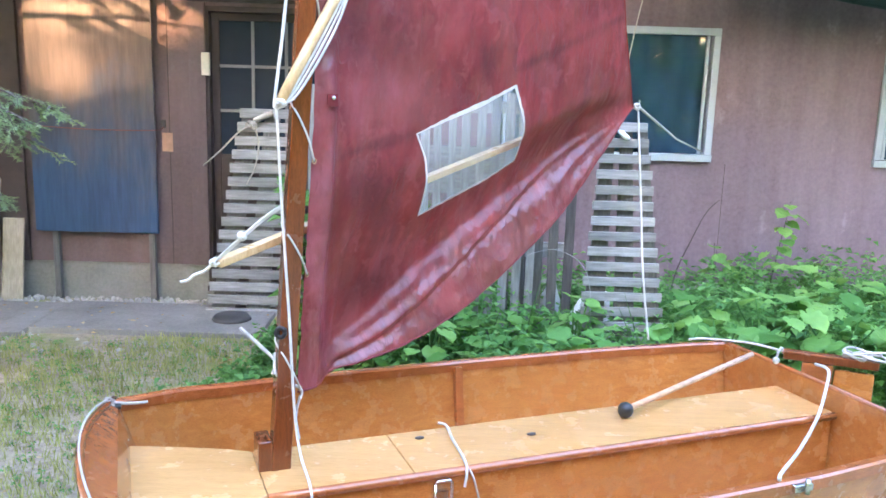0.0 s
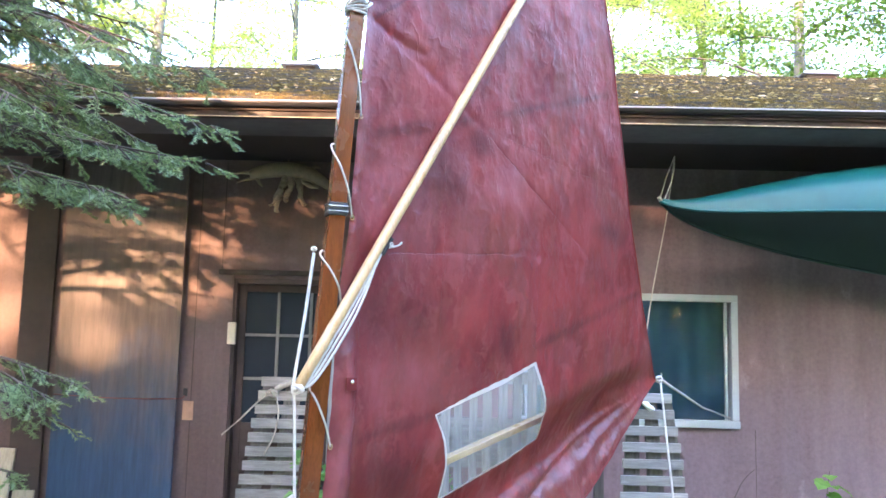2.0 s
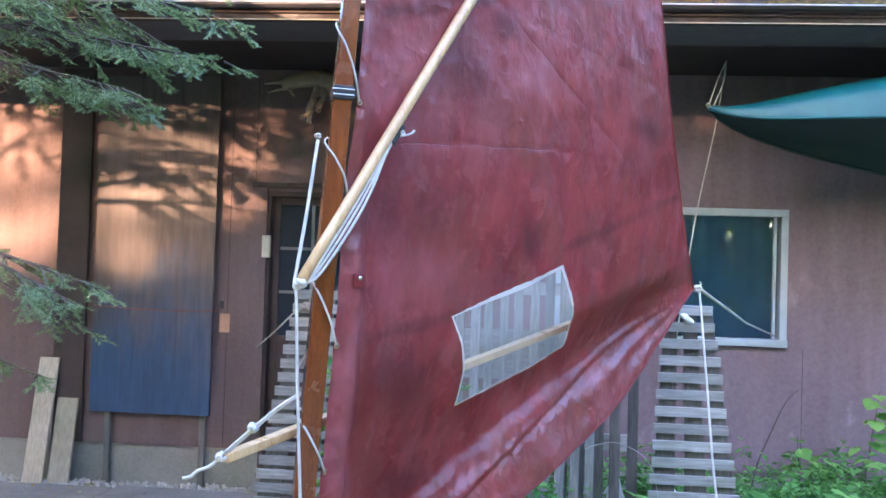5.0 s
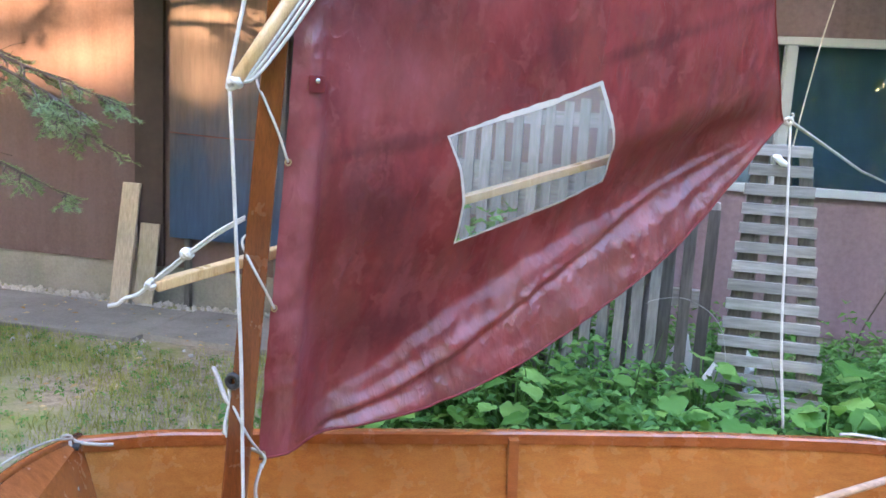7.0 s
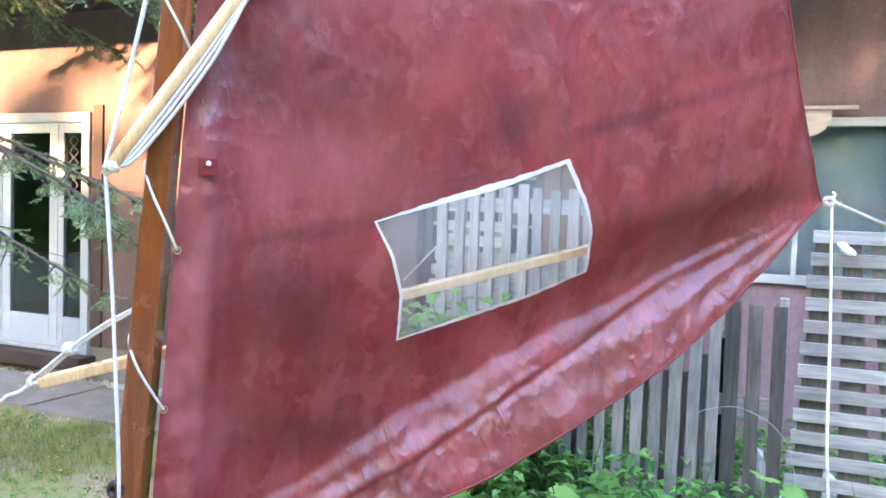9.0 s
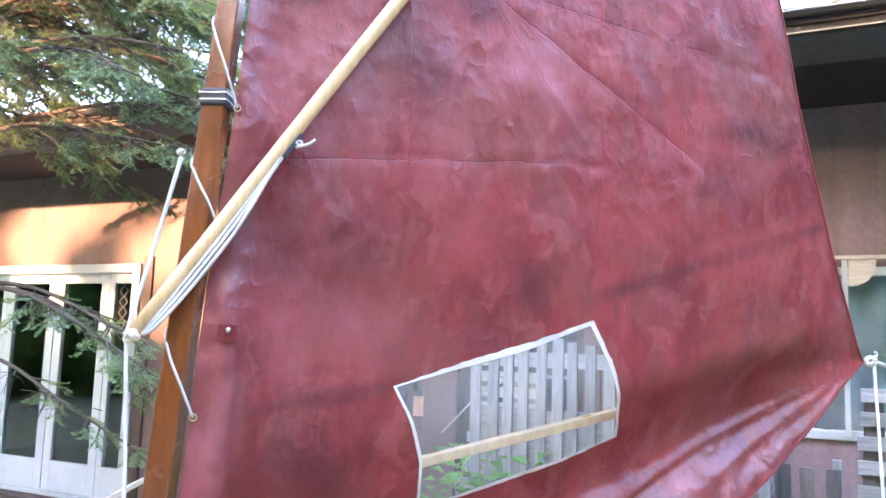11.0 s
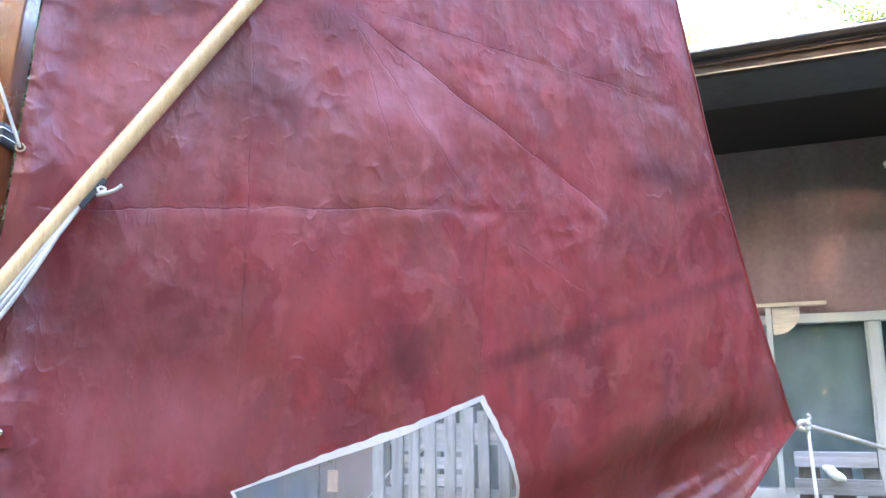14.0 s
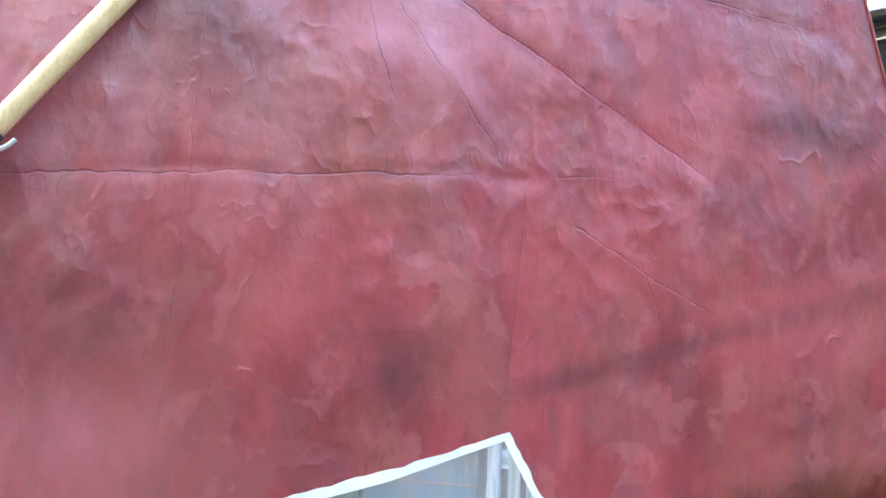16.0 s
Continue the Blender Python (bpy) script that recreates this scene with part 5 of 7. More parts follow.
part("rivet", bm, STEEL, tab, "bright steel rivet", True)

halyard = thing("sprit_line", "white rope from the sprit end to the bench", "rope")
ropes = [
    [P_LOW + Vector((-0.010, -0.012, 0.0)), P_LOW + Vector((-0.006, -0.010, -0.05)), (-0.300, 1.762, 1.435), (-0.291, 1.764, 1.271), (-0.280, 1.764, 1.090), (-0.266, 1.752, 0.850), (-0.246, 1.722, 0.735), (-0.210, 1.660, 0.672), (-0.197, 1.640, 0.60)],
]
for r in ropes:
    v, f = tube_lists(smooth_path(r, 8), 0.0038, 8)
    from_lists("rope", v, f, ROPE, halyard, "", True)
HOOK = Vector((-0.288, 1.835, 2.006))
snot = thing("snotter", "doubled white line holding the sprit to the mast", "rope")
SPRIT_DIR = (P_HIGH - P_LOW).normalized()
CLEAT = P_LOW + SPRIT_DIR * 0.47 + (E_OUT * 0.013 - E_ALONG * 0.011) * math.sin(0.47 / (P_HIGH - P_LOW).length * math.pi)
side = SPRIT_DIR.cross(Vector((0.2, -1, 0.1))).normalized()
down = side * -1 if side.z > 0 else side
for off, end in ((0.018, 0.0), (0.027, 0.02), (0.037, -0.03)):
    v, f = tube_lists(smooth_path([P_LOW + Vector((0, 0, -0.004)), P_LOW + SPRIT_DIR * 0.04 + down * off * 0.8, P_LOW + SPRIT_DIR * 0.25 + (E_OUT * 0.013 - E_ALONG * 0.011) * math.sin(0.25 / (P_HIGH - P_LOW).length * math.pi) + down * off, CLEAT + SPRIT_DIR * end + down * 0.012], 6), 0.0036, 7)
    from_lists("line", v, f, ROPE, snot, "", True)
v, f = tube_lists(smooth_path([HOOK, HOOK + (P_LOW - HOOK) * 0.5 + Vector((-0.004, -0.004, 0)), P_LOW + Vector((-0.012, -0.004, 0.01)), P_LOW + Vector((-0.008, -0.012, -0.016)), P_LOW + Vector((0.012, -0.008, -0.008))], 7), 0.0044, 7)
from_lists("line", v, f, ROPE, snot, "", True)
v, f = knot_bm(HOOK + Vector((0.0, -0.002, 0.010)), 0.007, 2)
from_lists("knot", v, f, ROPE, snot, "", True)
v, f = knot_bm(P_LOW + Vector((0, -0.004, -0.004)), 0.014, 5)
from_lists("knot", v, f, ROPE, snot, "", True)
bm = box(-0.0055, 0.0055, -0.005, 0.005, -0.030, 0.030, 0.002)
bmesh.ops.transform(bm, matrix=Matrix.Translation(CLEAT + down * 0.019) @ SPRIT_DIR.to_track_quat("Z", "Y").to_matrix().to_4x4(), verts=bm.verts)
part("clam_cleat", bm, BLACK, sprit, "small black cleat on the sprit")
v, f = knot_bm(CLEAT + down * 0.026 + SPRIT_DIR * 0.012, 0.006, 8)
from_lists("knot", v, f, ROPE, snot, "", True)
v, f = tube_lists(smooth_path([CLEAT + down * 0.026, CLEAT + down * 0.045 + SPRIT_DIR * 0.02, CLEAT + down * 0.05 + SPRIT_DIR * 0.035], 5), 0.003, 6)
from_lists("tail", v, f, ROPE, snot, "", True)
# lashing at the mast head
lash = thing("head_lashing", "white cord lashing round the mast head", "cord")
for k in range(5):
    z = 2.692 + k * 0.0075
    ring = [mast_at(z) + Vector((math.cos(w) * 0.0295, math.sin(w) * 0.0295, 0.004 * math.sin(w * 2 + k))) for w in np.linspace(0, 2 * math.pi, 18)]
    v, f = tube_lists(ring, 0.0036, 6)
    from_lists("turn", v, f, OLDROPE if k % 2 else ROPE, lash, "", True)
v, f = tube_lists(smooth_path([mast_side(2.70, 60), sail_point(0.085, 2.735, 0.006)], 1), 0.005, 6)
from_lists("turn", v, f, ROPE, lash, "", True)
# boom lanyard at its fore end
lan = thing("boom_lanyard", "knotted white rope from the boom end to the mast", "rope")
for r, rad in (([mast_side(1.385, -70), (-0.352, 1.795, 1.352), (-0.402, 1.763, 1.306), (-0.440, 1.748, 1.270), (-0.466, 1.738, 1.250)], 0.0036), ([mast_side(1.390, -70), (-0.350, 1.792, 1.359), (-0.402, 1.760, 1.312), (-0.46, 1.736, 1.257)], 0.0030),
               ([(-0.466, 1.738, 1.250), (-0.490, 1.727, 1.226), (-0.515, 1.720, 1.216), (-0.530, 1.716, 1.203), (-0.548, 1.711, 1.199)], 0.0042)):
    v, f = tube_lists(smooth_path(r, 7), rad, 7)
    from_lists("rope", v, f, ROPE, lan, "", True)
for k, p in enumerate(((-0.402, 1.762, 1.312), (-0.466, 1.738, 1.247))):
    v, f = knot_bm(p, 0.012, 20 + k)
    from_lists("knot", v, f, ROPE, lan, "", True)
# tack line with a loose tail
tack = thing("tack_line", "short white cord tying the sail's tack", "cord")
T0 = luff_eye(0.872)
for r, rad in (([mast_side(0.985, -80), mast_side(0.93, -30, 0.003), T0, T0 + Vector((0.0, -0.004, -0.03))], 0.004), ([T0 + Vector((0, -0.004, -0.02)), T0 + Vector((-0.012, -0.006, -0.08)), T0 + Vector((-0.004, 0.0, -0.15))], 0.004),
               ([mast_side(0.93, -60, 0.004), (-0.333, 1.847, 0.945), (-0.378, 1.885, 0.972), (-0.425, 1.945, 0.985), (-0.462, 1.990, 0.995)], 0.0055)):
    v, f = tube_lists(smooth_path(r, 7), rad, 7)
    from_lists("cord", v, f, OLDROPE if rad > 0.005 else ROPE, tack, "", True)
# the clew: knot, a line down to the boat and a sheet made fast at the window
CL = sail_point(1.693, 1.652, 0.004)
sheet = thing("sheet", "white sheet rope hanging from the sail's clew to the gunwale", "rope")
v, f = knot_bm(CL + E_ALONG * 0.018, 0.014, 31)
from_lists("knot", v, f, ROPE, sheet, "", True)
v, f = tube_lists(smooth_path([CL, CL + E_ALONG * 0.040 + Vector((0, 0, 0.016)), CL + E_ALONG * 0.034 + Vector((0, 0, 0.026))], 5), 0.0034, 6)
from_lists("tail", v, f, ROPE, sheet, "", True)
v, f = tube_lists(smooth_path([CL + E_ALONG * 0.03 + Vector((0, 0, -0.005)), (0.945, 3.03, 1.30), (0.950, 2.92, 1.00), (0.972, 2.835, 0.735)], 8), 0.0042, 7)
from_lists("rope", v, f, ROPE, sheet, "", True)
tie = thing("guy_line", "thin grey line from the clew to the window frame", "cord")
v, f = tube_lists([CL + E_ALONG * 0.03, Vector((1.5, 4.5, 1.45)), Vector((2.11, 5.895, 1.285))], 0.0062, 6)
from_lists("line", v, f, OLDROPE, tie, "", True)

# ropes and fittings in the boat
def boat_rope(name, pts, r, mat, label, category="rope"):
    v, f = tube_lists(smooth_path([BOAT @ Vector(p) for p in pts], 8), r, 8)
    return tagged(from_lists(name, v, f, mat, None, label, True), category=category)


boat_rope("bow_line", [(-0.445, 0.350, 0.772), (-0.433, 0.372, 0.766), (-0.41, 0.365, 0.752), (-0.36, 0.36, 0.748), (-0.325, 0.368, 0.745)], 0.0048, OLDROPE, "short grey rope end over the bow corner")
boat_rope("bow_edge_line", [(-0.470 + 0.06 * ((y - MID) / 0.44) ** 2 - 0.40 * (z - 0.745), y, z + 0.018) for y, z in ((0.355, 0.748), (0.28, 0.773), (0.16, 0.793), (0.05, 0.803), (-0.06, 0.806), (-0.17, 0.803), (-0.28, 0.793), (-0.40, 0.773), (-0.46, 0.75))], 0.0030, OLDROPE, "thin grey cord along the top of the bow board")
boat_rope("drop_line", [(-0.425, 0.350, 0.762), (-0.412, 0.325, 0.72), (-0.402, 0.30, 0.69), (-0.385, 0.27, 0.668)], 0.005, OLDROPE, "grey cord hanging inside the bow")
boat_rope("transom_line", [(1.920, 0.0, 0.775), (1.908, -0.07, 0.776), (1.80, -0.17, 0.757), (1.609, -0.325, 0.735), (1.40, -0.47, 0.722), (1.23, -0.585, 0.735), (1.19, -0.618, 0.735)], 0.0054, ROPE, "white rope hanging across the stern corner")
boat_rope("bench_line", [(0.525, 0.125, 0.672), (0.546, 0.105, 0.668), (0.528, 0.01, 0.668), (0.509, -0.130, 0.668), (0.498, -0.179, 0.655), (0.492, -0.183, 0.61)], 0.0042, ROPE, "thin white cord tied across the bench")
boat_rope("loose_cord", [(0.515, -0.10, 0.665), (0.505, -0.15, 0.665), (0.515, -0.183, 0.64), (0.535, -0.187, 0.57)], 0.003, OLDROPE, "loose thin cord end over the bench edge")
boat_rope("stern_line", [(1.70, 0.43, 0.755), (1.76, 0.40, 0.762), (1.86, 0.27, 0.776), (1.90, 0.13, 0.782)], 0.0046, ROPE, "white rope laid along the stern quarter")
toggle = boat_rope("toggle_line", [(1.910, 0.145, 0.77), (1.895, 0.140, 0.793), (1.87, 0.128, 0.785), (1.86, 0.125, 0.76)], 0.0046, ROPE, "white rope loop with a ball over the transom")
bm = bmesh.new()
bmesh.ops.create_uvsphere(bm, u_segments=14, v_segments=8, radius=0.013, matrix=BOAT @ Matrix.Translation((1.860, 0.125, 0.752)))
part("bead", bm, ROPE, toggle, "white ball", True)
coil = thing("rope_coil", "small heap of white rope on the rudder head", "rope", at=BOAT)
cv, cf = [], []
rnd = random.Random(8)
for k in range(5):
    r = 0.022 + 0.007 * k
    ring = [SWUNG @ Vector((0.16 + 0.012 * k + math.cos(w) * r * 1.7, 0.004 * (k - 2) + math.sin(w) * r * 0.7, 0.812 + 0.007 * (k % 3) + 0.010 * math.sin(w * 2 + k * 1.7))) for w in np.linspace(k, k + 6.2, 22)]
    tube_lists(ring, 0.0042, 6, cv, cf)
from_lists("coil", cv, cf, ROPE, coil, "", True)
dring = thing("bench_ring", "bright steel rectangular ring on the bench side", "ring", at=BOAT)
pts = [(0.405, -0.178, 0.628), (0.405, -0.178, 0.545), (0.412, -0.178, 0.538), (0.448, -0.178, 0.538), (0.455, -0.178, 0.545), (0.455, -0.178, 0.628), (0.448, -0.178, 0.635), (0.412, -0.178, 0.635), (0.405, -0.178, 0.628)]
v, f = tube_lists([Vector(p) for p in pts], 0.0048, 8)
from_lists("ring", v, f, STEEL, dring, "", True)
part("plate", box(0.41, 0.45, -0.170, -0.1535, 0.55, 0.60, 0.003), STEEL, dring)
lock = thing("rowlock", "dull galvanized rowlock socket on the gunwale", "rowlock", at=BOAT)
part("plate", box(1.22, 1.28, MID - 0.592, MID - 0.577, 0.705, 0.725, 0.003), STEEL, lock)
bm = bmesh.new()
bmesh.ops.create_cone(bm, cap_ends=True, segments=12, radius1=0.008, radius2=0.007, depth=0.04, matrix=Matrix.Translation((1.25, MID - 0.600, 0.725)))
part("socket", bm, STEEL, lock, "", True)
for k, (u, w) in enumerate(((0.44, 0.055), (0.78, -0.02), (1.15, 0.03))):
    bm = bmesh.new()
    bmesh.ops.create_icosphere(bm, subdivisions=1, radius=0.012, matrix=BOAT @ Matrix.Translation((u, w, BZ + 0.003)) @ Matrix.Diagonal((1.4, 0.9, 0.35, 1)))
    tagged(part("dry_leaf_bit", bm, TWIG, None, "", True), "dark scrap of dead leaf lying on the bench", "leaf")
corner = thing("bow_corner_fitting", "dark metal corner fitting at the bow", "fitting", at=BOAT)
part("strap", box(-0.442, -0.400, 0.335, 0.378, 0.742, 0.752, 0.003), BLACK, corner)
for k, (y, z) in enumerate(((0.20, 0.735), (0.235, 0.715))):
    bm = bmesh.new()
    bmesh.ops.create_uvsphere(bm, u_segments=10, v_segments=6, radius=0.006, matrix=Matrix.Translation((-0.455 + 0.45 * (0.735 - z), y, z)))
    part("screw", bm, STEEL, corner, "bright screw head", True)

# ---------------------------------------------------------------- against the house wall
panel = thing("plywood_panel", "tall plywood sheet with brown paint above and blue below", "panel")
part("sheet", box(-2.905, -1.985, WALL_Y - 0.075, WALL_Y - 0.050, 0.545, 3.075, 0.003), PANEL, panel)
for x in (-2.775, -2.045):
    part("leg", box(x - 0.022, x + 0.022, WALL_Y - 0.050, WALL_Y - 0.004, 0.005, 2.6, 0.003), GREYWOOD_Z, panel, "grey timber leg")
RED = plain("faded_red_cord", (0.19, 0.065, 0.055), 0.8)
rope("red_cord", [(-2.90, WALL_Y - 0.080, 1.335), (-2.45, WALL_Y - 0.079, 1.318), (-1.99, WALL_Y - 0.080, 1.325), (-1.935, WALL_Y - 0.03, 1.345)], 0.0035, RED, "faded red cord stretched across the panel", "cord")
latch = thing("hasp", "dark iron hasp and an orange stand-in sun patch beside the panel", "latch")
part("plate", box(-1.955, -1.925, WALL_Y - 0.012, WALL_Y, 1.34, 1.40, 0.003), BLACK, latch)
# thin orange plate added to stand in for a patch of sunlight
part("sun_patch_plate", box(-1.955, -1.875, WALL_Y - 0.006, WALL_Y, 1.165, 1.305, 0.002), plain("sun_patch_orange", (0.42, 0.25, 0.16), 0.8, grain=30, vary=0.4), latch, "orange plate standing in for a sun patch")
part("light_switch", box(-1.635, -1.575, WALL_Y - 0.060, WALL_Y - 0.022, 1.735, 1.90, 0.006), plain("cream_plastic", (0.70, 0.60, 0.47), 0.5), None)
tagged(bpy.data.objects["light_switch"], "small cream plastic box beside the door", "switch")


def lean_board(x0, x1, foot, top, z1, label):
    bm = box(x0, x1, 0, 0.022, 0, 1, 0.003)
    d = Vector((0, top - foot, z1))
    for v in bm.verts:
        v.co = Vector((v.co.x + (0.02 if z1 > 0.8 else 0.0) * v.co.z, foot + v.co.y + (top - foot) * v.co.z - 0.022, z1 * v.co.z))
    return tagged(part("board", bm, PALE_BOARD), label, "board", "boards against the wall")


lean_board(-3.335, -3.185, 5.74, 5.90, 0.93, "long pale sawn board leaning on the wall")
lean_board(-3.165, -3.005, 5.79, 5.90, 0.63, "short pale sawn board leaning on the wall")
lean_board(-3.325, -3.20, 5.86, 5.915, 0.60, "pale sawn offcut behind the leaning boards")


def slatted(name, y, z_top, pitch, slat, left, right, label):
    """A tapered panel of level slats on upright boards. left and right: x at the top and per metre down."""
    t = thing(name, label, "slatted panel", "slatted panels")
    z, k = z_top, 0
    rnd = random.Random(int(y * 10))
    while z > 0.03:
        d = z_top - z
        a, b = left[0] + left[1] * d + rnd.uniform(-0.004, 0.004), right[0] + right[1] * d + rnd.uniform(-0.006, 0.006)
        bm = box(a, b, y - 0.018, y, z - slat, z, 0.002)
        for v in bm.verts:
            v.co.z += (v.co.x - (a + b) / 2) * rnd.uniform(-0.003, 0.003)
        part("slat", bm, GREYWOOD, t)
        z -= pitch
        k += 1
    w0, w1 = right[0] - left[0], right[0] + right[1] * z_top - left[0] - left[1] * z_top
    for fa, fb in ((0.06, 0.30), (0.42, 0.66), (0.78, 0.97)):
        bm = bmesh.new()
        v = []
        for yy in (y + 0.002, y + 0.022):
            for fx, zz in ((fa, z_top - 0.006), (fb, z_top - 0.006), (fb, 0.0), (fa, 0.0)):
                d = z_top - zz
                v.append(bm.verts.new((left[0] + left[1] * d + (w0 + (w1 - w0) * d / z_top) * fx, yy, zz)))
        for q in ((0, 1, 2, 3), (7, 6, 5, 4), (0, 4, 5, 1), (1, 5, 6, 2), (2, 6, 7, 3), (3, 7, 4, 0)):
            bm.faces.new([v[i] for i in q])
        bmesh.ops.recalc_face_normals(bm, faces=bm.faces)
        part("upright", bm, GREYWOOD_Z, t)
    return t


slatted("slat_panel", 3.70, 1.565, 0.0770, 0.044, (0.90, -0.055), (1.125, 0.150), "grey weathered tapered panel of level slats in the plant bed")
slatted("slat_panel", 5.60, 1.515, 0.0975, 0.066, (-1.295, -0.185), (-0.86, 0.0), "grey weathered tapered panel of level slats before the door")


def pickets(x0, x1, y, tops, pitch, width, rails, label, wood, seed):
    t = thing("picket_panel", label, "picket panel", "picket panels")
    rnd = random.Random(seed)
    x, k = x0, 0
    while x < x1:
        zt = tops(x) + rnd.uniform(-0.012, 0.012)
        bm = box(x, x + width * rnd.uniform(0.9, 1.08), y - 0.016, y, 0.0, zt, 0.002)
        lean = rnd.uniform(-0.01, 0.01)
        for v in bm.verts:
            v.co.x += (v.co.z - 0.8) * lean
        part("picket", bm, wood, t)
        x += pitch
    for z0, z1 in rails:
        part("rail", box(x0 - 0.01, x1 + 0.02, y + 0.002, y + 0.030, z0, z1, 0.003), GREYWOOD, t)
    return t


pickets(0.04, 0.80, 3.92, lambda x: 1.28 if x > 0.60 else 1.06 if x > 0.46 else 0.99, 0.083, 0.050, ((0.42, 0.50), (0.84, 0.92)), "grey brown low picket panel behind the plants", GREYWOOD_Z, 1)
pickets(-0.53, 0.60, 3.80, lambda x: 1.69, 0.069, 0.042, ((0.25, 0.34), (1.18, 1.42), (1.585, 1.645)), "grey pallet with upright slats standing in the bed", PALLET_Z, 2)
TAR = plain("tarred_wood", (0.012, 0.012, 0.014), 0.8, grain=22, vary=0.4)
tagged(part("fence_post", box(0.805, 0.838, 3.96, 4.00, 0.0, 1.30, 0.004), PALLET_Z), "narrow grey upright batten at the end of the pickets", "post")
tagged(part("dark_post", box(0.572, 0.655, 3.955, 3.995, 0.0, 1.13, 0.004), TAR), "dark tarred post behind the pickets", "post")
BAG = plain("white_plastic", (0.80, 0.80, 0.80), 0.35, grain=30, vary=0.1)
rnd = random.Random(5)
for x, y, z, r in ((0.75, 4.04, 0.70, 0.07), (0.88, 3.86, 0.64, 0.06), (0.985, 3.88, 0.71, 0.06), (0.30, 4.2, 0.5, 0.07)):
    bm = bmesh.new()
    bmesh.ops.create_icosphere(bm, subdivisions=3, radius=r, matrix=Matrix.Translation((x, y, z * 0.5)) @ Matrix.Diagonal((1, 0.7, z / (2 * r), 1)))
    for v in bm.verts:
        n = noise.noise(v.co * 14) * 0.03
        v.co += v.normal * n
        v.co.z = max(0.0, v.co.z)
    tagged(part("plastic_bag", bm, BAG, None, "", False), "crumpled white plastic bag standing behind the fence", "bag", "plastic bags")
bm = bmesh.new()
bmesh.ops.create_icosphere(bm, subdivisions=2, radius=1, matrix=Matrix.Translation((1.005, 3.668, 1.505)) @ Matrix.Rotation(radians(35), 4, "Y") @ Matrix.Diagonal((0.034, 0.012, 0.014, 1)))
for v in bm.verts:
    v.co += v.normal * noise.noise(v.co * 60) * 0.010
tagged(part("rag", bm, BAG, None, "", True), "scrap of white rag caught on the slats", "rag")

# a thin bent wire in the bed
WIRE = plain("dull_wire", (0.34, 0.34, 0.34), 0.6, 0.3, 60, 0.2)
rope("wire_hoop", [(0.560, 3.62, 0.905), (0.586, 3.62, 0.921), (0.679, 3.62, 0.943), (0.758, 3.62, 0.923), (0.823, 3.62, 0.880), (0.868, 3.63, 0.800), (0.895, 3.64, 0.60), (0.900, 3.65, 0.0)], 0.0016, WIRE, "thin pale bent wire standing among the plants", "wire")
# hanging cord, tool clutter on the left slats
clut = thing("tied_rag", "grey rag and cord tied on the slatted panel", "rag")
v, f = knot_bm((-1.20, 5.555, 1.40), 0.035, 41)
from_lists("knot", v, f, OLDROPE, clut, "", True)
for r, rad in (([(-1.21, 5.55, 1.40), (-1.30, 5.54, 1.34), (-1.42, 5.55, 1.22), (-1.56, 5.60, 1.10)], 0.006), ([(-1.18, 5.55, 1.43), (-1.10, 5.54, 1.47), (-1.05, 5.54, 1.49)], 0.020), ([(-1.17, 5.54, 1.38), (-1.15, 5.535, 1.25), (-1.18, 5.535, 1.10), (-1.24, 5.54, 0.98)], 0.006)):
    v, f = tube_lists(smooth_path(r, 6), rad, 7)
    from_lists("cord", v, f, OLDROPE, clut, "", True)
lid = thing("pot_lid", "dark round lid lying on the path", "lid")
bm = bmesh.new()
bmesh.ops.create_cone(bm, cap_ends=True, segments=24, radius1=0.14, radius2=0.12, depth=0.030, matrix=Matrix.Translation((-1.32, 5.36, 0.050)))
part("disc", bm, plain("dark_iron", (0.07, 0.065, 0.06), 0.6), lid, "", True)
brk = thing("window_bracket", "pale wooden arm with a rounded corner piece above the window", "bracket")
PALEGREY = weathered("pale_grey_wood", (0.46, 0.43, 0.40), "x", 0.75, 0.2, 0.05)
part("arm", box(0.60, 1.135, WALL_Y - 0.105, WALL_Y - 0.06, 2.228, 2.248, 0.003), PALEGREY, brk)
bm = bmesh.new()
arc = [(0.86, 2.225), (1.00, 2.225)] + [(0.87 + 0.13 * math.cos(a), 2.205 - 0.13 * math.sin(a)) for a in np.linspace(0.15, 1.5, 9)] + [(0.86, 2.075)]
fr = [bm.verts.new((x, WALL_Y - 0.075, z)) for x, z in arc]
bk = [bm.verts.new((x, WALL_Y - 0.060, z)) for x, z in arc]
bm.faces.new(fr)
bm.faces.new(bk[::-1])
for i in range(len(arc)):
    j = (i + 1) % len(arc)
    bm.faces.new((fr[i], bk[i], bk[j], fr[j]))
bmesh.ops.recalc_face_normals(bm, faces=bm.faces)
part("corner_piece", bm, PALEGREY, brk)
part("upright", box(0.825, 0.855, WALL_Y - 0.10, WALL_Y - 0.07, 1.24, 2.226, 0.003), WHITE, brk)
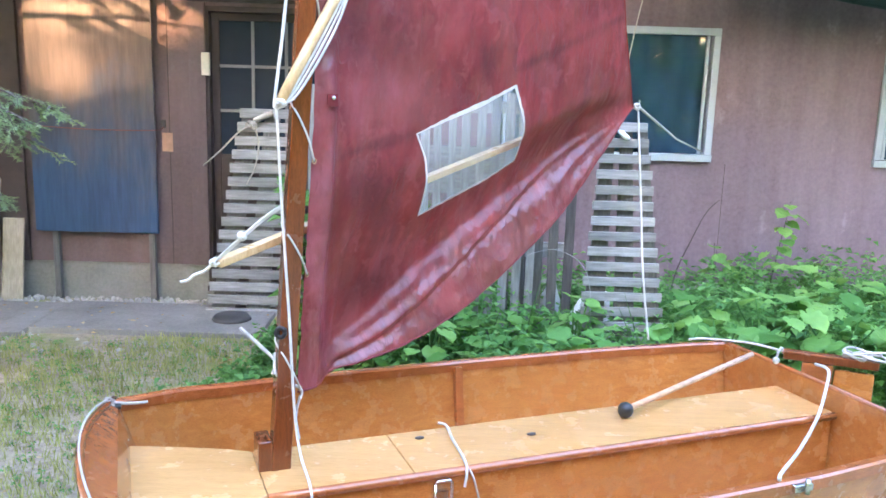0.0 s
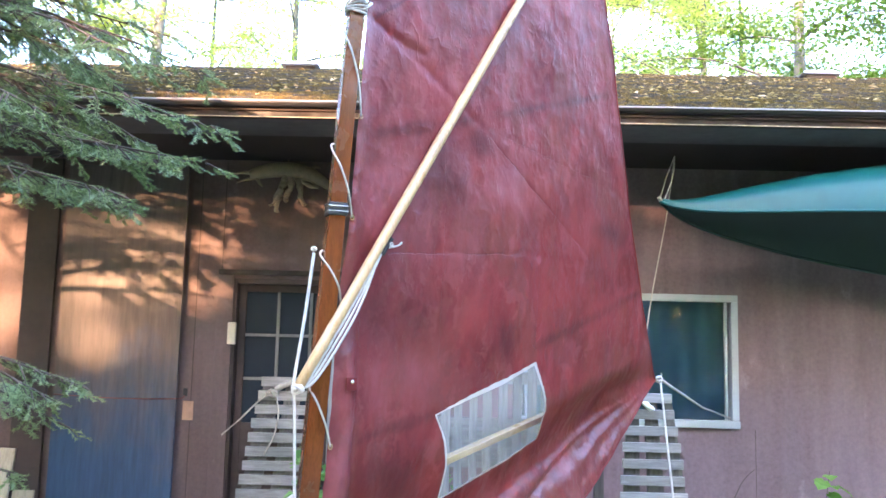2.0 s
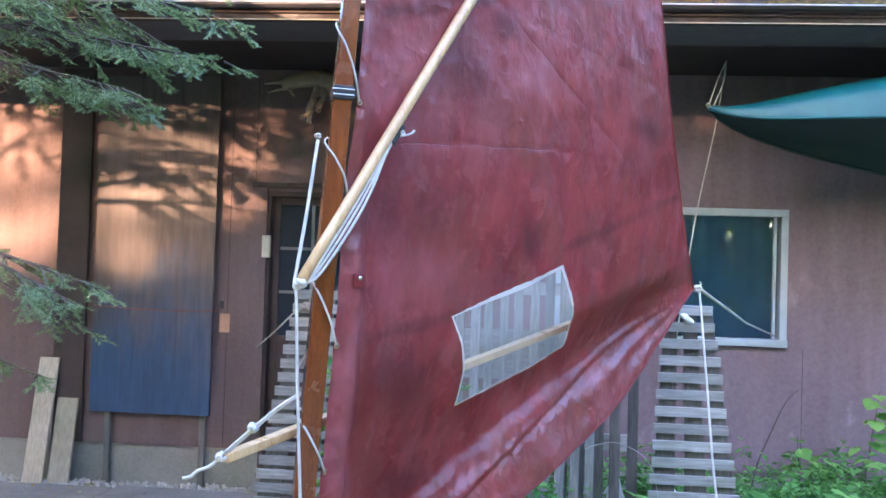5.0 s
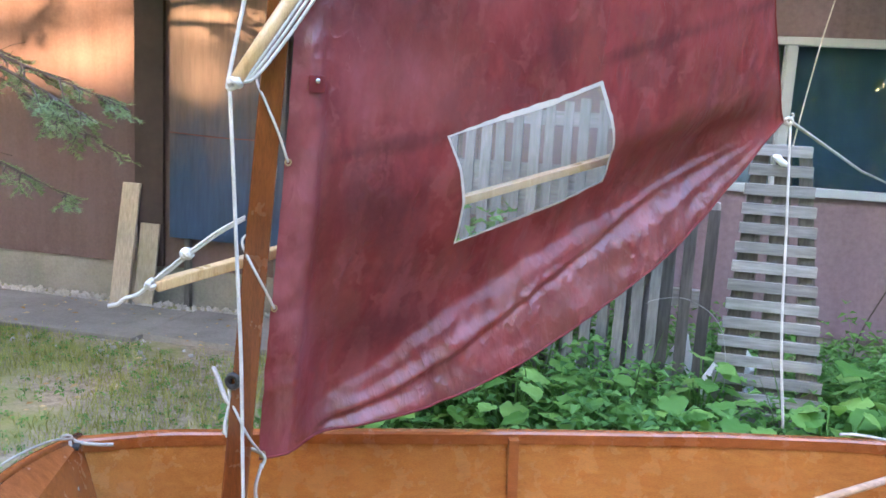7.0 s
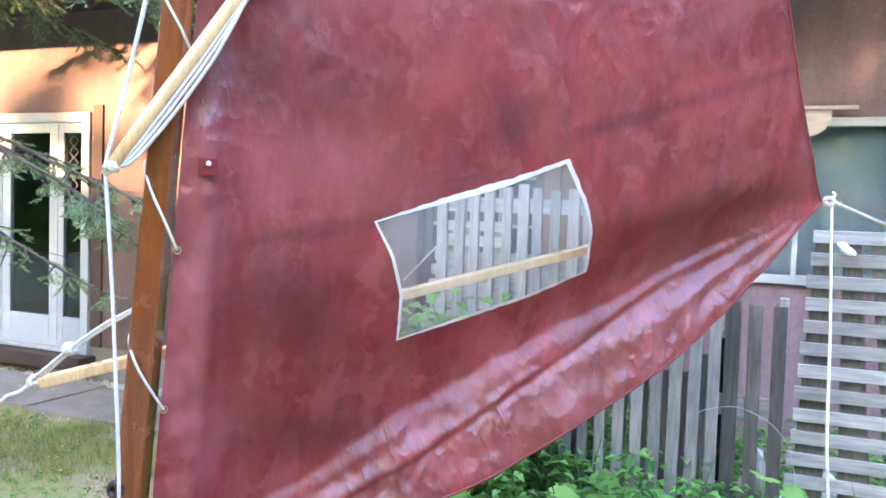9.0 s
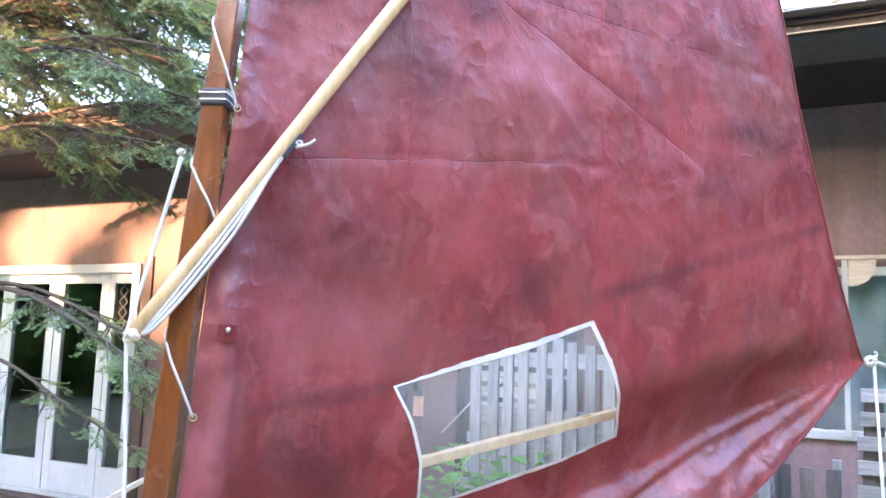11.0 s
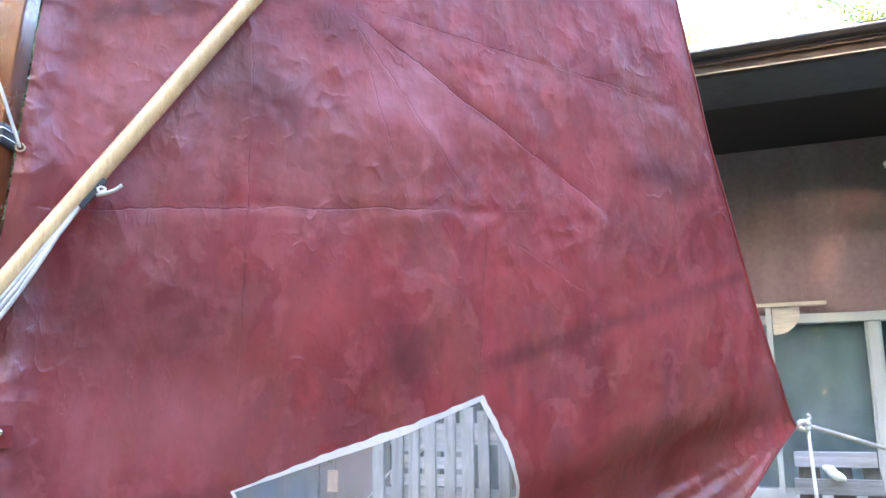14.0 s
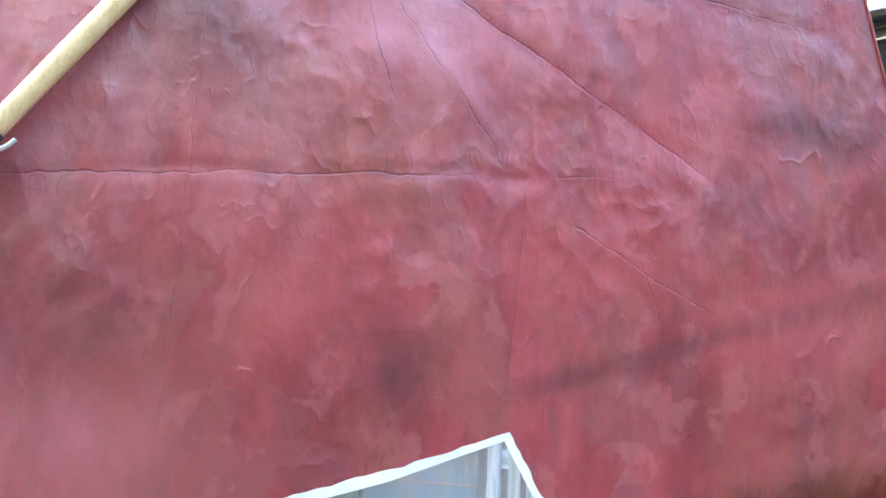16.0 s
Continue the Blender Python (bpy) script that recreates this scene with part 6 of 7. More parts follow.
# sheets behind the window glass; the deep blue ones stand in for reflected sky
for nm, a, b, col, lab in (("blind", 0.60, 1.33, (0.30, 0.36, 0.40), "pale blue-grey blind behind the glass"), ("blind", 1.38, 2.13, (0.035, 0.085, 0.15), "deep blue blind behind the glass"), ("blind", 3.48, 5.0, (0.035, 0.085, 0.15), "deep blue blind behind the glass")):
    bm = bmesh.new()
    n = 30
    vs = [[bm.verts.new((a + (b - a) * k / n, WALL_Y + 0.10 + 0.006 * math.sin(k * 1.1), z)) for k in range(n + 1)] for z in (1.22, 2.17)]
    for k in range(n):
        bm.faces.new((vs[0][k], vs[0][k + 1], vs[1][k + 1], vs[1][k]))
    tagged(part(nm, bm, plain("window_sheet_" + lab.split()[0], col, 0.8), None, "", True), lab, "blind", "window blinds")

# a mounted fish on a piece of driftwood over the door
Y = WALL_Y - 0.065
FISH = plain("dry_varnished_fish", (0.25, 0.195, 0.125), 0.5, grain=34, vary=0.5, bump=0.4)
SPINE = [(-1.520, 3.018), (-1.43, 3.048), (-1.32, 3.066), (-1.20, 3.066), (-1.08, 3.040), (-0.98, 2.992), (-0.90, 2.935), (-0.85, 2.885)]
TALL = [(0.0, 0.040), (0.12, 0.052), (0.35, 0.060), (0.6, 0.055), (0.8, 0.034), (0.92, 0.020), (0.96, 0.045), (1.0, 0.078)]
bm = bmesh.new()
spine = smooth_path([(x, Y, z) for x, z in SPINE], 6)
rings = []
for k, p in enumerate(spine):
    t = k / (len(spine) - 1)
    d = (spine[min(k + 1, len(spine) - 1)] - spine[max(k - 1, 0)]).normalized()
    up = Vector((-d.z, 0, d.x))
    h = lookup(TALL, t)
    w = min(h * 0.62, 0.030) if t < 0.93 else 0.006
    rings.append([bm.verts.new(p + up * (h * math.sin(a)) + Vector((0, w * math.cos(a), 0))) for a in np.linspace(0, 2 * math.pi, 15)[:-1]])
for a, b in zip(rings, rings[1:]):
    for i in range(14):
        j = (i + 1) % 14
        bm.faces.new((a[i], a[j], b[j], b[i]))
bm.faces.new(rings[-1])
bm.faces.new(rings[0][::-1])
# jaws and fins
for pts, r in (([(-1.50, Y, 3.040), (-1.575, Y, 3.040), (-1.655, Y, 3.030)], 0.019), ([(-1.50, Y, 2.998), (-1.56, Y, 2.985), (-1.625, Y, 2.962)], 0.016),
               ([(-1.47, Y, 3.00), (-1.44, Y - 0.01, 2.955), (-1.42, Y - 0.01, 2.935)], 0.016), ([(-1.06, Y, 3.075), (-1.02, Y, 3.095), (-0.985, Y, 3.085)], 0.016), ([(-1.04, Y, 2.985), (-1.01, Y, 2.945), (-0.985, Y, 2.94)], 0.015), ([(-1.23, Y, 3.12), (-1.23, Y, 3.165)], 0.004)):
    v, f = tube_lists(smooth_path(pts, 4) if len(pts) > 2 else pts, lambda t, r=r: r * (1.05 - 0.75 * t), 8)
    vs = [bm.verts.new(p) for p in v]
    for q in f:
        bm.faces.new([vs[i] for i in q])
bmesh.ops.recalc_face_normals(bm, faces=bm.faces)
tagged(part("fish_carving", bm, FISH, None, "", True), "olive-brown mounted fish with open jaws above the door", "ornament")
drift = thing("driftwood", "grey forked driftwood under the mounted fish", "driftwood")
for pts, r in (([(-1.24, Y + 0.02, 3.03), (-1.27, Y - 0.02, 2.93), (-1.31, Y - 0.03, 2.82), (-1.355, Y - 0.02, 2.79)], 0.030), ([(-1.30, Y - 0.02, 2.84), (-1.30, Y - 0.03, 2.77), (-1.285, Y - 0.03, 2.73)], 0.022),
               ([(-1.22, Y + 0.02, 3.03), (-1.20, Y - 0.03, 2.93), (-1.235, Y - 0.03, 2.85), (-1.225, Y - 0.03, 2.81)], 0.024), ([(-1.17, Y + 0.02, 3.03), (-1.13, Y - 0.02, 2.93), (-1.12, Y - 0.03, 2.84), (-1.08, Y - 0.03, 2.79)], 0.026), ([(-1.15, Y + 0.01, 3.0), (-1.05, Y - 0.01, 2.94), (-0.99, Y - 0.02, 2.93)], 0.018)):
    v, f = tube_lists(smooth_path(pts, 6), lambda t, r=r: r * 1.0 * (1.1 - 0.6 * t), 8)
    v = [p + Vector((noise.noise(p * 30), noise.noise(p * 31), noise.noise(p * 29))) * 0.016 for p in v]
    from_lists("root", v, f, DRIFT, drift, "", True)

# the canoe slung under the eave
canoe = thing("canoe", "glossy green canoe hung upside down under the eave", "canoe")
TIPX, CZ, CY, LEN = 1.395, 2.715, 5.03, 4.25


def canoe_half(x):
    t = min(1.0, max(0.0, (x - TIPX) / (LEN / 2)))
    t = t if x < TIPX + LEN / 2 else max(0.0, (TIPX + LEN - x) / (LEN / 2))
    return t


def canoe_row(x, inset=0.0):
    """A cross-section: near rim, over the keel, down to the lower rim by the wall."""
    t = canoe_half(x)
    half = max(0.002, 0.40 * math.sin(min(1, t ** 0.85) * math.pi / 2) ** 0.9 + 0.004 - inset)
    deep = max(0.004, 0.02 + 0.455 * (1 - (1 - t) ** 1.9) - inset)
    gz = CZ - 0.065 + 0.085 * (1 - t) ** 14
    drop = 0.36 * (1 - (1 - t) ** 1.5)
    row = []
    for j in range(17):
        a = math.pi * j / 16
        row.append(Vector((x, CY - math.cos(a) * half, gz + math.sin(a) ** 0.75 * deep - drop * (j / 16) ** 1.5)))
    return row


for nm, inset, label in (("hull", 0.0, ""), ("lining", 0.012, "inside of the hull, its shade painted into the colour")):
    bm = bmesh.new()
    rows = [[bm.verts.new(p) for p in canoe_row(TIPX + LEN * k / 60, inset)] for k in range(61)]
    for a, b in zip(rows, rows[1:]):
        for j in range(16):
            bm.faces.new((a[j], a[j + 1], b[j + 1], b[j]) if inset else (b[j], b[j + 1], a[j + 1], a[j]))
    part(nm, bm, CANOE if not inset else CANOE_SHADED, canoe, label, True)
# the lower rim takes the painted-shade colour too
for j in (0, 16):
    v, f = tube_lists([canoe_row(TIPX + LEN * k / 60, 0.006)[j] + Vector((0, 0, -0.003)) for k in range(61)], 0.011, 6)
    from_lists("rim", v, f, CANOE if j == 0 else CANOE_SHADED, canoe, "moulded rim line", True)
for x in (TIPX + 2.2, TIPX + 3.6):
    part("hanger", box(x - 0.03, x + 0.03, CY - 0.42, CY + 0.42, 2.30, 2.325, 0.004), GREYWOOD, canoe, "timber hanger bar")
    for y in (CY - 0.40, CY + 0.40):
        part("hanger_rod", box(x - 0.01, x + 0.01, y - 0.01, y + 0.01, 2.324, 3.136, 0), STEEL, canoe)
cord = thing("hanging_cord", "thin white cord tied to the tip of the canoe", "cord")
TIP = Vector((TIPX, CY, CZ + 0.035))
for r in ([TIP, (1.49, 5.22, 2.95), (1.60, 5.45, 3.134)], [TIP + Vector((0.03, 0, 0)), (1.54, 5.26, 2.96), (1.60, 5.45, 3.134)], [(1.60, 5.45, 3.134), (1.54, 5.45, 2.70), (1.42, 5.45, 2.05), (1.31, 5.45, 1.20), (1.28, 5.45, 0.9)]):
    v, f = tube_lists(smooth_path(r, 5), 0.0045, 6)
    from_lists("cord", v, f, ROPE, cord, "", True)
v, f = knot_bm(TIP, 0.018, 51)
from_lists("knot", v, f, ROPE, cord, "", True)


# ---------------------------------------------------------------- plants
def leaf_mesh(name, lobes, seed):
    """A broad heart-shaped leaf, one unit long, folded along the rib with a wavy edge."""
    rnd = random.Random(seed)
    v, f = [], []
    n = 10
    for k in range(n + 1):
        t = k / n
        w = (math.sin(math.pi * min(1, t * 0.93 + 0.10)) ** 0.72) * 0.57 * (1 - 0.15 * t)
        if k == 0:
            w = 0.22
        if k == n:
            w = 0.01
        wave = 1 + lobes * math.sin(k * 2.4 + seed)
        y = t - (0.10 if k == 0 else 0)
        curl = -0.22 * t * t + 0.03 * rnd.uniform(-1, 1)
        v += [(-w * wave, y - 0.04, curl + 0.10 * w), (-w * 0.5, y, curl + 0.07 * w + 0.012), (0, t, curl - 0.025), (w * 0.5, y, curl + 0.07 * w + 0.012), (w * wave, y - 0.04, curl + 0.10 * w + 0.03 * rnd.uniform(-1, 1))]
    for k in range(n):
        for j in range(4):
            a = k * 5 + j
            f.append((a, a + 1, a + 6, a + 5))
    me = bpy.data.meshes.new(name)
    me.from_pydata(v, [], f)
    me.materials.append(LEAF)
    me.polygons.foreach_set("use_smooth", [True] * len(me.polygons))
    return me


LEAVES = [leaf_mesh("leaf", 0.03, 1), leaf_mesh("leaf", 0.06, 2), leaf_mesh("leaf", 0.09, 3)]
rnd = random.Random(21)


def broad_plant(x, y, h, size, count, label="broad-leaved green garden plant in the bed"):
    t = thing("garden_plant", label, "plant", "garden plants", (x, y, 0))
    sv, sf = [], []
    for k in range(count):
        w = k * 2.4 + rnd.uniform(-0.4, 0.4)
        r = size * rnd.uniform(0.3, 1.9)
        top = Vector((math.cos(w) * r, math.sin(w) * r, h * rnd.uniform(0.70, 1.08)))
        tube_lists(smooth_path([(0, 0, 0), (top.x * 0.35, top.y * 0.35, top.z * 0.7), tuple(top)], 4), 0.004, 5, sv, sf)
        ob = new("leaf", rnd.choice(LEAVES))
        ob.parent = t
        s = size * rnd.uniform(0.75, 1.35)
        ob.matrix_local = Matrix.Translation(top) @ Euler((radians(rnd.uniform(-24, 14)), radians(rnd.uniform(-18, 18)), w - math.pi / 2 + rnd.uniform(-0.5, 0.5))).to_matrix().to_4x4() @ Matrix.Diagonal((s, s, s, 1))
    from_lists("stem", sv, sf, HERB, t, "", True, "stuff")
    return t


RIGHT_BED = [(1.45, 3.35, 0.62, 0.15, 8), (1.75, 3.55, 0.66, 0.16, 9), (2.05, 3.45, 0.62, 0.17, 9), (2.35, 3.65, 0.60, 0.17, 9), (2.65, 3.40, 0.55, 0.17, 8), (1.55, 3.85, 0.66, 0.15, 8), (2.15, 4.0, 0.62, 0.17, 9), (2.75, 4.05, 0.60, 0.17, 9), (3.15, 3.8, 0.55, 0.16, 8), (3.3, 4.5, 0.6, 0.16, 8), (2.5, 4.6, 0.6, 0.16, 8)]
MIDDLE_BED = [(1.20, 3.20, 0.62, 0.15, 8), (0.42, 3.40, 0.60, 0.16, 9), (0.10, 3.30, 0.58, 0.16, 9), (-0.15, 3.50, 0.50, 0.14, 8), (0.65, 3.30, 0.60, 0.15, 8), (-0.40, 3.40, 0.38, 0.12, 7), (0.20, 3.62, 0.62, 0.15, 8), (0.95, 3.25, 0.60, 0.14, 8), (0.80, 3.55, 0.66, 0.15, 8), (0.30, 3.15, 0.52, 0.14, 8), (-0.30, 3.90, 0.48, 0.12, 8), (0.5, 3.66, 0.5, 0.1, 6), (-0.05, 4.25, 0.62, 0.11, 8)]
for x, y, h, s, c in RIGHT_BED + MIDDLE_BED:
    broad_plant(x, y, h * 1.03, s * (0.78 if x > 1.3 else 0.58), int(c * (2.1 if x > 1.3 else 1.9)))


def herbs(name, label, spots, material=None, size=1.0):
    """Small-leaved undergrowth: stems with opposite leaves, one mesh."""
    v, f = [], []
    for x, y, h, n in spots:
        lean = Vector((rnd.uniform(-0.25, 0.25), rnd.uniform(-0.25, 0.25), 1)) * h
        for k in range(n):
            t = 0.25 + 0.75 * (k + rnd.random()) / n
            c = Vector((x, y, 0)) + lean * t
            w = k * 1.571 + rnd.uniform(-0.5, 0.5)
            for half in (0, math.pi):
                d = Vector((math.cos(w + half), math.sin(w + half), rnd.uniform(-0.3, 0.5))).normalized()
                sd = d.cross(Vector((0, 0, 1))).normalized()
                L = rnd.uniform(0.036, 0.085) * (1.25 - 0.5 * t) * size
                q = len(v)
                v += [c + d * 0.006, c + d * L * 0.5 + sd * L * 0.34 + Vector((0, 0, L * 0.14)), c + d * L - Vector((0, 0, L * 0.25)), c + d * L * 0.5 - sd * L * 0.34 + Vector((0, 0, L * 0.14))]
                f += [(q, q + 1, q + 2), (q, q + 2, q + 3)]
        q = len(v)
        a, b = Vector((x, y, 0)), Vector((x, y, 0)) + lean
        v += [a + Vector((0.003, 0, 0)), a - Vector((0.003, 0, 0)), b]
        f.append((q, q + 1, q + 2))
    return tagged(from_lists(name, v, f, material or HERB, None, label, False, "stuff"), category="undergrowth")


spots = []
for _ in range(5000):
    x, y = rnd.uniform(-0.85, 3.6), rnd.uniform(2.98, 4.9)
    if y < 2.35 + 0.36 * (x + 0.6) + 0.12:
        continue
    h = rnd.uniform(0.40, 0.84) * (0.78 + 0.3 * noise.noise(Vector((x * 1.5, y * 1.5, 0))))
    if x < -0.1:
        h *= 0.45 + 0.35 * max(0.0, (x + 0.85) / 0.75)
    spots.append((x, y, h, rnd.randint(6, 12)))
herbs("undergrowth", "dense green undergrowth of small-leaved weeds", spots)
spots = [(rnd.uniform(-0.35, 0.1), rnd.uniform(4.25, 4.65), rnd.uniform(0.6, 1.05), 16) for _ in range(40)]
herbs("tall_weeds", "taller leafy weeds before the pallet", spots)
spots = [(rnd.gauss(-0.75, 0.22), rnd.gauss(3.55, 0.30), rnd.uniform(0.08, 0.28), 6) for _ in range(230)]
herbs("weed_patch", "low weeds spreading into the lawn", spots)
spots = [(rnd.uniform(1.9, 3.4), rnd.uniform(4.9, 5.7), rnd.uniform(0.30, 0.70), 12) for _ in range(60)]
herbs("wall_weeds", "tall thin weeds growing by the house wall", spots, size=1.3)
# thin saplings by the wall
for pts, leaves in (([(2.50, 5.42, 0.0), (2.526, 5.4, 0.43), (2.57, 5.4, 0.75), (2.605, 5.4, 0.99)], 14), ([(1.80, 5.42, 0.0), (1.826, 5.4, 0.41), (1.934, 5.4, 0.71), (2.02, 5.4, 0.90), (2.105, 5.4, 0.99)], 0), ([(2.10, 5.3, 0.0), (2.08, 5.3, 0.40), (2.06, 5.3, 0.70)], 16), ([(2.22, 5.3, 0.0), (2.26, 5.3, 0.35), (2.25, 5.3, 0.58)], 16), ([(2.72, 5.2, 0.0), (2.78, 5.2, 0.40), (2.80, 5.2, 0.60)], 14)):
    t = thing("sapling", "thin self-sown sapling with a few pale leaves" if leaves else "bare dry stalk leaning before the wall", "sapling", "saplings", pts[0])
    path = [p - Vector(pts[0]) for p in smooth_path(pts, 6)]
    v, f = tube_lists(path, lambda q: 0.006 * (1 - 0.7 * q), 6)
    from_lists("stem", v, f, TWIG, t, "", True)
    for k in range(leaves):
        ob = new("leaf", rnd.choice(LEAVES))
        ob.parent = t
        q = path[int((0.45 + 0.55 * k / leaves) * (len(path) - 1))]
        w, s = rnd.uniform(0, 6.28), rnd.uniform(0.06, 0.11)
        ob.matrix_local = Matrix.Translation(q + Vector((math.cos(w), math.sin(w) * 0.6, 0.3)) * rnd.uniform(0.01, 0.09)) @ Euler((radians(rnd.uniform(-35, 10)), radians(rnd.uniform(-20, 20)), w - math.pi / 2)).to_matrix().to_4x4() @ Matrix.Diagonal((s, s, s, 1))
# blades of iris standing in the bed
iv, jf = [], []
for x, y, n in ((0.12, 3.50, 8), (0.02, 3.42, 6), (0.48, 3.45, 7), (1.12, 3.5, 5), (0.30, 3.35, 5)):
    for k in range(n):
        w = rnd.uniform(0, 6.28)
        h, b = rnd.uniform(0.55, 0.95), Vector((x + rnd.uniform(-0.05, 0.05), y + rnd.uniform(-0.05, 0.05), 0))
        d, sd = Vector((math.cos(w), math.sin(w), 0)), Vector((-math.sin(w), math.cos(w), 0))
        q = len(iv)
        for t in (0, 0.35, 0.7, 1.0):
            c = b + Vector((0, 0, h * t * (1 - 0.15 * t))) + d * (0.22 * h * t * t)
            ww = 0.011 * (1 - t ** 2 * 0.95)
            iv += [c + sd * ww, c - sd * ww]
        jf += [(q + 2 * i, q + 2 * i + 1, q + 2 * i + 3, q + 2 * i + 2) for i in range(3)]
tagged(from_lists("iris_blades", iv, jf, leafy("iris_leaf", (0.05, 0.11, 0.04), (0.11, 0.19, 0.07)), None, "tall green sword leaves in the bed", False, "stuff"), category="plant")

# grass and leaf litter on the lawn
gv, gf = [], []
for _ in range(42000):
    x, y = rnd.uniform(-5.2, 0.2), rnd.uniform(2.2, 4.98)
    dens = noise.noise(Vector((x * 1.1, y * 1.1, 0.3))) + 0.35 * noise.noise(Vector((x * 4, y * 4, 1.0))) + (0.25 if y > 4.2 else 0.0)
    if dens < rnd.uniform(-0.22, 0.34):
        continue
    h, w = rnd.uniform(0.015, 0.06) * (1.3 if dens > 0.3 else 1.0), rnd.uniform(0, 6.28)
    d = Vector((math.cos(w), math.sin(w), 0))
    q = len(gv)
    b = Vector((x, y, 0))
    gv += [b + d.yxz * Vector((1, -1, 0)) * 0.0028, b - d.yxz * Vector((1, -1, 0)) * 0.0028, b + d * h * 0.5 + Vector((0, 0, h))]
    gf.append((q, q + 1, q + 2))
tagged(from_lists("grass", gv, gf, GRASS, None, "short thin lawn grass in worn patches", False, "stuff"), category="grass")
spots = [(rnd.uniform(-4.6, -0.4), rnd.uniform(2.4, 4.9), rnd.uniform(0.02, 0.05), 3) for _ in range(900)]
herbs("clover", "low clover and lawn weeds", spots, size=0.45)
lv, lf = [], []
for _ in range(700):
    c = Vector((rnd.uniform(-5, 0), rnd.uniform(2.2, 5.7), 0.012 if rnd.random() < 0.9 else 0.045))
    if c.y > 4.95:
        c.z = 0.042
    w, r = rnd.uniform(0, 6.28), rnd.uniform(0.008, 0.03)
    a, b = Vector((math.cos(w), math.sin(w), rnd.uniform(-0.2, 0.2))), Vector((-math.sin(w), math.cos(w), 0))
    q = len(lv)
    lv += [c - a * r, c + b * r * 0.45 + Vector((0, 0, 0.006)), c + a * r, c - b * r * 0.45]
    lf.append((q, q + 1, q + 2, q + 3))
tagged(from_lists("fallen_leaves", lv, lf, LITTER, None, "dry fallen leaves scattered on lawn and path", False, "stuff"), category="leaves")


# ---------------------------------------------------------------- trees
def spruce_bough(root, tip, dense=1.0, sag=0.25, low=False, coarse=1.0):
    v, f, nv, nf = [], [], [], []
    root, tip = Vector(root), Vector(tip)
    mid = (root + tip) / 2 + Vector((rnd.uniform(-0.06, 0.06), rnd.uniform(-0.12, 0.12), sag))
    near = tip + (mid - tip) * 0.4 + Vector((rnd.uniform(-0.05, 0.05), rnd.uniform(-0.08, 0.08), rnd.uniform(-0.02, 0.09)))
    path = smooth_path([root, mid, near, tip], 7)
    tube_lists(path, lambda t: 0.012 * (1 - t) + 0.0025, 6, v, f)
    total = (tip - root).length

    def needles(a, b, length=0.019, spacing=0.0062):
        """A finger of needles all round a twig, thick towards its end."""
        d = (b - a)
        L = d.length
        if L < 0.01:
            return
        d.normalize()
        sd = d.cross(Vector((0, 0, 1)))
        sd = sd.normalized() if sd.length > 0.05 else Vector((1, 0, 0))
        up = sd.cross(d)
        k = 0.0
        while k < L:
            c = a + d * k
            for s in (-1, 1):
                w = rnd.uniform(-0.5, 1.1)
                o = (sd * s * math.cos(w) + up * math.sin(w) + d * rnd.uniform(0.5, 1.1)).normalized() * length * rnd.uniform(0.75, 1.2)
                q = len(nv)
                nv.extend((c + d * 0.0034 * coarse, c - d * 0.0034 * coarse, c + o * (1 + 0.35 * (coarse - 1))))
                nf.append((q, q + 1, q + 2))
            k += spacing * coarse / dense

    n = len(path)
    for i in range(int(n * (0.45 if low else 0.18)), n):
        t = i / (n - 1)
        if low and rnd.random() < 0.30:
            continue
        d = (path[min(i + 1, n - 1)] - path[i - 1]).normalized()
        sd = d.cross(Vector((0, 0, 1))).normalized()
        for s in (-1, 1):
            L = (0.13 + 0.30 * (1 - t)) * rnd.uniform(0.4, 1.2) * (0.65 if low else 1.0) * min(1.0, total / 1.6)
            o = (sd * s * rnd.uniform(0.4, 1.0) + d * rnd.uniform(0.35, 1.2) + Vector((0, 0, rnd.uniform(-0.55, 0.15)))).normalized()
            a = path[i] + d * rnd.uniform(-0.10, 0.10)
            b = a + o * L + Vector((0, 0, -L * 0.2))
            mid2 = (a + b) / 2 + Vector((rnd.uniform(-0.02, 0.02), rnd.uniform(-0.02, 0.02), L * 0.06))
            tube_lists([a, mid2, b], lambda q: 0.0040 * (1 - q) + 0.0012, 4, v, f)
            if t < 0.62 and rnd.random() < 0.45:
                # dead inner twigs, bare
                for _ in range(7):
                    c = a + (b - a) * rnd.uniform(0.1, 0.9)
                    e = c + Vector((rnd.uniform(-1, 1), rnd.uniform(-1, 1), rnd.uniform(-1, 0.4))).normalized() * rnd.uniform(0.05, 0.16)
                    tube_lists([c, (c + e) / 2 + Vector((0, 0, 0.008)), e], 0.0016, 3, v, f)
                continue
            needles(mid2, b)
            count = max(3, int(L / 0.030))
            for k in range(count):
                c = a + (b - a) * (0.30 + 0.66 * (k + rnd.random() * 0.7) / count)
                s2 = 1 if k % 2 else -1
                side = o.cross(Vector((0, 0, 1))).normalized()
                o2 = (o * rnd.uniform(0.5, 1.2) + side * s2 * rnd.uniform(0.4, 1.0) + Vector((0, 0, rnd.uniform(-0.35, 0.2)))).normalized()
                e = c + o2 * rnd.uniform(0.035, 0.095) * (1.15 - 0.4 * k / count) + Vector((0, 0, -0.008))
                needles(c, e)
                if rnd.random() < 0.5:
                    g = c + (e - c) * 0.5
                    needles(g, g + (o2 + side * s2 * rnd.uniform(-0.9, 0.9)).normalized() * rnd.uniform(0.025, 0.05))
    needles(path[int(n * 0.55)], path[-1])
    bough = from_lists("bough", v, f, TWIG, spruce, "", True)
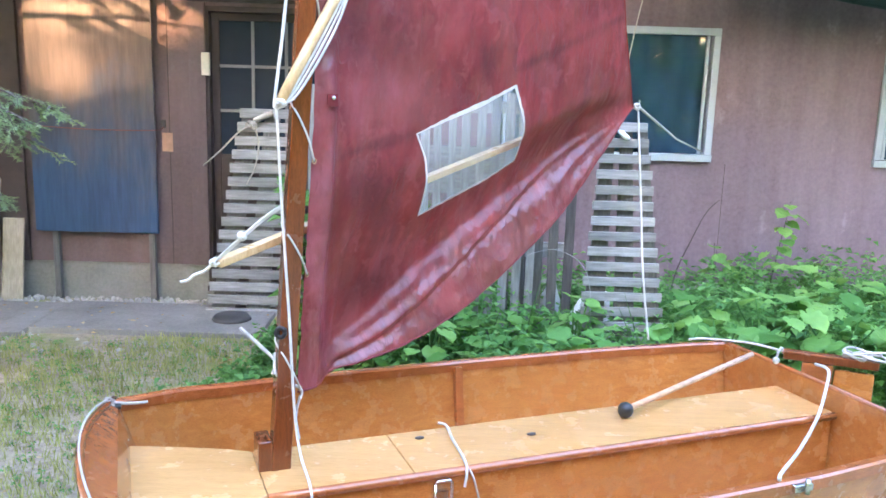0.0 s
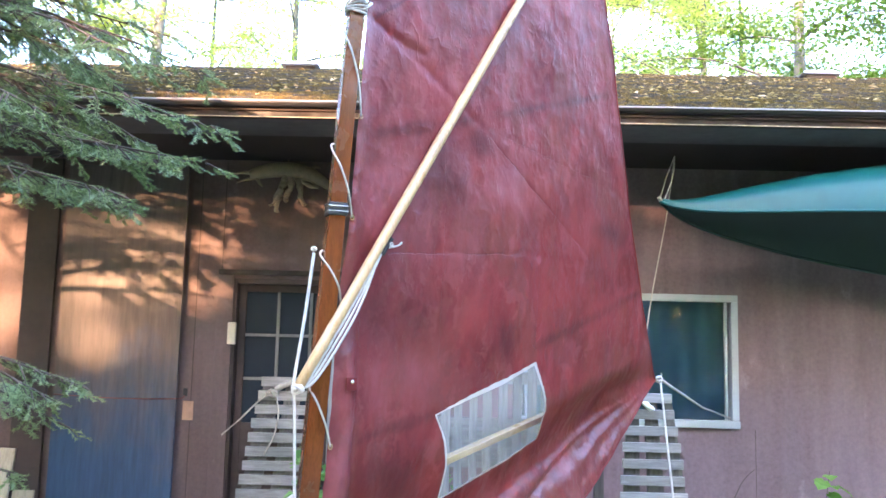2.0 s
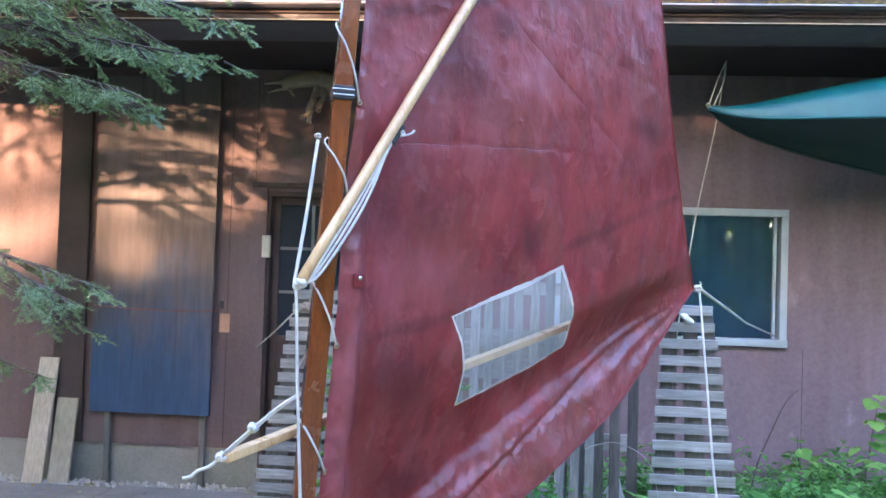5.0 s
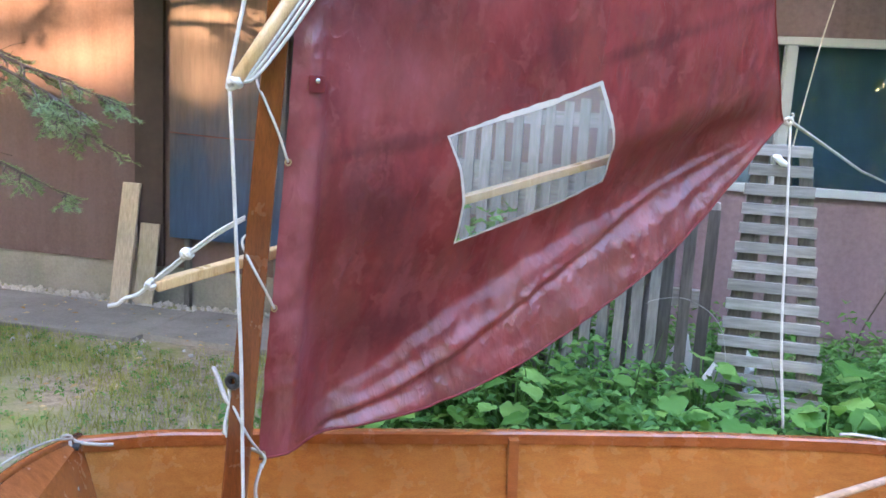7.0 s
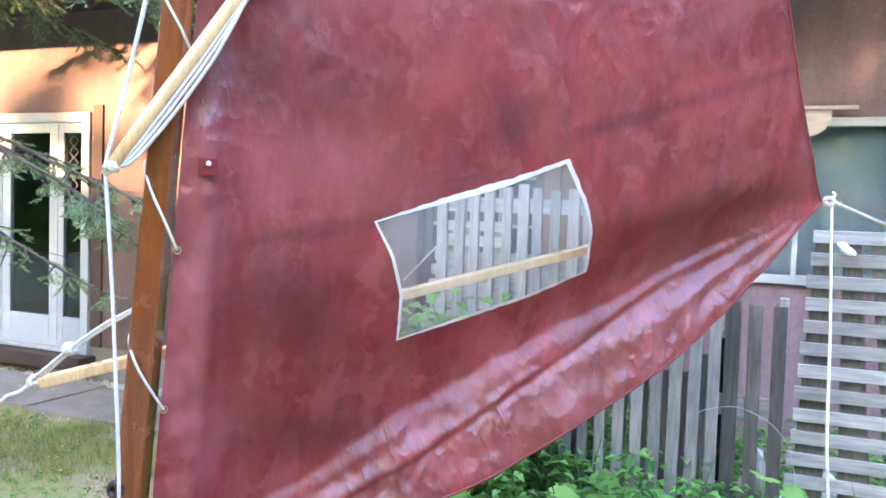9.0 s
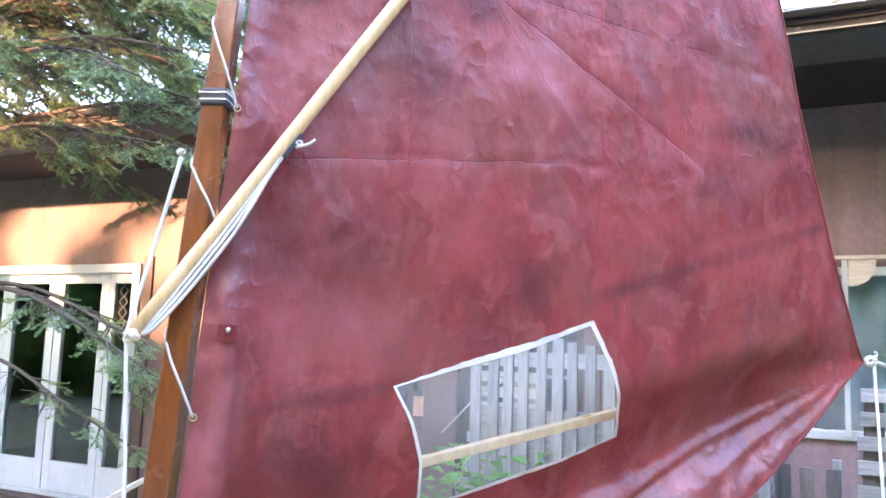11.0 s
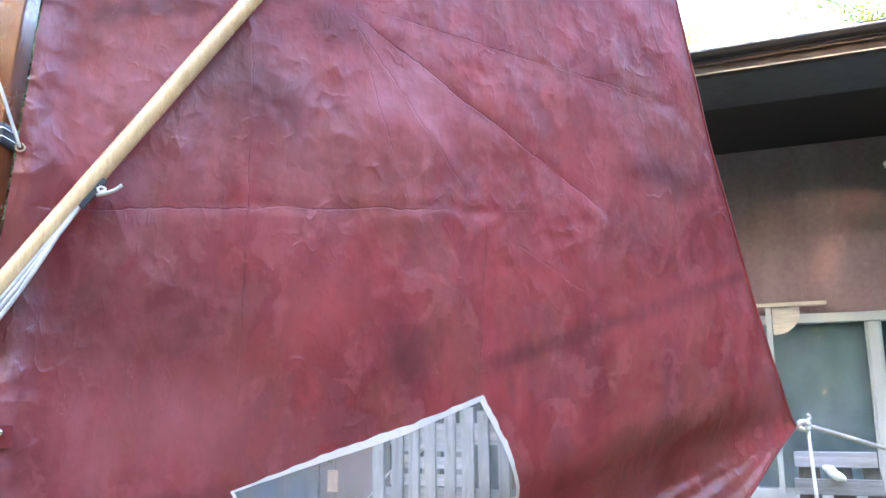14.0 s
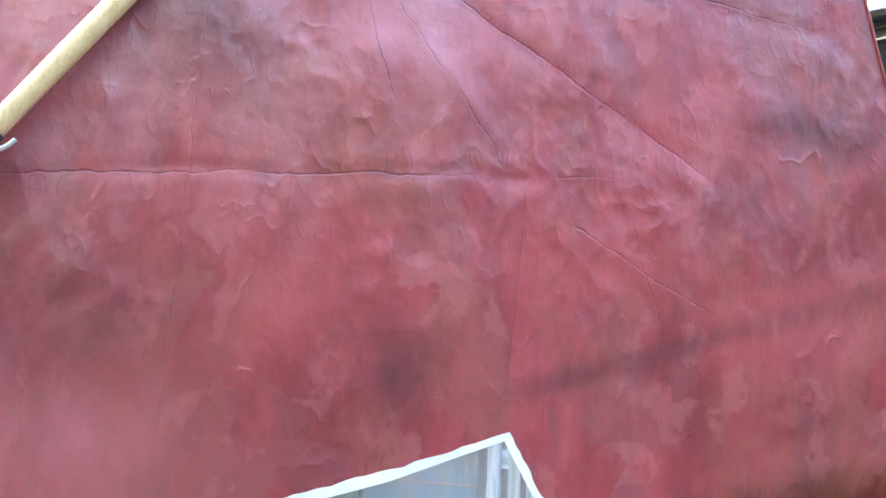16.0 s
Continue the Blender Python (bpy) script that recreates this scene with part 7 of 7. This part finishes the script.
    from_lists("needles", nv, nf, NEEDLE, bough, "", False, "stuff")


spruce = thing("spruce_tree", "old spruce with drooping grey-green boughs beside the lawn", "tree")
TX, TY = -3.85, 3.35
v, f = tube_lists(smooth_path([(TX, TY, -0.05), (TX + 0.02, TY, 2.0), (TX, TY + 0.02, 5.0), (TX + 0.02, TY, 9.0)], 6), lambda t: 0.19 * (1 - t) + 0.03, 12)
from_lists("trunk", v, f, BARK, spruce, "", True)
TIPS = [(-1.02, 3.05, 2.68), (-1.12, 3.25, 2.56), (-1.38, 3.05, 2.38), (-1.42, 3.45, 2.62), (-1.62, 3.75, 2.45), (-1.30, 2.85, 2.92), (-1.58, 2.8, 2.66), (-1.46, 3.10, 1.57), (-1.62, 3.15, 1.44), (-1.80, 3.2, 1.20), (-1.50, 3.02, 1.50), (-1.45, 3.6, 3.10), (-1.42, 3.1, 3.40), (-1.35, 3.9, 3.2), (-1.75, 3.0, 3.65), (-1.6, 3.5, 3.85), (-1.9, 2.7, 3.3), (-1.5, 4.1, 2.75), (-1.75, 4.4, 2.9), (-1.65, 4.2, 3.5), (-2.1, 2.6, 2.75), (-2.0, 4.2, 2.55),
        (-2.0, 3.4, 4.3), (-1.8, 4.0, 4.4), (-2.2, 2.9, 4.2), (-2.0, 4.6, 3.9), (-2.2, 3.6, 4.9), (-2.4, 3.0, 5.2), (-2.1, 4.2, 5.3), (-2.3, 2.3, 3.6), (-2.3, 5.0, 3.4), (-2.6, 2.1, 2.9), (-2.5, 2.4, 2.45)]
for k, tip in enumerate(TIPS):
    low = tip[2] < 1.8
    root = (TX + rnd.uniform(-0.05, 0.05), TY + rnd.uniform(-0.1, 0.1), tip[2] + rnd.uniform(0.15, 0.55))
    spruce_bough(root, tip, 1.0, 0.16, low)
for k in range(26):
    y = rnd.uniform(3.0, 4.9)
    tip = (rnd.uniform(-2.8, -1.85) - 0.40 * (y - 3.0), y, rnd.uniform(2.5, 4.6))
    spruce_bough((TX + rnd.uniform(-0.05, 0.05), TY, tip[2] + rnd.uniform(0.1, 0.5)), tip, 0.8, 0.10)
for k in range(12):
    w, L = rnd.uniform(-0.1, 1.3), rnd.uniform(1.5, 2.4)
    z = rnd.uniform(3.0, 5.6)
    spruce_bough((TX, TY, z + 0.4), (TX + math.cos(w) * L, TY + math.sin(w) * L, z), 0.8)
for k in range(14):
    y = rnd.uniform(3.0, 4.4)
    tip = (rnd.uniform(-2.4, -1.6) - 0.35 * (y - 3.0), y, rnd.uniform(3.0, 4.3))
    spruce_bough((TX, TY, tip[2] + rnd.uniform(0.2, 0.6)), tip, 0.7, 0.12)
# coarse boughs added near the wall to shade it
for k in range(20):
    tip = (rnd.uniform(-5.4, -3.0), rnd.uniform(4.2, 5.2), rnd.uniform(3.1, 4.4))
    spruce_bough((TX, TY, tip[2] + 0.3), tip, 0.6, 0.15, False, 3.0)
# coarse unseen boughs added overhead to darken the left wall
for k in range(54):
    w = rnd.uniform(-0.6, 5.4)
    z = rnd.uniform(4.6, 8.0) if w < 1.2 else rnd.uniform(2.6, 8.0)
    reach = rnd.uniform(1.6, 2.6) * (1.25 - z / 16)
    spruce_bough((TX, TY, z + 0.3), (TX + math.cos(w) * reach, TY + math.sin(w) * reach, z), 0.5, 0.2, False, 4.0)


def broad_tree(x, y, height, crown_low, spread, leaves, seed, label, leaf=None, size=0.080, lean=0.0):
    rnd = random.Random(seed)
    t = thing("tree", label, "tree", "trees behind the house", (x, y, 0))
    tv, tf, bv, bf = [], [], [], []
    top = Vector((lean * height, 0, height))
    trunk = smooth_path([(0, 0, -0.1), (lean * height * 0.3 + rnd.uniform(-0.2, 0.2), rnd.uniform(-0.2, 0.2), height * 0.35), (lean * height * 0.6 + rnd.uniform(-0.3, 0.3), rnd.uniform(-0.3, 0.3), height * 0.7), tuple(top)], 6)
    r0 = 0.009 * height + 0.02
    tube_lists(trunk, lambda q: r0 * (1 - 0.85 * q), 9, tv, tf)
    spots = []
    limbs = 22
    for k in range(limbs):
        q = 0.0 + (crown_low / height) + (1 - crown_low / height) * (k + 0.5) / limbs
        base = trunk[min(len(trunk) - 1, int(q * (len(trunk) - 1)))]
        w = k * 2.4 + rnd.uniform(-0.5, 0.5)
        L = spread * (0.55 + 0.6 * math.sin(math.pi * min(1, (k + 2) / (limbs + 2)))) * rnd.uniform(0.7, 1.1)
        tip = base + Vector((math.cos(w) * L, math.sin(w) * L, L * rnd.uniform(-0.05, 0.45)))
        limb = smooth_path([base, (base + tip) / 2 + Vector((0, 0, L * 0.10)), tip], 6)
        tube_lists(limb, lambda q: r0 * 0.17 * (1 - q) + 0.005, 5, bv, bf)
        for j in range(4, len(limb)):
            for s in range(2):
                d = Vector((rnd.uniform(-1, 1), rnd.uniform(-1, 1), rnd.uniform(-0.25, 0.6))).normalized()
                e = limb[j] + d * L * rnd.uniform(0.18, 0.42)
                tube_lists([limb[j], (limb[j] + e) / 2 + Vector((0, 0, 0.04)), e], 0.0045, 3, bv, bf)
                spots.append((limb[j], e))
    from_lists("trunk", tv, tf, PALE_BARK, t, "", True)
    from_lists("branchwork", bv, bf, BARK, t, "", True, "stuff")
    lv, lf = [], []
    for k in range(leaves):
        a, b = rnd.choice(spots)
        q = rnd.uniform(0.2, 1.15)
        c = a + (b - a) * q + Vector((rnd.gauss(0, 0.26), rnd.gauss(0, 0.26), rnd.gauss(0, 0.09)))
        d = Vector((rnd.uniform(-1, 1), rnd.uniform(-1, 1), rnd.uniform(-0.5, 0.15))).normalized()
        sd = d.cross(Vector((rnd.uniform(-0.4, 0.4), rnd.uniform(-0.4, 0.4), 1))).normalized()
        L = size * rnd.uniform(0.6, 1.25)
        p = len(lv)
        lv += [c, c + d * L * 0.5 + sd * L * 0.42, c + d * L, c + d * L * 0.5 - sd * L * 0.42]
        lf.append((p, p + 1, p + 2, p + 3))
    from_lists("crown", lv, lf, leaf or MAPLE, t, "", False)
    return t


GREENER = leafy("green_tree_leaf", (0.06, 0.155, 0.03), (0.19, 0.31, 0.055), 0.5, 0.40, 3.0)
# x, y, height, start of the crown, spread, leaves, seed, leaf, lean
TREES_WEST = [(-6.25, 16.0, 17, 6.5, 3.3, 8500, 1, MAPLE, 0.01), (-9.6, 17.5, 16, 5.0, 3.4, 8000, 2, MAPLE, 0.0), (-4.0, 20.0, 15, 5.5, 2.9, 6500, 3, MAPLE, -0.02), (-12.5, 15.0, 15, 4.0, 3.4, 7000, 9, GREENER, 0.0), (-7.6, 24.0, 15, 5.0, 3.4, 6500, 10, MAPLE, 0.0), (-1.9, 27.0, 13.5, 6.0, 2.7, 5000, 12, MAPLE, 0.0), (-11.3, 12.5, 14, 3.5, 3.2, 7500, 13, GREENER, 0.0), (-13.8, 11.0, 13, 3.0, 3.2, 7000, 14, GREENER, 0.0), (-10.9, 15.5, 15, 4.0, 3.2, 7500, 15, GREENER, 0.0)]
TREES_EAST = [(6.9, 16.0, 17, 5.5, 3.4, 9500, 4, GREENER, 0.0), (5.45, 18.0, 14, 6.0, 2.7, 6000, 5, MAPLE, 0.0), (9.6, 15.0, 17, 5.0, 3.5, 9500, 6, GREENER, -0.01), (4.1, 22.0, 13, 6.0, 2.8, 6000, 7, GREENER, 0.0), (12.6, 17.0, 16, 4.5, 3.6, 8000, 8, MAPLE, 0.0), (8.2, 24.0, 16, 5.0, 3.8, 7000, 11, MAPLE, 0.0), (8.6, 13.2, 14, 3.6, 3.2, 8500, 21, GREENER, 0.0), (11.0, 13.0, 14, 3.4, 3.2, 8000, 22, GREENER, 0.0)]
for x, y, h, low, sp, n, seed, leaf, lean in TREES_WEST + TREES_EAST:
    broad_tree(x, y, h, low - 0.8, sp, int(n * 5.0), seed, "tall leafy tree with yellow-green sunlit foliage behind the house" if leaf is MAPLE else "tall leafy tree with fresh green foliage behind the house", leaf, lean=lean)

# an unseen wood added across the lawn: it keeps the low sun off all but a part of the house wall
rnd = random.Random(77)
wv, wf = [], []
WOOD_Y = -14.0


def open_sky(x, y, z):
    """True in the gaps left for the sun's patches, seen along its rays; level sprays cross the gaps."""
    xp, zp = x - 0.287 * (y - WOOD_Y), z + 0.203 * (y - WOOD_Y)
    gx, gz = (xp + 9.1) / 3.3, (zp - 6.62) / 0.97
    spray = 0.75 * noise.noise(Vector((xp * 0.85, 0, (zp - 0.3 * xp) * 3.4))) + 0.45 * noise.noise(Vector((xp * 0.6, 3, zp * 1.3))) + 0.3 * noise.noise(Vector((xp * 3, 3, (zp - 0.2 * xp) * 9)))
    if xp > -7.3 and zp < 6.28:
        return False
    if gx * gx + gz * gz < 1 and spray > (-0.30 if xp < -9.05 else -0.08):
        return True
    return any(abs((xp - a) / p) < 1 and abs((zp - b) / q) < 1 and noise.noise(Vector((xp * 2, 5, zp * 5))) > -0.2 for a, b, p, q in ((-4.26, 6.95, 0.26, 0.075), (-4.30, 6.43, 0.22, 0.065)))


def card(c, size):
    d = Vector((rnd.uniform(-1, 1), rnd.uniform(-1, 1), rnd.uniform(-1, 1))).normalized()
    sd = d.cross(Vector((rnd.uniform(-1, 1), 1, rnd.uniform(-1, 1)))).normalized()
    p = len(wv)
    wv.extend((c - d * size, c + sd * size * 0.6, c + d * size, c - sd * size * 0.6))
    wf.append((p, p + 1, p + 2, p + 3))


for _ in range(44000):
    c = Vector((rnd.uniform(-34, 34), WOOD_Y + rnd.uniform(-1.6, 1.6), rnd.uniform(0.0, 9.4)))
    if c.z > 9.0 + 0.8 * noise.noise(Vector((c.x * 0.5, 0, 2))):
        continue
    xp, zp = c.x - 0.287 * (c.y - WOOD_Y), c.z + 0.203 * (c.y - WOOD_Y)
    if abs(xp + 8.2) < 5.0 and abs(zp - 6.2) < 1.6:
        continue
    card(c, rnd.uniform(0.20, 0.42))
for _ in range(21000):
    xp, zp, y = rnd.uniform(-13.5, -2.9), rnd.uniform(4.3, 8.1), WOOD_Y + rnd.uniform(-1.6, 1.6)
    c = Vector((xp + 0.287 * (y - WOOD_Y), y, zp - 0.203 * (y - WOOD_Y)))
    if not open_sky(*c):
        card(c, rnd.uniform(0.08, 0.17))
# taller unseen crowns that dim the walls: thin enough for the sun to reach the trees behind the house
for _ in range(12500):
    c = Vector((rnd.uniform(-34, 34), WOOD_Y + rnd.uniform(-2.0, 2.0), rnd.uniform(8.8, 17.5)))
    if rnd.random() < 0.45 + 0.7 * noise.noise(Vector((c.x * 0.35, 1.0, c.z * 0.35))):
        continue
    card(c, rnd.uniform(0.28, 0.52))
unseen_wood = thing("unseen_wood", "dense leafy wood out of view across the lawn, screening the sun", "woods")
from_lists("foliage", wv, wf, GREENER, unseen_wood, "", False, "stuff")
# unseen woods at both sides, added to cut the side light
for side_x, y0, y1 in ((-19.0, -14.0, 4.0), (19.0, -14.0, 16.0)):
    wv, wf = [], []
    for _ in range(int((760 if side_x < 0 else 440) * (y1 - y0))):
        c = Vector((side_x + rnd.uniform(-1.6, 1.6), rnd.uniform(y0, y1), rnd.uniform(0.0, 20.0 if side_x < 0 else 12.0)))
        if c.z < (19.0 if side_x < 0 else 11.0) + 2.0 * noise.noise(Vector((0, c.y * 0.4, 7))):
            card(c, rnd.uniform(0.28, 0.52))
    unseen_side_wood = thing("unseen_wood", "dense leafy wood out of view beside the lawn, screening side light", "woods")
    from_lists("foliage", wv, wf, GREENER, unseen_side_wood, "", False, "stuff")
    for k in range(6):
        y = y0 + (k + 0.5) * (y1 - y0) / 6 + rnd.uniform(-0.6, 0.6)
        v, f = tube_lists([Vector((side_x, y, -0.1)), Vector((side_x + rnd.uniform(-0.3, 0.3), y, 12.0))], lambda t: 0.16 * (1 - 0.7 * t), 8)
        from_lists("trunk", v, f, BARK, unseen_side_wood, "", True)
for k in range(14):
    x = -30 + k * 4.4 + rnd.uniform(-1, 1)
    v, f = tube_lists([Vector((x, WOOD_Y - 1 + rnd.uniform(-1, 1), -0.1)), Vector((x + rnd.uniform(-0.3, 0.3), WOOD_Y, 8.0))], lambda t: 0.16 * (1 - 0.7 * t), 8)
    from_lists("trunk", v, f, BARK, unseen_wood, "", True)

# a clump of taller pale weeds close to the pickets behind the sail
spots = [(rnd.gauss(-0.32, 0.13), rnd.gauss(3.74, 0.06), rnd.uniform(1.05, 1.34), 16) for _ in range(40)]
herbs("picket_weeds", "tall pale-green weeds before the grey pickets", spots, size=1.5)
